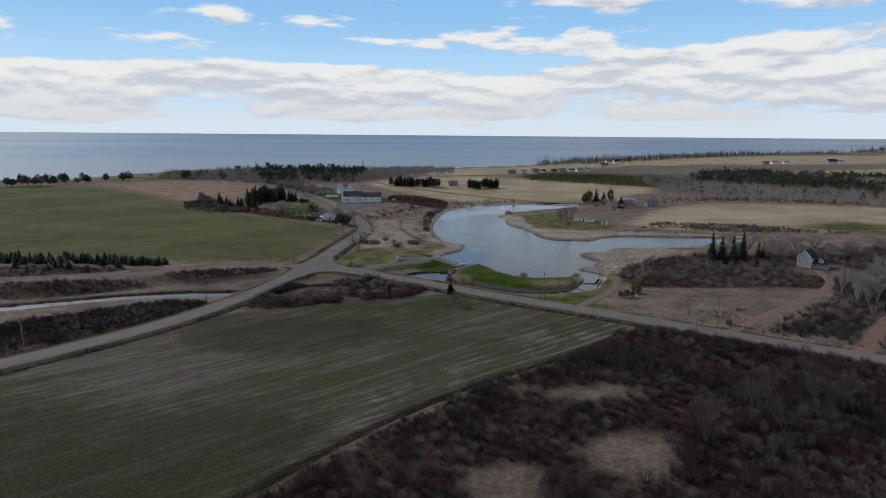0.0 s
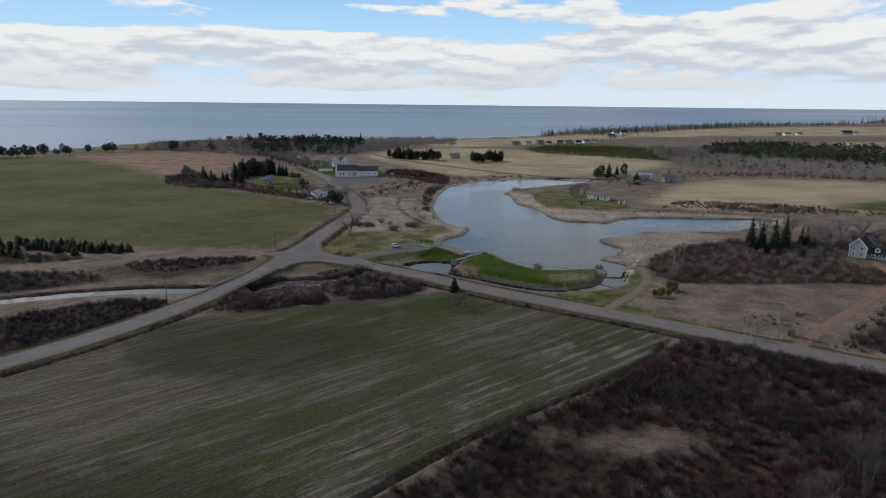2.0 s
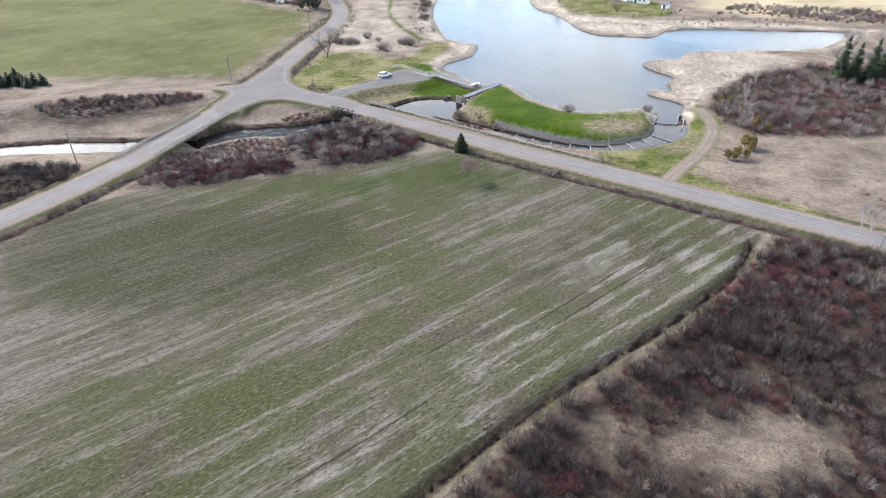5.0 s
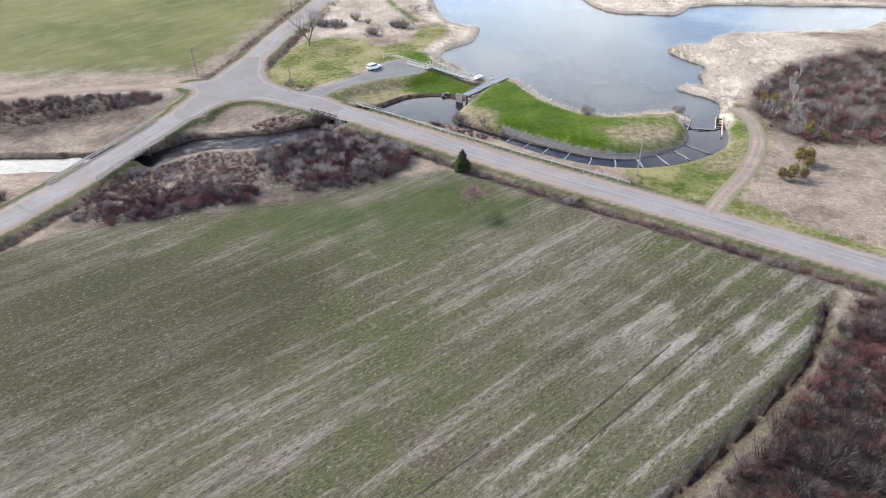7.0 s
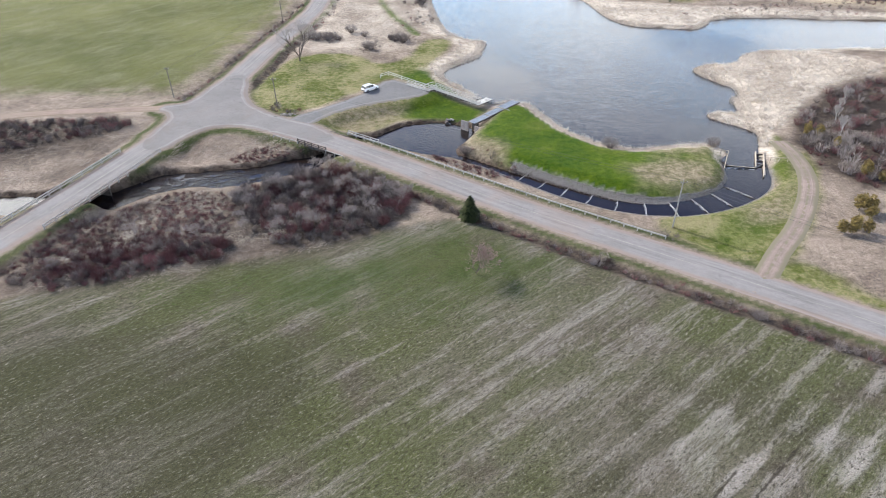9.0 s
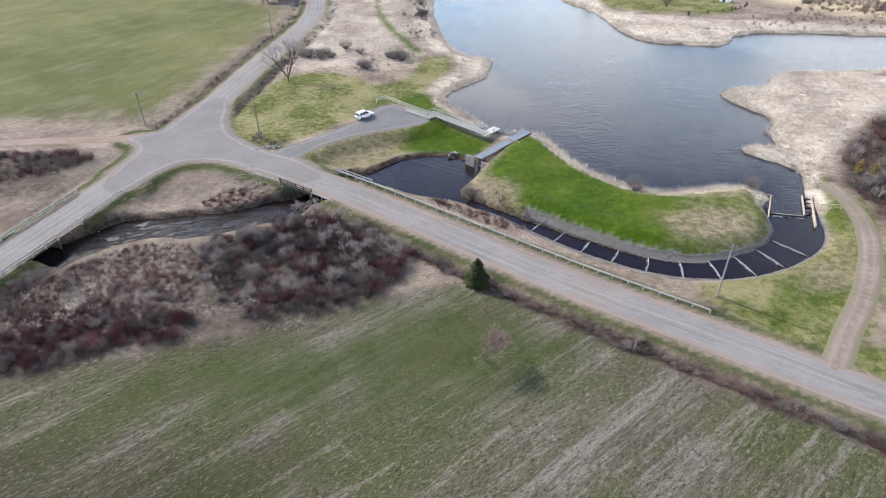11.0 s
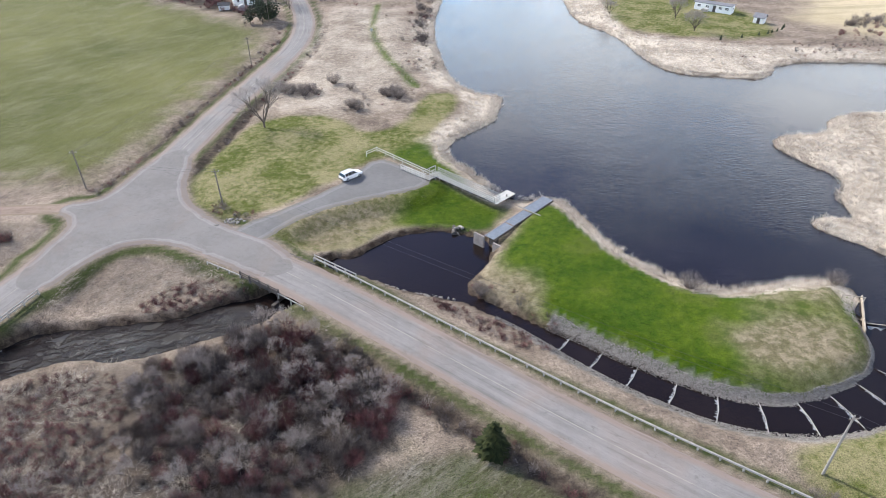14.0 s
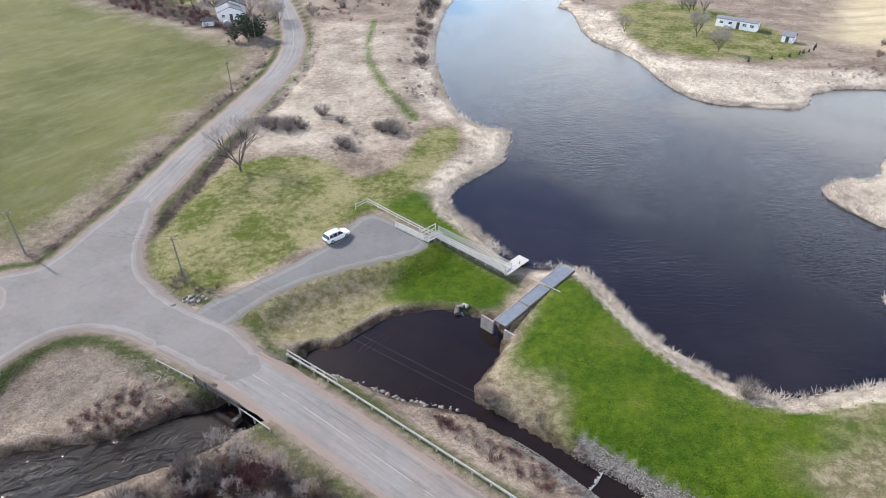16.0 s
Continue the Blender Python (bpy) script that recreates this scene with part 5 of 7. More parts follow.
def bridge(line, x, y, label, wide, span):
    """Deck edge beams and plank abutments under the road."""
    ob = thing("bridge", label, "bridge")
    s = run_of(line, x, y)
    for off in (-wide, wide):
        a, b = along(line, s - span, s + span, off, 60)
        bm = bmesh.new()
        beam(bm, (a[0] * U, a[1] * U, -0.3), (b[0] * U, b[1] * U, -0.3), 0.25, 0.6, 0.03)
        part("edge_beam", bm, DARK_WOOD, ob)
    for k in (-span, span):
        a, b = [along(line, s + k, s + k + 0.01, off, 60)[0] for off in (-wide, wide)]
        for j in range(4):
            bm = bmesh.new()
            beam(bm, (a[0] * U, a[1] * U, -0.85 - 0.6 * j), (b[0] * U, b[1] * U, -0.85 - 0.6 * j), 0.22, 0.56, 0.02)
            part("plank", bm, DARK_WOOD, ob)
    return ob


bridge(ROAD_EAST, -28, 260, "dark timber culvert bridge under the road", 3.7, 2.7)
bridge(ROAD_WEST, -72, 235.2, "dark timber bridge under the road", 3.4, 4.2)
for k in (-3.3, 3.3):
    px_, py_ = along(ROAD_EAST, run_of(ROAD_EAST, -28, 260) + k, run_of(ROAD_EAST, -28, 260) + k + 0.01, -4.5, 60)[0]
    crib = thing("timber_crib", "grey timber crib at the culvert mouth", "retaining wall", pose(px_ * U, py_ * U, -1.0, 0, 0, -33))
    for j in range(5):
        bm = bmesh.new()
        box(bm, (0, -0.1, -1.6 + 0.3 * j), (0.5, 1.1, 0.27), 0, None, 0.03)
        part("timber", bm, DARK_WOOD, crib)


# ---- the car ----
def sections(bm, rings):
    """Skin over closed rings of equal length."""
    made = [[bm.verts.new(v) for v in ring] for ring in rings]
    for a, b in zip(made[:-1], made[1:]):
        for i in range(len(a)):
            bm.faces.new((a[i], a[(i + 1) % len(a)], b[(i + 1) % len(a)], b[i]))
    bm.faces.new(made[0][::-1]), bm.faces.new(made[-1])


CAR_WHITE = plain("car_white", (0.82, 0.82, 0.81), (0.78, 0.78, 0.77), 0.6, 0.25, 0.5)
CAR_GLASS = plain("car_glass", (0.015, 0.017, 0.02), None, 0.5, 0.06, 0.6)
RUBBER = plain("rubber", (0.02, 0.02, 0.02), None, 4.0, 0.9)
CHROME = plain("wheel_metal", (0.5, 0.5, 0.52), None, 3.0, 0.35, 0.5, 0.7)
LAMP_RED = plain("tail_lamp", (0.35, 0.02, 0.02), None, 1.0, 0.3)
LAMP_CLEAR = plain("head_lamp", (0.6, 0.62, 0.65), None, 1.0, 0.15)
car = thing("car", "white estate car parked on the asphalt", "car", at(-21.3, 291.0, 45, 0.05, 0.0) @ Matrix.Diagonal((0.9, 0.92, 0.94, 1)))
bm = bmesh.new()
body = [(-2.38, 0.5, 0.95, 0.80), (-2.3, 0.36, 1.05, 0.86), (-1.5, 0.3, 1.06, 0.9), (0.6, 0.28, 1.05, 0.91), (0.95, 0.28, 1.02, 0.91), (1.9, 0.32, 0.92, 0.87), (2.3, 0.4, 0.78, 0.78), (2.42, 0.46, 0.66, 0.66)]
sections(bm, [[(x, -w, lo), (x, -w, lo + (hi - lo) * 0.75), (x, -w * 0.9, hi), (x, w * 0.9, hi), (x, w, lo + (hi - lo) * 0.75), (x, w, lo)] for x, lo, hi, w in body])
part("body", bm, CAR_WHITE, car)
bm = bmesh.new()
cabin = [(-2.3, 1.0, 1.03, 0.80, 0.80), (-1.98, 1.0, 1.56, 0.82, 0.66), (-0.2, 1.0, 1.62, 0.84, 0.68), (0.45, 1.0, 1.54, 0.83, 0.66), (1.15, 1.0, 1.02, 0.82, 0.78)]
sections(bm, [[(x, -w, lo), (x, -w2, hi), (x, w2, hi), (x, w, lo)] for x, lo, hi, w, w2 in cabin])
part("windows", bm, CAR_GLASS, car, "dark car glass")
bm = bmesh.new()
sections(bm, [[(x, -w, z), (x, -w * 0.9, z + 0.05), (x, w * 0.9, z + 0.05), (x, w, z)] for x, z, w in ((-2.0, 1.55, 0.66), (-0.9, 1.61, 0.69), (-0.1, 1.62, 0.69), (0.45, 1.54, 0.66))])
part("roof", bm, CAR_WHITE, car)
for s in (-1, 1):
    for x0, x1 in ((-1.2, -1.12), (-0.28, -0.2), (-1.95, -1.8)):
        bm = bmesh.new()
        sections(bm, [[(x, s * 0.845, 1.0), (x, s * 0.70, 1.57), (x, s * 0.66, 1.57), (x, s * 0.80, 1.0)] for x in (x0, x1)])
        part("pillar", bm, CAR_WHITE, car)
    bm = bmesh.new()
    beam(bm, (0.42, s * 0.70, 1.55), (1.15, s * 0.83, 1.02), 0.07, 0.06)
    part("pillar", bm, CAR_WHITE, car)
    bm = bmesh.new()
    beam(bm, (-1.8, s * 0.58, 1.68), (0.2, s * 0.58, 1.69), 0.05, 0.05)
    part("roof_rail", bm, CHROME, car)
    bm = bmesh.new()
    box(bm, (0.85, s * 0.98, 1.03), (0.16, 0.16, 0.12), 0, None, 0.03)
    part("mirror", bm, CAR_WHITE, car)
    bm = bmesh.new()
    box(bm, (-2.37, s * 0.66, 0.86), (0.06, 0.18, 0.28), 0, None, 0.02)
    part("tail_light", bm, LAMP_RED, car)
    bm = bmesh.new()
    box(bm, (2.3, s * 0.56, 0.7), (0.16, 0.3, 0.12), 0, None, 0.02)
    part("headlight", bm, LAMP_CLEAR, car)
    for x in (-1.4, 1.45):
        bm = bmesh.new()
        rod(bm, (x, s * 0.70, 0.34), (x, s * 0.93, 0.34), 0.34, 0.34, 18)
        wheel = part("wheel", bm, RUBBER, car, "black tyre")
        bm = bmesh.new()
        rod(bm, (x, s * 0.90, 0.34), (x, s * 0.945, 0.34), 0.2, 0.18, 12)
        part("rim", bm, CHROME, wheel)
bm = bmesh.new()
box(bm, (-2.4, 0, 0.55), (0.08, 1.5, 0.16), 0, None, 0.03)
part("bumper", bm, RUBBER, car)


# ---- utility poles and wires ----
POLE_WOOD = plain("pole_wood", (0.22, 0.195, 0.175), (0.14, 0.12, 0.105), 3.0, 0.9, 0.1)
PALE_POLE = plain("pale_pole_wood", (0.31, 0.295, 0.27), (0.22, 0.205, 0.19), 3.0, 0.9, 0.1)
POLES = [(-120.6, 166.9, 8.0, 1), (-87.0, 217.0, 8.6, 0), (-71.6, 286.0, 7.2, 0), (-43.5, 280.2, 6.6, 0), (38.5, 224.2, 8.4, 1), (78.3, 180.5, 6.2, 1), (88.0, 187.2, 8.8, 1), (-59.7, 360.8, 7.6, 0), (-66, 408, 8, 0), (176, 262, 8.4, 1)]
TOPS = []
for x, y, h, pale in POLES:
    pole = thing("utility_pole", "pale weathered wooden utility pole" if pale else "dark wooden utility pole with a short cross arm", "utility pole", at(x, y, random.uniform(-10, 10)), "utility poles")
    bm = bmesh.new()
    rod(bm, (0, 0, -0.6), (random.uniform(-0.15, 0.15), 0.05, h), 0.135, 0.085, 10)
    part("pole", bm, PALE_POLE if pale else POLE_WOOD, pole)
    bm = bmesh.new()
    beam(bm, (-0.55, 0.02, h - 0.45), (0.55, 0.02, h - 0.45), 0.09, 0.11, 0.01)
    part("cross_arm", bm, POLE_WOOD, pole)
    for k in (-0.5, 0.5):
        bm = bmesh.new()
        rod(bm, (k, 0.02, h - 0.4), (k, 0.02, h - 0.22), 0.05, 0.035, 8)
        part("insulator", bm, CHROME, pole)
    TOPS.append(Vector((x * U, y * U, z_at(x * U, y * U) + h - 0.25)))


def cable(a, b, off, sag):
    curve = bpy.data.curves.new("power_line", "CURVE")
    curve.dimensions, curve.bevel_depth, curve.bevel_resolution = "3D", 0.012, 1
    sp = curve.splines.new("POLY")
    sp.points.add(24)
    for i in range(25):
        f = i / 24
        p = a.lerp(b, f) + off
        sp.points[i].co = (p.x, p.y, p.z - sag * 4 * f * (1 - f), 1)
    curve.materials.append(WIRE)
    tagged(new("power_line", curve), "thin dark overhead power line", "cable", "power lines")


for i, j in ((0, 1), (1, 2), (2, 3), (3, 4), (4, 6), (2, 7), (7, 8)):
    for k in (-0.5, 0.5):
        cable(TOPS[i], TOPS[j], Vector((k * 0.7, k * 0.7, 0)), 1.1)

bin_box = thing("roadside_bin", "dark brown wooden roadside bin by the driveway", "bin", at(92.5, 189.3, 40))
for name, c, size in (("body", (0, 0, 0.65), (1.3, 1.0, 1.2)), ("lid", (0, 0, 1.32), (1.45, 1.15, 0.1)), ("door", (0, -0.52, 0.65), (1.0, 0.05, 0.9))):
    bm = bmesh.new()
    box(bm, c, size, 0, None, 0.03)
    part(name, bm, DARK_WOOD, bin_box)
post_box = thing("trail_sign", "small pale wooden sign on a post by the mown path", "sign", at(-28.2, 395.7, 10))
for name, c, size in (("post", (0, 0, 0.5), (0.12, 0.12, 1.2)), ("board", (0, -0.08, 0.95), (0.9, 0.06, 0.6))):
    bm = bmesh.new()
    box(bm, c, size, 0, None, 0.015)
    part(name, bm, PALE_WOOD, post_box)

# ---- plants ----
def blades(rng, n, reach, height, thick, lean):
    """n thin upright tapering leaves or twigs round a stem: vertices (n, 3, 3)."""
    a, r = rng.uniform(0, 6.283, n), np.sqrt(rng.uniform(0, 1, n)) * reach
    base = np.stack([r * np.cos(a) * 0.5, r * np.sin(a) * 0.5, np.zeros(n)], 1)
    h = height * rng.uniform(0.45, 1.0, n)
    out = lean * rng.uniform(0.3, 1.2, n)
    b = a + rng.normal(0, 0.5, n)
    tip = base + np.stack([np.cos(b) * out, np.sin(b) * out, h], 1)
    c = rng.uniform(0, 6.283, n)
    w = np.stack([np.cos(c), np.sin(c), np.zeros(n)], 1) * thick * rng.uniform(0.6, 1.3, (n, 1))
    return np.stack([base - w, base + w, tip], 1)


def bush_shape(rng, n, reach, height, thick, long=1.0):
    """A leafless bush: stems that fork into fans of fine twigs."""
    tris = [blades(rng, n // 4, reach * 0.5, height * 0.8, thick * 1.3, reach * 0.55)]
    m = n - n // 4
    a, el = rng.uniform(0, 6.283, m), rng.uniform(0.1, 1.0, m) ** 0.7
    r = reach * np.sqrt(rng.uniform(0.05, 1, m))
    base = np.stack([r * np.cos(a) * 0.7, r * np.sin(a) * 0.7, height * (0.15 + 0.55 * rng.uniform(0, 1, m)) * (1 - 0.35 * (r / reach) ** 2)], 1)
    way = np.stack([np.cos(a) * 0.5, np.sin(a) * 0.5, 0.5 + el], 1) + rng.normal(0, 0.45, (m, 3))
    way /= np.linalg.norm(way, axis=1)[:, None]
    tip = base + way * height * long * rng.uniform(0.22, 0.5, (m, 1))
    c = np.cross(way, rng.normal(0, 1, (m, 3)))
    c /= np.linalg.norm(c, axis=1)[:, None] + 1e-9
    tris.append(np.stack([base - c * thick, base + c * thick, tip], 1))
    return np.concatenate(tris)


def planted(name, shapes, spots, scales, mat, label, category, tones, seed=1, sink=0.05, tip_shading=0.0):
    """Many plants in one mesh: shapes are arrays of triangles."""
    rng = np.random.default_rng(seed)
    spots = np.asarray(spots, float)
    zz = level(spots[:, 0], spots[:, 1]) - sink
    pick = rng.integers(0, len(shapes), len(spots))
    V, T = [], []
    for k, shape in enumerate(shapes):
        w = np.where(pick == k)[0]
        if not len(w):
            continue
        a = rng.uniform(0, 6.283, len(w))
        c, s = np.cos(a)[:, None, None], np.sin(a)[:, None, None]
        f = np.asarray(scales)[w][:, None, None]
        up = f * (rng.uniform(0.8, 1.2, len(w))[:, None, None])
        P = np.stack([(shape[None, :, :, 0] * c - shape[None, :, :, 1] * s) * f, (shape[None, :, :, 0] * s + shape[None, :, :, 1] * c) * f, shape[None, :, :, 2] * up], -1)
        P += np.stack([spots[w, 0], spots[w, 1], zz[w]], 1)[:, None, None, :]
        V.append(P.reshape(-1, 3))
        # tone climbs with height: paler tips, and shade low in the bush put in
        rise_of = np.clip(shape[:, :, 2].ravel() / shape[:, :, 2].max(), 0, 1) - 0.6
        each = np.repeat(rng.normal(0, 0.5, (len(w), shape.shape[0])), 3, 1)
        T.append((np.asarray(tones)[w][:, None] + tip_shading * (rise_of[None, :] + each)).ravel())
    V, T = np.concatenate(V), np.concatenate(T)
    me = mesh_of(name, V, np.arange(len(V)).reshape(-1, 3), mat, tone=T)
    return tagged(new(name, me), label, category, kind="stuff")


def strewn(rng, ring, every, keep=None):
    """Random places inside a ring, one for so many square metres."""
    lo, hi = ring.min(0), ring.max(0)
    n = int((hi - lo).prod() / every)
    p = rng.uniform(lo, hi, (n, 2))
    p = p[inside(p[:, 0], p[:, 1], ring)]
    return p if keep is None else p[keep(p[:, 0], p[:, 1])]


rng = np.random.default_rng(21)
road_free = lambda x, y: np.minimum(np.minimum(away(x, y, ROAD_WEST)[0], away(x, y, ROAD_EAST)[0]) - 1.6, np.minimum(np.minimum(away(x, y, DIRT_ROAD)[0], away(x, y, RED_LANE)[0]), np.minimum(away(x, y, RED_TRACK)[0], away(x, y, FARM_LANE)[0]))) > 2.8
dry = lambda x, y: (signed(x, y, POND_RING) < -0.4) & (signed(x, y, BROOK_RING) < -0.3) & (signed(x, y, POOL_RING) < -0.3)
BUSHES = [bush_shape(rng, 210, 1.35, 2.1, 0.0165, 0.75) for _ in range(6)]
COARSE = [bush_shape(rng, 125, 1.35, 2.1, 0.023, 0.8) for _ in range(5)]
FINE = [bush_shape(rng, 420, 1.4, 2.2, 0.014) for _ in range(5)]
SMALL = [bush_shape(rng, 90, 0.8, 1.1, 0.018) for _ in range(4)]


def thicket(name, ring, every, mat, label, size, seed, holes=(), tone=(0.2, 0.7), shapes=BUSHES, full=False):
    r = np.random.default_rng(seed)
    p = strewn(r, ring, every, lambda x, y: road_free(x, y) & dry(x, y))
    for hole in holes:
        p = p[signed(p[:, 0], p[:, 1], hole) < r.uniform(-2.5, 1.0, len(p))]
    clump = rough_at(p[:, 0], p[:, 1], 14.0, seed)
    p = p[(clump > r.uniform(-1.0, -0.05, len(p))) | full]
    clump = rough_at(p[:, 0], p[:, 1], 14.0, seed)
    f = size * (0.75 + 0.45 * clump + r.uniform(-0.25, 0.3, len(p)))
    t = np.clip(tone[0] + (tone[1] - tone[0]) * (0.5 + 0.9 * rough_at(p[:, 0], p[:, 1], 9.0, seed + 5) + r.normal(0, 0.25, len(p))), 0, 1)
    return planted(name, shapes, p, f, mat, label, "bushes", t, seed, tip_shading=0.45)


NEAR_BRUSH = np.clip(BRUSHES[0], (-30, 78), (135, 200))
MARSH_EDGE = rounded(plan((-72, 208), (-58, 206), (-44, 212), (-38, 222), (-42, 238), (-52, 241), (-62, 234), (-70, 224)), 1, True)
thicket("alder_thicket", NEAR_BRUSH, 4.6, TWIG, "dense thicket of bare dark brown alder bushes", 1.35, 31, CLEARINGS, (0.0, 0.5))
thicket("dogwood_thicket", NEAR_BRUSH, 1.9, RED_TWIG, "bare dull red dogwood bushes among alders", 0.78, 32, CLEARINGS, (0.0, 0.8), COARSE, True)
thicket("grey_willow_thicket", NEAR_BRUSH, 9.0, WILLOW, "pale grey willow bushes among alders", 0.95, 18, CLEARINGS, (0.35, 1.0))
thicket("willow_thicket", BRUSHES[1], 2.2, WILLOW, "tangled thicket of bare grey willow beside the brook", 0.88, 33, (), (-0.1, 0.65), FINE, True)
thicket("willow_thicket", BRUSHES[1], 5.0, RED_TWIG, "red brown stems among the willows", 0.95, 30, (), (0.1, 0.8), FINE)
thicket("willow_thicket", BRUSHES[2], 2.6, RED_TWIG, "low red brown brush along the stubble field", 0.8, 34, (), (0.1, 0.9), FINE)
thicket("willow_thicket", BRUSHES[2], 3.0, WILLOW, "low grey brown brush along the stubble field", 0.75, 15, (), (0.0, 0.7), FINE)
thicket("marsh_scrub", MARSH_EDGE, 0.6, RED_TWIG, "low purple brown scrub in the marsh", 0.7, 29, (), (0.2, 1.0), SMALL)
thicket("marsh_scrub", MARSH_EDGE, 1.2, WILLOW, "low grey scrub in the marsh", 0.85, 28, (), (0.1, 0.9), SMALL)
BANK_SCRUB = rounded(plan((-48, 251.5), (-46, 256), (-42, 259), (-33.5, 257.5), (-31.5, 255), (-36.5, 251.2), (-41, 250)), 1, True)
thicket("bank_scrub", BANK_SCRUB, 0.55, RED_TWIG, "low red brown scrub on the brook bank", 0.72, 17, (), (0.1, 0.9), SMALL)
thicket("bank_scrub", BANK_SCRUB, 1.3, WILLOW, "low grey scrub on the brook bank", 0.8, 13, (), (0.0, 0.6), SMALL)
POOL_SCRUB = rounded(plan((-4.5, 255.3), (-2, 254.4), (2, 251.6), (7, 249), (11.5, 245.6), (12.6, 243.9), (9.5, 243.6), (4.8, 246.2), (0.5, 249.6), (-3.5, 252.8)), 1, True)
thicket("pool_scrub", POOL_SCRUB, 0.5, RED_TWIG, "low dull red scrub on the bank below the guard rail", 0.75, 12, (), (0.2, 1.0), SMALL)
thicket("pool_scrub", POOL_SCRUB, 1.1, WILLOW, "low pale grey scrub on the bank below the guard rail", 0.8, 11, (), (0.3, 1.1), SMALL)
thicket("brook_brush", BRUSHES[3], 1.5, TWIG, "dark bare brush beside the road and brook", 0.85, 35, (), (0.0, 0.35), COARSE, True)
thicket("brook_brush", BRUSHES[4], 1.7, TWIG, "bare brown brush beside the dirt road", 0.75, 36, (), (0.1, 0.8), COARSE, True)
thicket("brook_brush", BRUSHES[4], 4.0, RED_TWIG, "red brown stems in the brush beside the dirt road", 0.75, 19, (), (0.2, 0.9), COARSE, True)
thicket("pond_brush", BRUSHES[5], 9.0, WILLOW, "bare brown brush and saplings near the farmhouse", 1.25, 37, CLEARINGS, (0.35, 1.1), COARSE, True)
thicket("pond_brush", BRUSHES[5], 12.0, RED_TWIG, "bare dull red brush near the farmhouse", 1.05, 38, CLEARINGS, (0.3, 1.0), COARSE)
thicket("lane_brush", plan((101, 183), (124, 203.5), (150, 225.5), (166, 236), (185, 232), (176, 205), (146, 172), (124, 166)), 4.0, TWIG, "dense dark bare alders beside the red driveway", 1.35, 16, (), (0.0, 0.6), COARSE, True)
thicket("house_brush", BRUSHES[8], 8.0, RED_TWIG, "bare red brown brush along the green field", 1.2, 39, (), (0.2, 0.9))

thicket("church_brush", rounded(plan((-56, 582), (-46, 612), (-25, 604), (-3, 572), (5, 530), (0, 500), (-12, 512), (-30, 542), (-42, 548)), 1, True), 4.0, RED_TWIG, "dense red brown brush between the church and pond", 1.3, 25, (), (0.2, 0.9), COARSE, True)
thicket("shore_brush", rounded(plan((-2, 505), (-10, 490), (-15, 455), (-14, 425), (-14, 395), (-8, 372), (-10, 405), (-8, 440), (-6, 470), (2, 500)), 1, True), 3.5, WILLOW, "bare brown shrubs along the pond shore", 1.2, 24, (), (0.0, 0.6), COARSE, True)
thicket("arm_brush", rounded(plan((128, 398), (150, 402), (170, 388), (190, 379), (225, 378), (238, 392), (205, 412), (175, 424), (150, 424)), 1, True), 4.0, WILLOW, "bare grey brush along the pond arm", 1.1, 23, (), (0.1, 0.8), COARSE)
thicket("arm_brush", rounded(plan((124, 394), (150, 398), (170, 384), (190, 376), (250, 372), (260, 384), (205, 400), (175, 412), (150, 414)), 1, True), 7.0, RED_TWIG, "low red brown brush along the pond arm", 0.9, 22, (), (0.2, 0.9), COARSE)
thicket("field_scrub", rounded(plan((-220, 505), (-195, 474), (-165, 468), (-150, 482), (-178, 508), (-205, 545), (-235, 600), (-245, 610), (-218, 545)), 1, True), 7.0, WILLOW, "grey brown scrub at the corner of the green field", 1.7, 20, (), (0.1, 0.8), COARSE, True)
thicket("row_brush", BRUSHES[6], 7.0, TWIG, "dark bare brush beneath the spruce row", 1.1, 26, (), (0.0, 0.5), COARSE)
thicket("row_brush", BRUSHES[7], 7.0, TWIG, "dark bare brush between the dirt road and brook", 1.0, 27, (), (0.0, 0.6), COARSE)

# loose bushes along banks, verges and shores
loose = []
for line, off, lo, hi, n in ((ROAD_EAST, -7.1, (-14, 250), (120, 158), 420), (ROAD_WEST, -7.1, (-140, 128), (-80, 212), 260), (ROAD_EAST, 8.4, (80, 186), (120, 158), 30), (ROAD_WEST, -6.8, (-110, 164), (-72, 232), 90), (ROAD_WEST, 5.9, (-63, 282), (-55, 345), 46), (ROAD_WEST, 5.9, (-54, 345), (-50, 398), 34),
                              (ROAD_WEST, -6.4, (-58, 300), (-55, 335), 16), (ROAD_WEST, -6.0, (-53, 335), (-51, 402), 26), (ROAD_WEST, 7.4, (-140, 128), (-80, 212), 70)):
    for s in rng.uniform(run_of(line, *lo), run_of(line, *hi), n):
        x, y = along(line, s, s + 0.01, off + rng.normal(0, 0.6), 60)[0]
        loose.append((x * U, y * U))
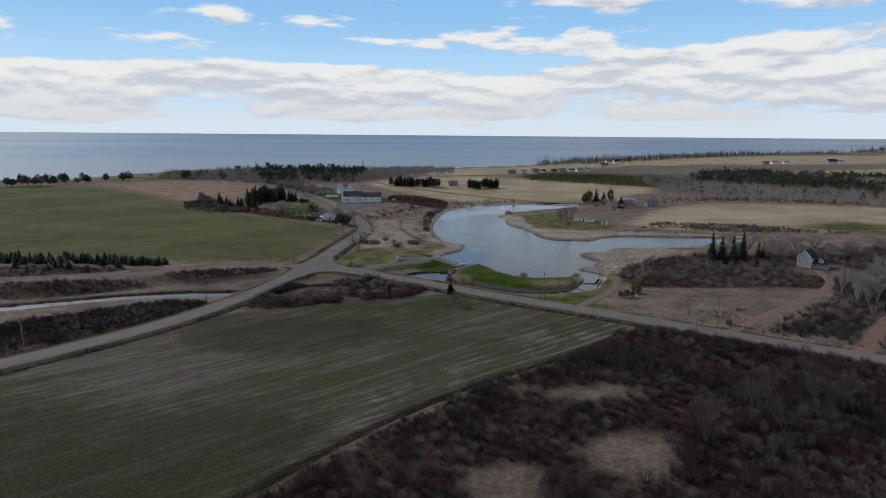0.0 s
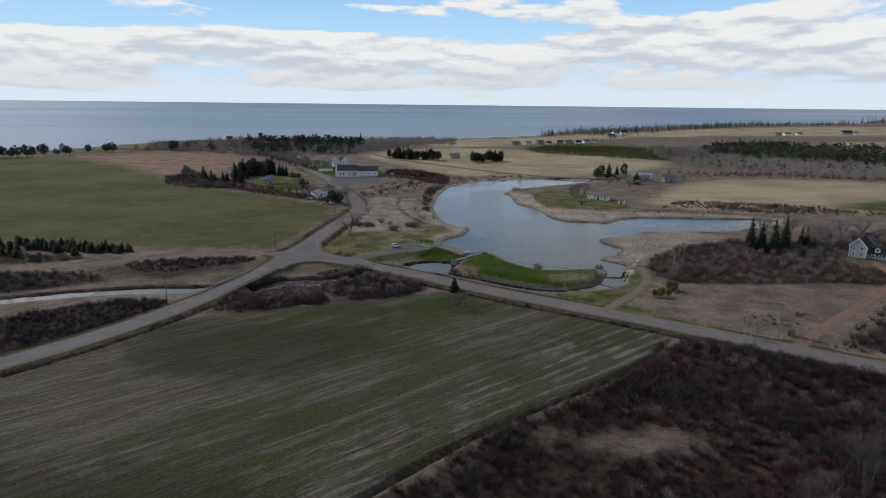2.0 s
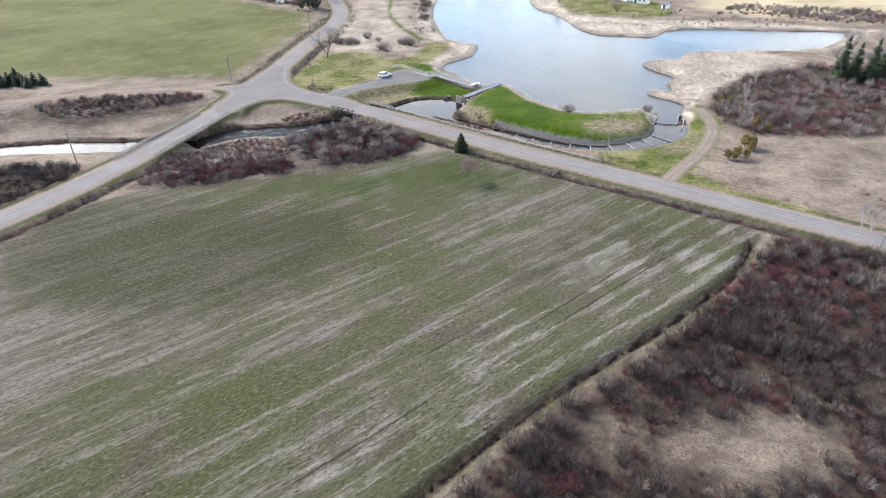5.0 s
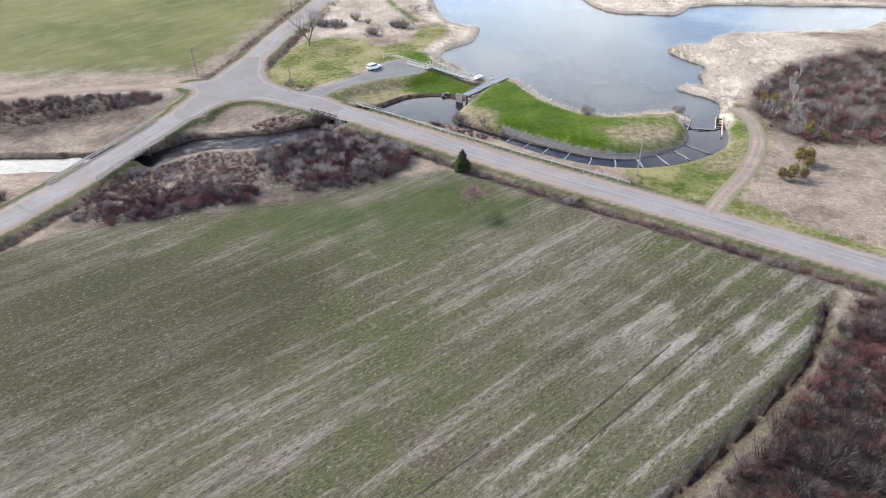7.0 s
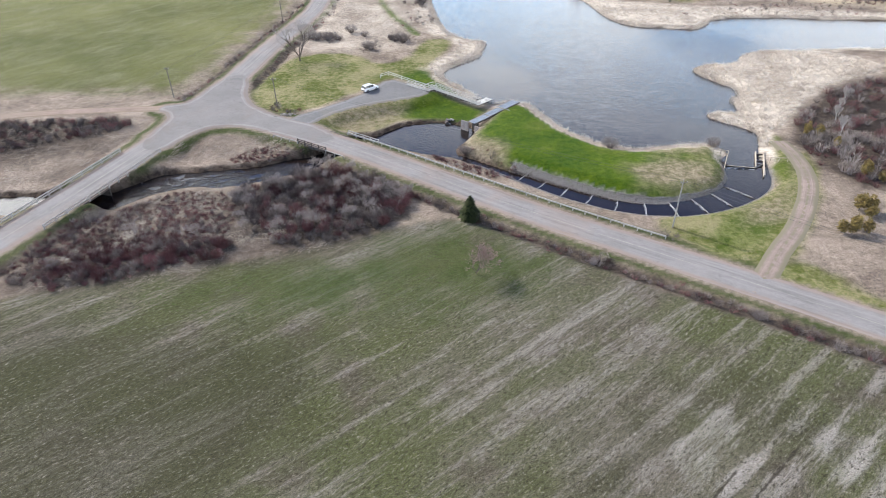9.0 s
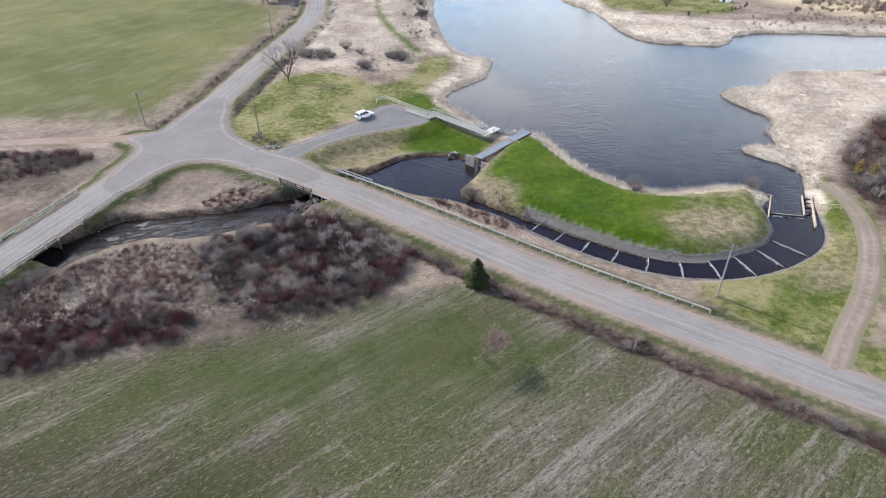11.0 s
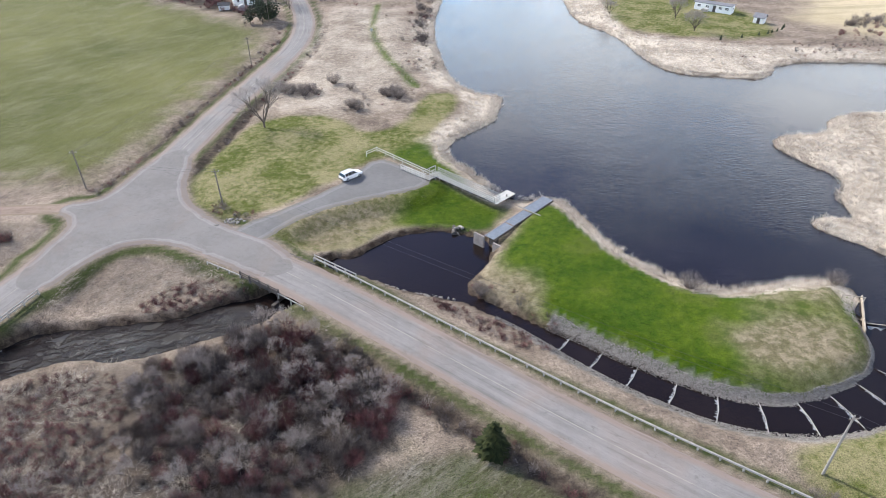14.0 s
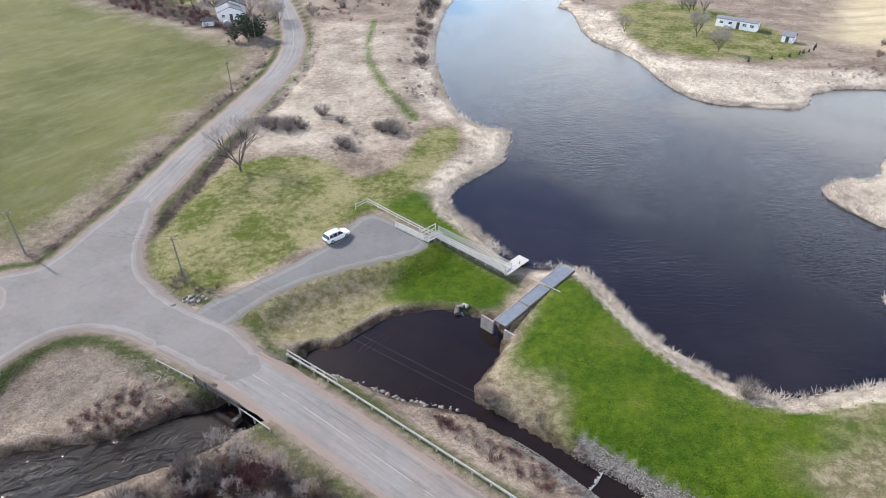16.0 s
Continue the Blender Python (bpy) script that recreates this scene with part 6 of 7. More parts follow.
for x, y, n, sp in ((-44.5, 338, 9, 2.0), (-37.9, 338, 12, 2.2), (-25.2, 327.6, 7, 1.8), (-15.9, 335.4, 12, 2.6), (-9.9, 363.5, 22, 3.5), (-12, 385, 10, 4), (-13, 418, 14, 5), (-43.5, 279.3, 10, 1.4), (-39, 277, 6, 1.5), (2.5, 257.5, 8, 1.6), (8, 253.2, 8, 1.6),
                    (12.5, 249.6, 8, 1.4), (-5, 259, 5, 1.0), (36, 220.5, 6, 1.2), (26, 227, 5, 1.0), (96, 199, 16, 3.0), (91, 206, 9, 2.5), (104, 205, 8, 2), (116, 372, 30, 6), (130, 385, 45, 8), (150, 384, 40, 8), (-50, 445, 25, 6), (-40, 470, 40, 9), (-30, 500, 50, 10), (-15, 520, 40, 8),
                    (15, 540, 30, 8), (50, 555, 30, 8), (-35, 545, 50, 8), (48, 480, 14, 4), (35, 257.2, 2, 0.3), (-72, 405, 12, 2.5), (-58, 372, 8, 2), (90, 372, 6, 2.0)):
    for _ in range(n):
        loose.append(((x + rng.normal(0, sp)) * U, (y + rng.normal(0, sp)) * U))
loose = np.array(loose)
loose = loose[dry(loose[:, 0], loose[:, 1]) & (np.minimum(away(loose[:, 0], loose[:, 1], ROAD_EAST)[0], away(loose[:, 0], loose[:, 1], ROAD_WEST)[0]) > 4.6)]
half = rng.random(len(loose)) < 0.55
far_size = np.where(loose[:, 1] > 375, 1.5, 0.8)
planted("verge_bushes", SMALL + COARSE[:2], loose[half], rng.uniform(0.5, 1.1, half.sum()) * far_size[half], WILLOW, "scattered bare brown bushes on banks and verges", "bushes", rng.uniform(0, 0.8, half.sum()), 41)
planted("verge_bushes", SMALL, loose[~half], rng.uniform(0.5, 1.1, (~half).sum()) * far_size[~half], RED_TWIG, "scattered red brown bushes on banks and verges", "bushes", rng.uniform(0, 1, (~half).sum()), 42)

# reeds along the pond, tussocks in the marsh
REED_SHAPES = [blades(rng, 18, 0.6, 0.8, 0.032, 0.6) for _ in range(5)]
FLAT = [blades(rng, 26, 0.7, 0.19, 0.020, 1.05) for _ in range(5)]
reeds = []
ring, _ = resampled(np.vstack([POND_RING, POND_RING[:1]]), 0.45)
nrm = normals(ring)
for p, n in zip(ring, nrm):
    if p[1] < 420 and not (51 < p[0] < 63 and p[1] < 233):
        for _ in range(3 if p[1] < 345 else 1):
            reeds.append(p - n * rng.uniform(-0.2, 2.0) * np.sign(1))
reeds = np.array(reeds)
s = signed(reeds[:, 0], reeds[:, 1], POND_RING)
reeds = np.where((s > 0.5)[:, None], reeds, reeds)
reeds = reeds[(s < 0.6) & (s > -2.6)]
more = np.concatenate([strewn(rng, REEDS[0], 0.55, dry), strewn(rng, REEDS[1], 2.6, dry), strewn(rng, REEDS[2], 1.6, dry)])
reeds = np.concatenate([reeds, more])
planted("pond_reeds", REED_SHAPES, reeds, rng.uniform(0.6, 1.25, len(reeds)), BLADE, "pale dry reeds along the pond shore", "reeds", np.clip(0.5 + 0.6 * rough_at(reeds[:, 0], reeds[:, 1], 6.0, 3) + rng.normal(0, 0.2, len(reeds)), 0, 1), 43)
MARSH = [plan((-66, 250), (-60, 252), (-48, 254), (-34, 257), (-36, 261), (-52, 265.5), (-58, 262)), plan((-66, 206), (-50, 208), (-36, 213), (-20, 218), (-12, 224), (-20, 240), (-34, 244), (-50, 240), (-60, 236), (-68, 226)),
         plan((-70, 270), (-76, 274), (-120, 266), (-150, 255), (-150, 240), (-110, 240), (-80, 242), (-73, 250)), plan((-84, 226), (-110, 227), (-140, 214), (-150, 200), (-120, 205), (-92, 224)),
         plan((78, 236), (96, 238), (120, 238), (142, 236), (138, 222), (118, 207), (100, 193), (92, 196), (82, 212), (75, 224)),
         plan((-40, 345), (-12, 345), (-10, 420), (-46, 420), (-46, 380))]
tufts = np.concatenate([strewn(rng, r, e, lambda x, y: dry(x, y) & road_free(x, y)) for r, e in zip(MARSH, (0.6, 0.5, 0.9, 1.0, 1.4, 1.4))])
planted("marsh_grass", FLAT, tufts, rng.uniform(0.6, 1.5, len(tufts)), TUFT, "flattened dry marsh grass in tussocks", "dry grass", np.clip(0.42 + 1.2 * rough_at(tufts[:, 0], tufts[:, 1], 5.0, 9) + rng.normal(0, 0.15, len(tufts)), 0, 1), 44)


GRASS_TUFT = [blades(rng, 6, 0.25, 0.09, 0.045, 0.2) for _ in range(5)]
wet_free = lambda x, y: dry(x, y) & (road_free(x, y)) & (signed(x, y, PARKING) < -0.3)
lawn_spots = np.concatenate([strewn(rng, r, 0.10, wet_free) for r in LAWNS[:3]])
ladder_off = away(lawn_spots[:, 0], lawn_spots[:, 1], LADDER)[0] > 4.4
lawn_spots = lawn_spots[ladder_off]
for worn_ring in PARCHED:
    lawn_spots = lawn_spots[signed(lawn_spots[:, 0], lawn_spots[:, 1], worn_ring) < rng.uniform(-2.5, 1.0, len(lawn_spots))]
planted("lawn_grass", GRASS_TUFT, lawn_spots, rng.uniform(0.6, 1.3, len(lawn_spots)), GRASS, "short lush green lawn grass on the dam", "grass", np.clip(0.4 + 0.8 * rough_at(lawn_spots[:, 0], lawn_spots[:, 1], 5.0, 14) + rng.normal(0, 0.2, len(lawn_spots)), 0, 1), 45)
turf_spots = strewn(rng, rounded(plan((-50, 206), (-31, 210), (-20, 213.5), (-10, 221), (-2, 224), (7, 221), (20, 211), (10, 203), (-15, 200), (-40, 200)), 1, True), 0.14)
planted("field_turf", GRASS_TUFT, turf_spots, rng.uniform(0.6, 1.4, len(turf_spots)), GRASS, "short half green turf at the head of the field", "grass", np.clip(-0.2 + 0.6 * rough_at(turf_spots[:, 0], turf_spots[:, 1], 4.0, 16) + rng.normal(0, 0.2, len(turf_spots)), 0, 1), 47)
sere_spots = np.concatenate([strewn(rng, r, e, wet_free) for r, e in zip(DULLS[:3], (0.35, 0.2, 0.2))])
planted("rough_grass", GRASS_TUFT, sere_spots, rng.uniform(0.7, 1.6, len(sere_spots)), SERE, "half dry rough grass round the parking area", "grass", np.clip(0.5 + 0.9 * rough_at(sere_spots[:, 0], sere_spots[:, 1], 4.0, 15) + rng.normal(0, 0.2, len(sere_spots)), 0, 1), 46)


# ---- trees ----
FORMS = {"cone": lambda f: (1 - f) ** 0.62, "column": lambda f: (1 - f ** 1.7) ** 0.75, "ball": lambda f: math.sqrt(max(0.03, 1 - ((f - 0.42) / 0.6) ** 2))}


def spruce_shape(rng, height, radius, rows, per, low=0.06, droop=0.25, form="cone", spray=0.23):
    """Crown of a conifer as many drooping sprays, each a pair of triangles with gaps between."""
    tris = []
    for i in range(rows):
        f = (i + rng.uniform(0, 0.8)) / rows
        z = height * (low + (1 - low) * f)
        r = radius * FORMS[form](min(f, 1.0)) * rng.uniform(0.75, 1.15) + 0.04 * radius
        for k in range(max(4, int(per * (1 - 0.55 * f)))):
            a = rng.uniform(0, 6.283)
            rr = r * rng.uniform(0.55, 1.12)
            tip = np.array([math.cos(a) * rr, math.sin(a) * rr, z - droop * rr + rng.normal(0, 0.03 * height)])
            root = np.array([0, 0, z + 0.10 * rr])
            mid = root * 0.45 + tip * 0.55
            w = np.array([-math.sin(a), math.cos(a), 0]) * rr * spray * rng.uniform(0.7, 1.3)
            up = np.array([0, 0, 0.10 * rr])
            tris += [(root, mid - w, tip), (root + up, tip + up * 0.3, mid + w)]
    top = np.array([0, 0, height * 1.03])
    for k in range(5):
        a = k * 1.26
        q = np.array([math.cos(a), math.sin(a), 0]) * radius * 0.12
        tris.append((q + (0, 0, height * 0.88), -q * 0.3 + (0, 0, height * 0.88), top))
    return np.array(tris)


def clump_shape(rng, n, height, radius, low, leaf):
    """Dense crown of many small tufts, uneven outline."""
    d = rng.normal(0, 1, (n, 3))
    d /= np.linalg.norm(d, axis=1)[:, None]
    lump = 0.8 + 0.25 * np.sin(3.1 * d[:, 0] + 2 * d[:, 2]) * np.cos(2.7 * d[:, 1] + 1.3)
    r = (rng.uniform(0.25, 1, n) ** 0.4 * lump)[:, None]
    mid, half = height * (1 + low) / 2, height * (1 - low) / 2
    c = d * r * (radius, radius, half) + (0, 0, mid)
    e = rng.normal(0, leaf, (n, 3, 3)) * (1, 1, 0.6)
    return c[:, None, :] + e


def tree_meshes(shape, mat, height, trunk_r, tone=0.4, seed=0):
    r = np.random.default_rng(seed)
    V = shape.reshape(-1, 3)
    t = np.repeat(np.clip(tone + r.normal(0, 0.25, len(shape)), 0, 1), 3)
    crown = mesh_of("crown", V, np.arange(len(V)).reshape(-1, 3), mat, tone=t)
    bm = bmesh.new()
    rod(bm, (0, 0, -0.4), (0, 0, height * 0.9), trunk_r, trunk_r * 0.15, 8)
    return finish(bm, "trunk", BARK), crown


def stand(name, label, category, meshes, places, group, scale=(0.85, 1.15), z=None):
    """Separate trees that share meshes."""
    for x, y in places:
        trunk, crown = random.choice(meshes)
        f = random.uniform(*scale)
        ob = thing(name, label, category, at(x, y, random.uniform(0, 360)) @ Matrix.Diagonal((f, f, f * random.uniform(0.9, 1.1), 1)), group)
        part("trunk", trunk, BARK, ob)
        part("crown", crown, BARK, ob)


rt = np.random.default_rng(5)
SHORT = [tree_meshes(spruce_shape(rt, 4.6, 1.9, 20, 26, 0.02), NEEDLE, 5.2, 0.14, 0.5, i) for i in range(2)]
ROUND_PINE = [tree_meshes(clump_shape(rt, 420, 9.5, 4.4, 0.12, 0.62), NEEDLE, 8.0, 0.3, 0.3, i) for i in range(3)]
DENSE = [tree_meshes(spruce_shape(rt, 9.0 + i, 3.3, 20, 18, 0.02, 0.15, "column", 0.40), NEEDLE, 9.0, 0.22, 0.3, i) for i in range(3)]
BULKY = [tree_meshes(clump_shape(rt, 330, 8.5 + i, 3.1, 0.02, 0.5), NEEDLE, 8.5, 0.22, 0.25, i) for i in range(3)]
DENSE_SHORT = [tree_meshes(spruce_shape(rt, 4.4, 2.4, 13, 13, 0.02, 0.1, "column", 0.42), NEEDLE, 4.6, 0.14, 0.4, i) for i in range(3)]
LOFTY = [tree_meshes(spruce_shape(rt, 12.0, 3.1, 30, 20, 0.06, 0.25, "cone", 0.30), NEEDLE, 12.0, 0.26, 0.4, i) for i in range(3)]
BUSHY = [tree_meshes(spruce_shape(rt, 4.4, 1.9, 22, 34, 0.02, 0.1, "column", 0.26), BUSHY_NEEDLE, 4.4, 0.14, 0.5, 4)]
CEDAR = [tree_meshes(clump_shape(rt, 620, 3.9, 1.35, 0.02, 0.2), BROWN_CEDAR, 3.0, 0.1, 0.45, i) for i in range(3)]
stand("roadside_spruce", "dark green bushy spruce beside the road", "spruce tree", BUSHY, [(2.9, 226.6)], "", (1.0, 1.0))
stand("pond_spruce", "tall dark spruce with ragged branches near the pond", "spruce tree", LOFTY, [(130, 288.6), (134.7, 288.7), (140.2, 288.7), (145.5, 290.1)], "spruces near the pond", (0.95, 1.05))
stand("pond_spruce", "slim dark spruce near the pond", "spruce tree", LOFTY, [(158.7, 300.5), (161.6, 301.5)], "spruces near the pond", (0.6, 0.68))
stand("pond_spruce", "small dark spruce in the farmhouse yard", "spruce tree", SHORT, [(152.1, 273.6)], "spruces near the pond", (0.8, 0.9))
stand("cedar", "brown green bushy cedar in dry grass", "cedar", CEDAR, [(69, 222.4), (67.2, 222.6), (71.7, 222.8), (70.4, 224.2), (74.4, 230), (76.1, 229.6), (75, 227.6), (82.7, 243), (85.1, 241), (81.4, 264), (83.2, 262.2), (84.4, 257)], "cedars by the lane", (0.6, 0.95))
row = [(-222 + 2.4 * i + rt.normal(0, 1.0), 291 + rt.normal(0, 2.5) - 0.22 * i) for i in range(40)] + [(-226 + 1.9 * i + rt.normal(0, 0.8), 288 + rt.normal(0, 1.5) - 0.15 * i) for i in range(50)] + [(-224 + 2.3 * i + rt.normal(0, 1.0), 285 + rt.normal(0, 3) - 0.1 * i) for i in range(36)] + [(-222 + 3.0 * i + rt.normal(0, 1.5), 297 + rt.normal(0, 3) - 0.3 * i) for i in range(24)]
stand("row_spruce", "small dark spruce in a shelter row", "spruce tree", DENSE_SHORT + SHORT[:1], [p for p in row if p[0] < -131] + [(-178, 268), (-170, 270), (-186, 266), (-196, 272), (-150, 275)], "spruce shelter row", (0.5, 0.85))
stand("house_spruce", "dark green spruce beside the low white house", "spruce tree", DENSE + BULKY, [(-72, 406), (-68, 407), (-65, 410), (-70, 411), (-67, 414), (-99, 458), (-97, 464), (-101, 462)], "spruces round the houses", (0.62, 0.9))
stand("yard_spruce", "dark spruce grouped behind the grey house", "spruce tree", DENSE + BULKY[:2], [(-176 + rt.uniform(0, 27), 534 + rt.uniform(0, 44)) for _ in range(40)], "spruces round the houses", (0.95, 1.3))
stand("yard_spruce", "lower dark spruce at the edge of the green field", "spruce tree", DENSE, [(-190 + rt.uniform(0, 34), 494 + rt.uniform(0, 32)) for _ in range(14)] + [(-140, 553), (-137, 553), (-135, 556)], "spruces round the houses", (0.6, 1.0))
stand("yard_evergreen", "round dark evergreen on the lawn", "evergreen tree", ROUND_PINE, [(-123, 530), (-119, 531)], "spruces round the houses", (0.5, 0.6))
stand("coast_pine", "dark round wind-trimmed pine near the shore", "pine tree", ROUND_PINE, [(-500 + 5.0 * i + rt.normal(0, 1.5), 660 + 3.0 * i + rt.normal(0, 4)) for i in range(12)] + [(-478, 735), (-471, 738), (-465, 743), (-459, 741), (-441, 713), (-428, 714), (-424, 722), (-419, 722), (-412, 747), (-392, 749), (-389, 757), (-333, 786), (-329, 790)], "pines near the shore", (0.8, 1.25))
stand("far_yard_spruce", "dark spruce windbreak at the far house", "spruce tree", BULKY + DENSE[:1], [(-64 + 58 * k + rt.normal(0, 2), 747 - 38 * k + rt.normal(0, 5)) for k in rt.uniform(0, 1, 40)] + [(30 + 33 * k + rt.normal(0, 1), 688 + 20 * k + rt.normal(0, 3)) for k in rt.uniform(0, 1, 26)] + [(150, 511), (127, 545), (132, 550), (140, 556), (148, 560), (156, 566)], "windbreak spruces", (0.8, 1.3))


LENGTHS = (0.13, 0.33, 0.21, 0.15, 0.11, 0.085, 0.07)


def bare_tree(seed, height, spread, depth=5, thick=0.17, forks=3, fine=0.013, bark=None):
    """Leafless tree: tapering limbs that fork down to fine twigs. Returns limb triangles and twig triangles."""
    r = random.Random(seed)
    limbs, twigs = bmesh.new(), []

    def grow(p, d, length, rad, k):
        q = p + d * length
        if k >= depth - 2:
            side = d.cross(Vector((r.gauss(0, 1), r.gauss(0, 1), r.gauss(0, 1)))).normalized() * max(rad, fine)
            twigs.append((p - side, p + side, q))
        else:
            rod(limbs, p, q, rad, rad * 0.68, 6 if k < 2 else 4)
        if k == depth:
            return
        n = forks + (3 if k == 0 else 1 if k >= 2 else 0) + (r.random() < 0.4)
        for i in range(n):
            f = r.uniform(0.6, 1.0) if i else 1.0
            turn = Vector((r.gauss(0, 1), r.gauss(0, 1), r.gauss(0.25, 0.6)))
            way = (d * (1.25 if k else 1.05) + turn.normalized() * spread).normalized()
            grow(p + d * length * f, way, height * LENGTHS[k + 1] * r.uniform(0.75, 1.2), rad * (0.55 if k == 0 else 0.64), k + 1)

    grow(Vector((0, 0, -0.3)), Vector((0, 0, 1)), height * LENGTHS[0], thick, 0)
    return finish(limbs, "limbs", bark or BARK), np.array([[v[:] for v in t] for t in twigs])


GREY_TWIG = leafy("grey_twigs", (0.22, 0.195, 0.18), (0.47, 0.42, 0.385))


def bare_meshes(seed, height, spread, depth=5, thick=0.17, mat=None, tone=0.4, fine=0.013, bark=None, forks=3):
    limbs, tw = bare_tree(seed, height, spread, depth, thick, forks, fine, bark)
    V = tw.reshape(-1, 3)
    return limbs, mesh_of("crown", V, np.arange(len(V)).reshape(-1, 3), mat or GREY_TWIG, tone=np.full(len(V), tone))


def bare_stand(name, label, meshes, places, group, scale=(0.85, 1.15)):
    for x, y in places:
        limbs, tw = random.choice(meshes)
        f = random.uniform(*scale)
        ob = thing(name, label, "bare tree", at(x, y, random.uniform(0, 360)) @ Matrix.Diagonal((f, f, f, 1)), group)
        part("trunk", limbs, BARK, ob)
        part("crown", tw, BARK, ob)


ROUND = [bare_meshes(11, 11.0, 0.66, 6, 0.24, None, 0.5, 0.016, None, 2)]
MEDIUM = [bare_meshes(12 + i, 9.0, 0.65, 5, 0.16, None, 0.5, 0.022) for i in range(3)]
SLIM = [bare_meshes(22 + i, 11.0, 0.27, 5, 0.11, None, 0.9, 0.018, BIRCH_BARK) for i in range(3)]
ROSY = leafy("rosy_twigs", (0.13, 0.085, 0.08), (0.36, 0.25, 0.235))
REDDISH = [bare_meshes(31, 5.6, 0.85, 5, 0.06, ROSY, 0.7, 0.013, None, 3)]
bare_stand("maple", "large round bare maple on the grass", ROUND, [(-44.7, 315.8)], "", (1.0, 1.0))
bare_stand("sapling", "small reddish bare sapling in the stubble field", REDDISH, [(3.4, 210.4)], "", (1.0, 1.0))
bare_stand("yard_tree", "slim bare tree on the pond peninsula lawn", MEDIUM, [(88.6, 454.8), (90.5, 452), (81.9, 418), (83.5, 401.5), (58.6, 423), (95.9, 451.5), (93, 455)], "trees on the peninsula", (0.6, 1.15))
bare_stand("roadside_tree", "bare grey tree beside the road", MEDIUM, [(-192 + 62 * k + rt.normal(0, 3), 725 - 105 * k + rt.normal(0, 7)) for k in np.linspace(0, 1, 40)] + [(-128 + 4 * i, 622 + rt.normal(0, 6)) for i in range(5)], "trees along the village road", (0.8, 1.1))
bare_stand("house_tree", "bare brown tree beside the low white house", MEDIUM, [(-95, 441), (-92, 448), (-77, 442), (-71, 440), (-66, 436), (-63, 428), (-88, 450), (-101, 450), (-108, 457)], "trees beside the house", (0.6, 0.95))
bare_stand("farm_tree", "bare grey tree near the barn", MEDIUM, [(128 + 4 * i + rt.normal(0, 1.5), 505 + rt.normal(0, 8) + 2 * i) for i in range(9)] + [(176, 520), (184, 530), (196, 535)], "trees near the barn", (0.6, 0.9))
bare_stand("birch", "slim pale bare birch in the brush", SLIM, [(158 + rt.uniform(-8, 28), 228 + rt.uniform(-16, 16)) for _ in range(26)], "birches in the brush", (0.6, 1.05))
bare_stand("verge_birch", "small pale birch sapling at the roadside", SLIM, [(79.5, 188.5), (80.5, 187), (88, 262), (91, 270), (99, 281), (95, 276)], "birches in the brush", (0.3, 0.5))
bare_stand("farmhouse_tree", "spreading bare tree behind the farmhouse", MEDIUM, [(160, 297), (165, 301), (172, 305), (182, 300), (190, 292), (195, 300), (204, 296), (150, 300), (176, 316), (147, 296), (153, 304), (168, 296), (144, 304), (138, 300), (172, 290), (163, 288), (188, 318), (200, 322), (164, 320), (152, 322), (212, 310), (222, 300), (230, 310)], "trees behind the farmhouse", (0.7, 1.15))

TAMARACK = [bare_meshes(81 + i, 9.5, 0.42, 5, 0.12, TWIG, 0.55, 0.02) for i in range(2)]
bare_stand("tamarack", "tall bare brown tamarack standing in the thicket", TAMARACK, [(64.9, 118.8), (68.4, 112.6), (80.1, 121), (88.4, 125.7), (51.4, 109.7), (72.9, 128.1), (85.7, 133.4), (65.7, 125.6)], "tamaracks in the thicket", (0.8, 1.1))

SHRUB = [bare_meshes(61 + i, 3.4, 0.85, 5, 0.05, WILLOW, 1.0, 0.009) for i in range(3)]
bare_stand("willow_shrub", "pale grey many-stemmed willow shrub", SHRUB, [(-12, 236), (-10.5, 232.5), (-14, 239), (-17, 243), (-20.5, 246), (-25, 248.5), (-29, 249.5), (-15, 229), (-19, 226.5), (-24, 224), (-21, 237), (-30, 222), (-38, 226), (-33, 240), (-41, 236), (-27, 233), (-9, 235.5), (-45, 221), (-55, 222), (-30, 244), (-25, 243), (-21, 241), (-35, 240), (-38, 233), (-32, 229), (-27, 226), (-23, 230), (-17, 233), (-14, 234), (-36, 223), (-29, 238), (-19, 238), (-40, 238)], "willow shrubs by the brook", (0.75, 1.2))
# crown tone grows with height: shade at the shrub's foot put into the colour
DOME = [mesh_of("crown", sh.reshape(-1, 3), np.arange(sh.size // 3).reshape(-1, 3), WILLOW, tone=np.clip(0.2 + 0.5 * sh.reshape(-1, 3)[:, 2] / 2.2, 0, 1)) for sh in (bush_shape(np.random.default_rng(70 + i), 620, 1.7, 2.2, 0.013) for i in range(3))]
STEM = [bare_meshes(71 + i, 1.6, 0.9, 3, 0.05, WILLOW, 0.4, 0.012)[0] for i in range(3)]
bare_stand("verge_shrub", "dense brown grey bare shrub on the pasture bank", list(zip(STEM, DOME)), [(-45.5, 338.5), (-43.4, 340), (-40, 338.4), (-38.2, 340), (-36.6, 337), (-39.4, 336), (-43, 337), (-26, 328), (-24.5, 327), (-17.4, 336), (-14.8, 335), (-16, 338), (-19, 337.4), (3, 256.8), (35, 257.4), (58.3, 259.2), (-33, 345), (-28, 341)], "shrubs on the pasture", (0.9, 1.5))

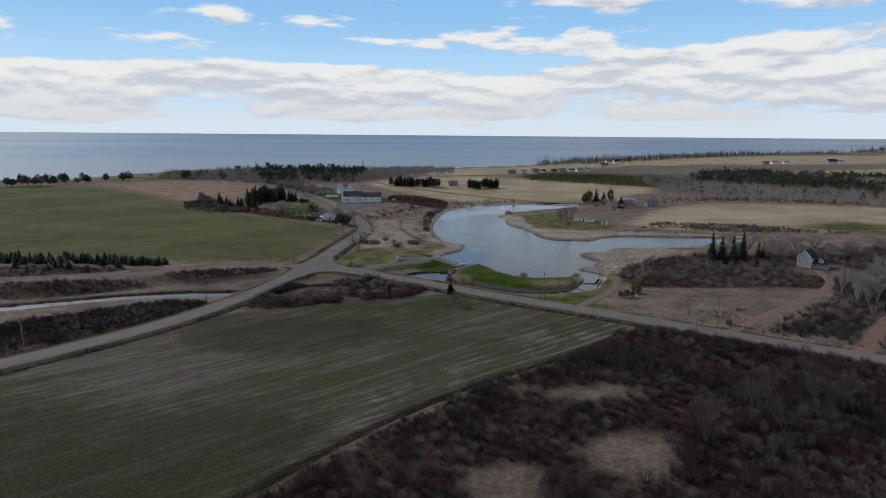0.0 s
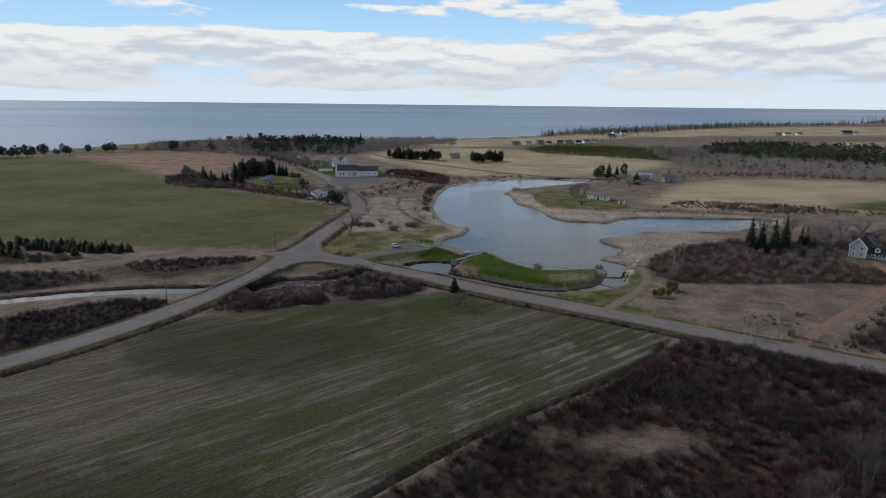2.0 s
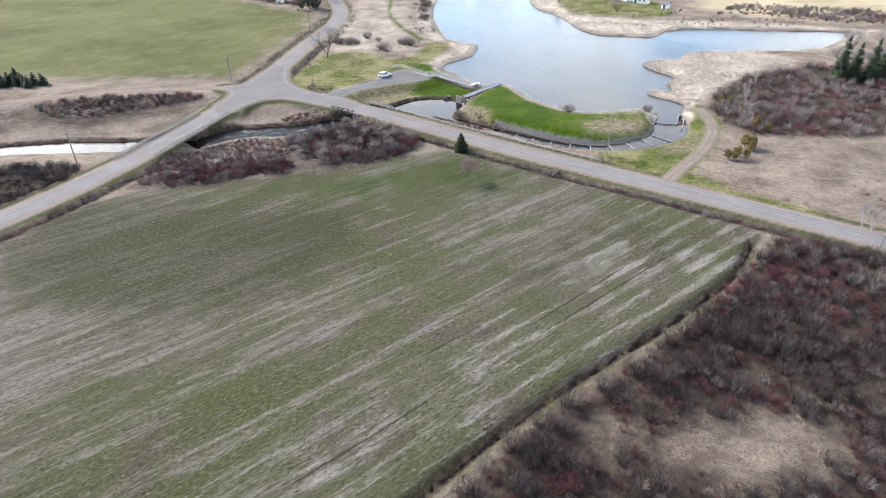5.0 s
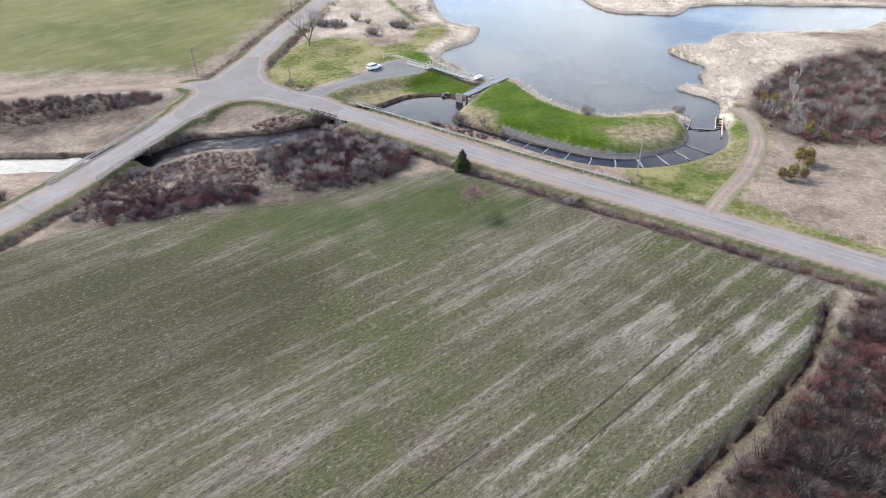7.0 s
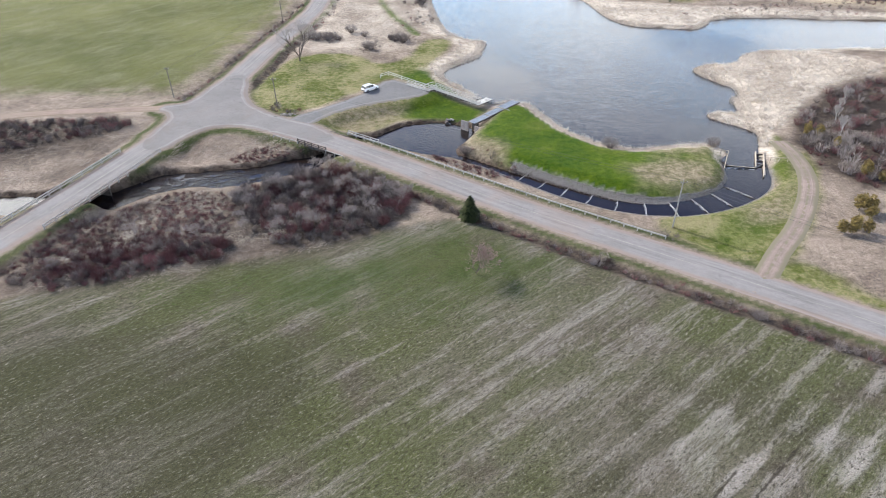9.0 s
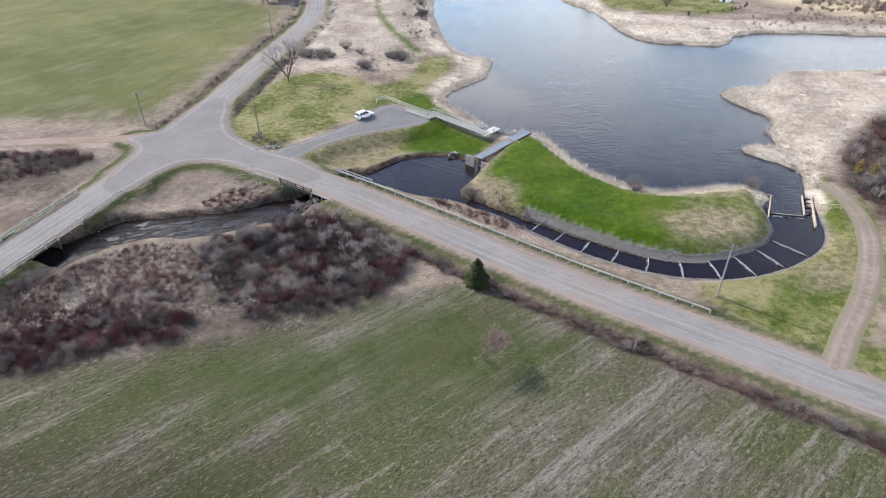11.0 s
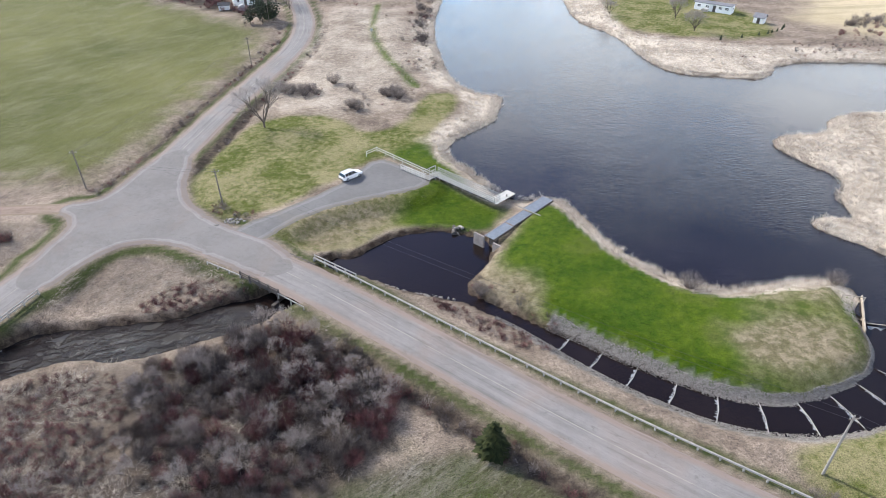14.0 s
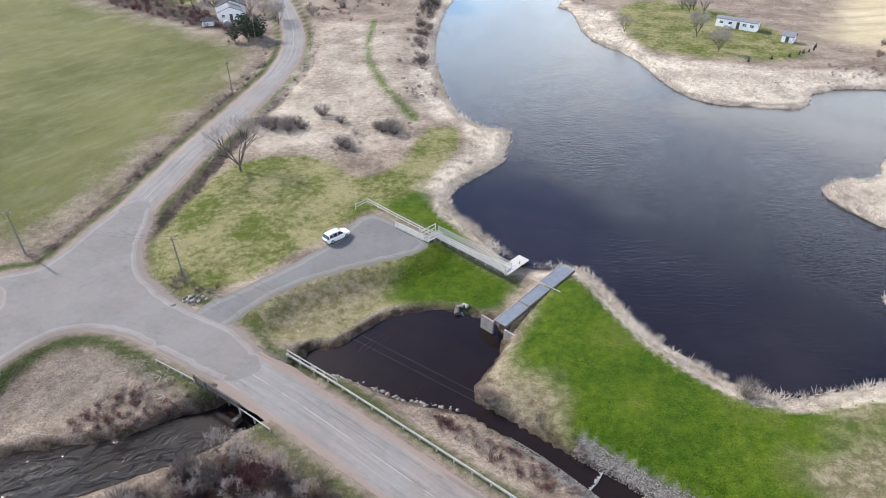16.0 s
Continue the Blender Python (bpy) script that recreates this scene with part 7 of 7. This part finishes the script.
# woods in the distance
FAR_SPRUCE = [spruce_shape(rt, 9.0, 2.7, 8, 7, 0.02, 0.2, "column" if i % 2 else "cone", 0.42) for i in range(4)]
FAR_BULKY = [clump_shape(rt, 44, 8.0, 3.2, 0.02, 0.85) for _ in range(3)] + FAR_SPRUCE[:1]
FAR_BARE = [bush_shape(rt, 40, 2.4, 7.5, 0.085) for _ in range(4)]
YOUNG = [spruce_shape(rt, 4.0, 1.8, 5, 6, 0.02) for _ in range(3)]


def wood(name, ring, every, shapes, mat, label, size, seed, tone=(0.2, 0.8), gaps=None):
    r = np.random.default_rng(seed)
    p = strewn(r, rounded(ring, 1, True), every)
    if gaps is not None:
        p = p[rough_at(p[:, 0], p[:, 1], 60.0, seed) > gaps + r.uniform(-0.2, 0.2, len(p))]
    shade = np.clip(0.5 + 0.7 * rough_at(p[:, 0], p[:, 1], 45.0, seed + 3) + r.normal(0, 0.25, len(p)), 0, 1)
    swell = np.clip(0.5 + 0.6 * rough_at(p[:, 0], p[:, 1], 30.0, seed + 7) + r.normal(0, 0.3, len(p)), 0, 1)
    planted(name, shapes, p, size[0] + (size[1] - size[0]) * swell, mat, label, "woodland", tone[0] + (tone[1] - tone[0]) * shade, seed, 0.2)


wood("young_plantation", plan((92, 850), (165, 985), (278, 940), (330, 860), (300, 700), (205, 745)), 13.0, YOUNG, PINE, "yellow green young pine plantation", (0.8, 1.5), 51)
wood("mixed_wood_spruce", plan((318, 745), (423, 716), (441, 615), (520, 600), (720, 700), (640, 880), (546, 961), (438, 958), (350, 900)), 30.0, FAR_BULKY + FAR_SPRUCE[:1], NEEDLE, "dark spruces in mixed woodland", (0.7, 1.5), 52, (0.1, 1.0), -0.12)
wood("mixed_wood_spruce", plan((236, 663), (310, 745), (440, 610), (450, 490), (367, 505), (300, 610)), 260.0, FAR_BULKY + FAR_SPRUCE[:1], NEEDLE, "dark spruces scattered among grey bare trees", (0.4, 1.0), 50, (0.1, 0.8))
wood("mixed_wood_bare", plan((230, 640), (290, 950), (356, 928), (501, 960), (640, 880), (720, 700), (450, 490), (360, 505), (330, 577), (260, 612)), 30.0, FAR_BARE, GREY_TWIG, "grey leafless trees in mixed woodland", (0.5, 1.15), 53, (0.35, 1.1))
wood("field_edge_brush", plan((190, 545), (225, 600), (262, 600), (330, 575), (420, 520), (420, 505), (330, 555), (262, 568)), 12.0, FAR_BARE, RED_TWIG, "red brown brush at the field edge", (0.2, 0.5), 54)
wood("coast_wood_spruce", plan((-236, 770), (-190, 735), (-180, 760), (-205, 850), (-262, 862)), 20.0, FAR_BULKY, NEEDLE, "dark coastal spruce wood", (0.8, 1.4), 55, (0.0, 0.5))
wood("coast_wood_spruce", plan((-184, 790), (-140, 786), (-112, 800), (-125, 880), (-205, 868)), 24.0, FAR_BULKY, NEEDLE, "dark spruces behind the church road", (0.7, 1.3), 54, (0.0, 0.5))
wood("coast_wood_spruce", plan((-290, 890), (-200, 880), (-120, 900), (-110, 980), (-200, 1010), (-280, 960)), 40.0, FAR_BULKY, NEEDLE, "dark spruces along the coastal ridge", (0.9, 1.7), 48, (0.0, 0.6))
wood("coast_wood_spruce", plan((-400, 800), (-290, 770), (-240, 770), (-260, 880), (-330, 940), (-390, 900)), 320.0, FAR_BULKY, NEEDLE, "dark spruces scattered through grey coastal wood", (0.7, 1.3), 49, (0.0, 0.7))
wood("coast_wood_bare", plan((-395, 800), (-290, 768), (-232, 745), (-186, 716), (-150, 740), (-110, 800), (-60, 900), (30, 1060), (10, 1130), (-146, 1085), (-357, 990)), 30.0, FAR_BARE, GREY_TWIG, "grey leafless coastal wood", (0.5, 1.4), 56, (0.2, 1.0))
wood("shore_wood", plan((180, 1260), (250, 1440), (406, 1585), (721, 1870), (1016, 2120), (1483, 2300), (1500, 2200), (1016, 1980), (560, 1560), (330, 1330)), 180.0, FAR_SPRUCE, NEEDLE, "dark wood along the far shore", (0.9, 1.6), 57, (0.1, 0.9), -0.2)
wood("shore_wood_bare", plan((180, 1260), (250, 1440), (406, 1585), (721, 1870), (1016, 2120), (1483, 2300), (1500, 2200), (1016, 1980), (560, 1560), (330, 1330)), 160.0, FAR_BARE, GREY_TWIG, "grey bare wood along the far shore", (0.8, 1.4), 58, (0.1, 0.9), -0.2)
wood("far_headland_wood", plan((1500, 2320), (1800, 2640), (2330, 3200), (3300, 3500), (3400, 2900), (2300, 2400), (1700, 2150)), 1500.0, FAR_SPRUCE, NEEDLE, "dark wooded headland across the bay", (1.2, 2.4), 59)
wood("far_field_brush", plan((820, 1000), (1100, 1150), (1400, 1180), (1400, 1080), (1100, 1000), (860, 900)), 160.0, FAR_BARE, RED_TWIG, "red brown brush between far fields", (0.4, 0.9), 60)
wood("village_trees", plan((95, 960), (140, 1010), (260, 1075), (390, 1380), (420, 1360), (330, 1230), (270, 1040), (150, 975)), 330.0, FAR_BARE, GREY_TWIG, "bare yard trees among the far houses", (0.5, 1.0), 61)
wood("village_spruces", plan((95, 960), (140, 1010), (260, 1075), (390, 1400), (440, 1370), (330, 1230), (270, 1040), (150, 975)), 520.0, FAR_SPRUCE, NEEDLE, "dark yard spruces among the far houses", (0.4, 0.9), 62)
wood("field_hedge", plan((128, 552), (170, 580), (225, 596), (226, 590), (172, 572), (130, 546)), 26.0, YOUNG, NEEDLE, "row of small dark spruces at the field edge", (0.6, 1.1), 63)

# ---- buildings ----
def window(parent, x, y, z, w, h, face, trim=WHITE_PAINT):
    """A framed window on a wall; face: direction in which it looks, in degrees."""
    m = pose(x, y, z, 0, 0, face)
    bm = bmesh.new()
    for cx, cz, sx, sz in ((-w / 2, 0, 0.12, h + 0.24), (w / 2, 0, 0.12, h + 0.24), (0, h / 2, w, 0.12), (0, -h / 2, w + 0.1, 0.14), (0, 0, w, 0.06)):
        box(bm, (0.06, cx, cz), (0.12, sx, sz))
    bm.transform(m)
    frame_ob = part("window", bm, trim, parent)
    bm = bmesh.new()
    box(bm, (0.03, 0, 0), (0.05, w, h))
    bm.transform(m)
    part("pane", bm, GLASS, frame_ob, "dark window glass")


def house(name, label, x, y, yaw, length, wide, eave, rise, wall=WHITE_PAINT, roof=GREY_SHINGLE, hip=0.0, long_windows=(), gable_windows=(), door=None, category="house", base=0.0, chimney=False, group="", shift=(0, 0), parent=None, trim=WHITE_PAINT, move=None):
    """A house whose ridge runs along its own x. long_windows: (x, z, w, h, side); gable_windows: (y, z, w, h, end)."""
    ob = parent or thing(name, label, category, at(x, y, yaw), group)
    before = set(ob.children)
    ox, oy = shift
    l, w = length / 2, wide / 2
    bm = bmesh.new()
    lower = [bm.verts.new((ox + a * l, oy + b * w, -0.4)) for a, b in ((-1, -1), (1, -1), (1, 1), (-1, 1))]
    upper = [bm.verts.new((ox + a * l, oy + b * w, eave)) for a, b in ((-1, -1), (1, -1), (1, 1), (-1, 1))]
    for i in range(4):
        bm.faces.new((lower[i], lower[(i + 1) % 4], upper[(i + 1) % 4], upper[i]))
    if not hip:
        for s, (a, b) in ((-1, (3, 0)), (1, (1, 2))):
            top = bm.verts.new((ox + s * l, oy, eave + rise))
            bm.faces.new((upper[a], upper[b], top))
    part("wall", bm, wall, ob)
    # roof planes with thickness and eaves
    over, th = 0.35, 0.16
    e = eave - over * rise / w
    for s in (-1, 1):
        bm = bmesh.new()
        ends = [(-l - over, -l - over + hip), (l + over, l + over - hip)]
        quad = [(ox + ends[0][0], oy + s * (w + over), e), (ox + ends[1][0], oy + s * (w + over), e), (ox + ends[1][1], oy, eave + rise), (ox + ends[0][1], oy, eave + rise)]
        lowv = [bm.verts.new(q) for q in quad]
        upv = [bm.verts.new((q[0], q[1], q[2] + th)) for q in quad]
        bm.faces.new(lowv), bm.faces.new(upv)
        for i in range(4):
            bm.faces.new((lowv[i], lowv[(i + 1) % 4], upv[(i + 1) % 4], upv[i]))
        part("roof", bm, roof, ob)
        if hip:
            bm = bmesh.new()
            tri = [(ox + s * (l + over), oy - w - over, e), (ox + s * (l + over), oy + w + over, e), (ox + s * (l + over - hip), oy, eave + rise)]
            lowv = [bm.verts.new(q) for q in tri]
            upv = [bm.verts.new((q[0], q[1], q[2] + th)) for q in tri]
            bm.faces.new(lowv), bm.faces.new(upv)
            for i in range(3):
                bm.faces.new((lowv[i], lowv[(i + 1) % 3], upv[(i + 1) % 3], upv[i]))
            part("roof", bm, roof, ob)
    for wx, wz, ww, wh, side in long_windows:
        window(ob, ox + wx, oy + side * w, wz, ww, wh, 90 * side, trim)
    for wy, wz, ww, wh, end in gable_windows:
        window(ob, ox + end * l, oy + wy, wz, ww, wh, 0 if end > 0 else 180, trim)
    if door:
        dx, side = door
        bm = bmesh.new()
        box(bm, (ox + dx, oy + side * (w + 0.03), 1.05), (0.95, 0.1, 2.1), 0, None, 0.02)
        part("door", bm, DARK_WOOD, ob)
    if chimney:
        bm = bmesh.new()
        box(bm, (ox + l * 0.3, oy + 0.3, eave + rise + 0.4), (0.6, 0.6, 1.4), 0, None, 0.03)
        part("chimney", bm, CONCRETE, ob)
    if move:
        for child in set(ob.children) - before:
            child.matrix_basis = pose(move[0], move[1], 0, 0, 0, move[2])
    return ob


# low white house, gable to the pond road
low = house("cottage", "low white cottage with a grey shingled roof", -83.2, 437.5, -68, 8.5, 7.6, 2.7, 1.5, gable_windows=((-2.2, 1.6, 1.0, 0.9, 1), (2.2, 1.6, 1.0, 0.9, 1)), long_windows=((0, 1.6, 1.0, 0.9, -1), (-2.5, 1.6, 1, 0.9, 1)))
bm = bmesh.new()
box(bm, (4.3, 0.2, 1.05), (0.1, 0.95, 2.1), 0, None, 0.02)
part("door", bm, DARK_WOOD, low, "dark front door")
house("cottage_wing", "", 0, 0, 0, 6.0, 9.0, 2.9, 1.9, WHITE_PAINT, DARK_SHINGLE, 0.0, shift=(-6.0, 1.0), parent=low)
shed = house("garden_shed", "small white shed with a black roof", -87.6, 426.8, 10, 3.4, 2.4, 1.7, 0.5, WHITE_PAINT, DARK_SHINGLE, category="shed")
tent = thing("playhouse", "small grey arched playhouse in the yard", "playhouse", at(-80.6, 426.0, 20))
bm = bmesh.new()
arch = [(math.cos(a) * 1.4, math.sin(a) * 1.9) for a in np.linspace(0, math.pi, 9)]
sections(bm, [[(p[0], -1.2, p[1]) for p in arch], [(p[0], 1.2, p[1]) for p in arch]])
part("cover", bm, GREY_WALL, tent)
house("bungalow", "small grey hip-roofed bungalow on a lawn", -134, 503, 12, 9.0, 8.0, 3.0, 2.4, GREY_WALL, GREY_SHINGLE, 3.6, ((-2, 1.6, 1.1, 1.2, -1), (2.2, 1.6, 1.1, 1.2, -1)), ((0, 1.6, 1.2, 1.2, 1),), (0.2, -1), chimney=True)

# church with hall
SLATE = plain("slate_shingles", (0.085, 0.09, 0.105), (0.06, 0.062, 0.072), 1.5, 0.85)
church = house("church", "long white clapboard church hall with a dark grey roof", -82.5, 557, 6, 15.0, 9.5, 5.0, 3.6, WHITE_PAINT, SLATE, long_windows=[(x, 2.2, 1.0, 1.9, -1) for x in (-5.6, -3.2, 3.6, 5.8)], gable_windows=((-2, 2.4, 1.0, 1.9, -1), (2, 2.4, 1.0, 1.9, -1)))
house("", "", 0, 0, 0, 15.5, 9.0, 4.4, 3.0, WHITE_PAINT, SLATE, shift=(15.2, 0.3), parent=church, long_windows=[(x, 2.4, 1.4, 0.9, -1) for x in (-4.5, 0.5, 5.2)], gable_windows=((0, 2.4, 1.1, 1.2, 1),))
bm = bmesh.new()
sections(bm, [[(0.6, y, -0.3), (0.6, y, 2.6), (3.0, y, 4.2), (5.4, y, 2.6), (5.4, y, -0.3)] for y in (-6.6, -4.6)])
part("porch", bm, WHITE_PAINT, church)
for s in (-1, 1):
    bm = bmesh.new()
    beam(bm, (3.0, -5.7, 4.35), (3.0 + s * 2.75, -5.7, 2.5), 2.6, 0.14)
    part("porch_roof", bm, SLATE, church)
window(church, 1.7, -6.6, 1.7, 0.8, 1.2, -90), window(church, 4.3, -6.6, 1.7, 0.8, 1.2, -90)
bm = bmesh.new()
box(bm, (-8.4, 0, 2.6), (2.0, 3.0, 5.8), 0, None, 0.03)
tower = part("tower", bm, WHITE_PAINT, church)
bm = bmesh.new()
bmesh.ops.create_cone(bm, cap_ends=True, segments=4, radius1=1.5, radius2=0.05, depth=4.2, matrix=Matrix.Translation((-8.4, 0, 7.5)) @ Euler((0, 0, radians(45))).to_matrix().to_4x4())
part("steeple", bm, WHITE_PAINT, church)

manse = house("white_house", "tall white gabled house with a black roof", -100, 640, -62, 11.0, 7.5, 5.6, 3.6, WHITE_PAINT, DARK_SHINGLE, long_windows=[(x, z, 0.9, 1.4, 1) for x in (-3, 0, 3) for z in (1.7, 4.4)], gable_windows=[(y, z, 0.9, 1.4, 1) for y in (-1.8, 1.8) for z in (1.7, 4.4)], chimney=True)
house("", "", 0, 0, 0, 6.0, 6.0, 5.2, 3.0, WHITE_PAINT, GREY_SHINGLE, shift=(-1, -6.0), parent=manse, long_windows=((-1.4, 4.2, 0.9, 1.3, -1), (1.4, 4.2, 0.9, 1.3, -1)))
# a white parked vehicle, given the made-up shape of a barrel on cradles
tank = thing("parked_vehicle", "long white parked vehicle simplified to a barrel on cradles", "tank", at(-107, 586, 8))
bm = bmesh.new()
for a, b, r0, r1 in (((-5, 0, 1.7), (5, 0, 1.7), 1.25, 1.25), ((5, 0, 1.7), (5.6, 0, 1.7), 1.25, 0.5), ((-5.6, 0, 1.7), (-5, 0, 1.7), 0.5, 1.25)):
    rod(bm, a, b, r0, r1, 18)
part("barrel", bm, WHITE_PAINT, tank)
for k in (-3, 3):
    bm = bmesh.new()
    box(bm, (k, 0, 0.3), (0.6, 2.2, 0.9), 0, None, 0.03)
    part("cradle", bm, CONCRETE, tank)
slab("church_yard", CHURCH_YARD, 0.07, 0.4, ASPHALT, "grey gravel yard in front of the church", "parking area")
house("small_shed", "small white shed with a dark roof", -45.8, 567, 5, 3.2, 2.8, 2.0, 1.2, WHITE_PAINT, DARK_SHINGLE, category="shed")

# peninsula
trailer = house("mobile_home", "long white mobile home on the pond lawn", 100.5, 430.5, -37, 12.5, 3.8, 2.5, 0.35, long_windows=[(x, 1.5, 1.2, 0.8, -1) for x in (-4.6, -1.8, 2.6, 4.8)], gable_windows=((0, 1.5, 1.2, 0.8, 1),), door=(0.6, -1))
bm = bmesh.new()
box(bm, (-2.2, -2.7, 0.35), (2.2, 1.5, 0.8), 0, None, 0.03)
part("step", bm, OLD_WOOD, trailer)
house("garden_shed", "small white shed with a dark doorway", 111, 413.5, -42, 3.2, 2.6, 2.0, 0.9, WHITE_PAINT, GREY_SHINGLE, gable_windows=(), door=(0.0, -1), category="shed")
stand("yard_shrub", "small dark evergreen shrub in a hedge row", "evergreen shrub", SHORT, [(104, 397), (108, 399), (110, 400.5), (112.5, 402), (115, 404), (117, 407), (97, 394), (89, 391.5)], "hedge shrubs", (0.22, 0.36))

# barn and its neighbour
house("barn", "pale grey metal-roofed farm building among bare trees", 161, 533, -22, 14.0, 8.0, 2.6, 3.4, GREY_WALL, plain("pale_metal_roof", (0.46, 0.48, 0.5), (0.36, 0.38, 0.4), 0.8, 0.5, 0.4), category="barn", long_windows=((-3, 1.5, 1, 1, -1), (3, 1.5, 1, 1, -1)))
house("grey_house", "small grey house near the barn", 181, 527, 10, 9.0, 7.0, 2.6, 2.0, GREY_WALL, GREY_SHINGLE, long_windows=((-2.5, 1.5, 1, 1, -1), (2.5, 1.5, 1, 1, -1)), door=(0, -1))

# farmhouse behind the brush
FARM_GREY = plain("blue_grey_clapboard", (0.42, 0.43, 0.45), (0.34, 0.35, 0.37), 1.5, 0.8)
farm = house("farmhouse", "blue grey farmhouse with white trim and a black roof", 170.6, 278.8, 38, 8.5, 6.6, 5.2, 3.4, FARM_GREY, DARK_SHINGLE, long_windows=[(x, z, 0.8, 1.4, s) for x in (-2.6, 0, 2.6) for z in (1.6, 4.2) for s in (-1, 1)],
             gable_windows=[(y, z, 0.8, 1.4, -1) for y in (-1.5, 1.5) for z in (1.6, 4.2)] + [(0, 6.6, 0.6, 0.9, -1)])
for s in (-1, 1):
    for e in (-4.62, 4.62):
        bm = bmesh.new()
        beam(bm, (e, 0, 8.72), (e, s * 3.65, 4.95), 0.1, 0.3)
        part("barge_board", bm, WHITE_PAINT, farm)
    bm = bmesh.new()
    beam(bm, (-4.3, s * 3.3, -0.2), (-4.3, s * 3.3, 5.0), 0.2, 0.2)
    part("corner_board", bm, WHITE_PAINT, farm)
house("", "", 0, 0, 0, 6.5, 5.2, 2.6, 2.0, FARM_GREY, DARK_SHINGLE, parent=farm, long_windows=[(x, 1.6, 0.9, 1.3, -1) for x in (-2.4, -1.2, 0.1, 1.3, 2.5)], move=(0.6, -6.4, -82))
dormer = [(-1.0, 3.0), (-1.0, 4.5), (0, 5.5), (1.0, 4.5), (1.0, 3.0)]
WING = pose(0.6, -6.4, 0, 0, 0, -82)
bm = bmesh.new()
sections(bm, [[(x, y, z) for x, z in dormer] for y in (-2.2, -0.2)])
bm.transform(WING)
part("dormer", bm, WHITE_PAINT, farm, "white dormer gable")
for s in (-1, 1):
    bm = bmesh.new()
    beam(bm, (0, -1.2, 5.62), (s * 1.3, -1.2, 4.3), 2.3, 0.14)
    bm.transform(WING)
    part("dormer_roof", bm, DARK_SHINGLE, farm)
bm = bmesh.new()
box(bm, (0, 0, 0), (0.7, 0.06, 0.95), 0, None, 0.01)
bm.transform(WING @ pose(0, -2.23, 4.1))
part("dormer_pane", bm, GLASS, farm)
farm.matrix_basis = farm.matrix_basis @ Matrix.Diagonal((0.82, 0.82, 0.82, 1))

# far houses
for x, y, yaw, l, w, e, r, wall, roof in ((12, 742, 10, 12, 8, 2.8, 2, GREY_WALL, GREY_SHINGLE), (33, 704, 30, 5, 4, 2.4, 1.4, WHITE_PAINT, GREY_SHINGLE), (-10, 752, 0, 8, 7, 3, 2, RED_WALL, DARK_SHINGLE),
                                          (110, 985, 15, 14, 9, 3, 2.4, GREY_WALL, GREY_SHINGLE), (130, 990, 0, 9, 7, 3, 2, WHITE_PAINT, GREY_SHINGLE), (150, 1000, 20, 12, 8, 3.5, 2.6, GREY_WALL, GREY_SHINGLE), (163, 998, 5, 9, 7, 3, 2, WHITE_PAINT, DARK_SHINGLE),
                                          (185, 1020, -10, 11, 8, 3, 2.2, GREY_WALL, DARK_SHINGLE), (200, 1030, 12, 13, 8, 3.2, 2.4, GREY_WALL, GREY_SHINGLE), (215, 1028, 0, 9, 8, 3, 2.2, WHITE_PAINT, DARK_SHINGLE), (232, 1045, 20, 12, 8, 3, 2.4, WHITE_PAINT, GREY_SHINGLE),
                                          (248, 1052, -15, 10, 8, 3, 2.2, WHITE_PAINT, GREY_SHINGLE), (345, 1290, 30, 10, 9, 6, 4, WHITE_PAINT, GREY_SHINGLE), (378, 1340, 0, 14, 10, 5, 4.5, WHITE_PAINT, DARK_SHINGLE), (330, 1260, 10, 16, 8, 3, 2, GREY_WALL, DARK_SHINGLE),
                                          (698, 1330, 0, 14, 9, 3.5, 3, GREY_WALL, GREY_SHINGLE), (732, 1358, 10, 16, 9, 3, 2.5, WHITE_PAINT, GREY_SHINGLE), (760, 1362, 0, 12, 8, 3, 2.5, WHITE_PAINT, GREY_SHINGLE), (880, 1392, 8, 26, 12, 4, 4, GREY_WALL, DARK_SHINGLE), (905, 1400, 0, 12, 8, 3, 2.4, WHITE_PAINT, GREY_SHINGLE),
                                          (-5, 955, 0, 14, 6, 3, 1.5, WHITE_PAINT, GREY_SHINGLE), (12, 960, 0, 10, 6, 3, 1.5, WHITE_PAINT, GREY_SHINGLE), (-330, 985, 10, 9, 7, 4, 3, GREY_WALL, DARK_SHINGLE)):
    l, w = l * 0.8, w * 0.85
    house("far_house", "distant white house with a pitched roof" if wall is WHITE_PAINT else "distant dull house with a pitched roof", x, y, yaw, l, w, e, r, wall, roof, long_windows=((-l / 4, 1.6, 1.2, 1.2, -1), (l / 4, 1.6, 1.2, 1.2, -1)), group="far houses")
strip("road_far", rounded(plan((-112, 843), (-57, 725), (9, 640), (50, 589), (87, 560), (118, 545), (150, 543), (230, 560)), 2), 5.0, 0.25, DIRT, "pale dirt road between hay fields")
strip("road_coast", rounded(plan((-112, 843), (0, 905), (100, 955), (250, 1085), (420, 1200), (900, 1270), (1500, 1330)), 2), 6.0, 0.5, CHIPSEAL, "distant pale coast road")
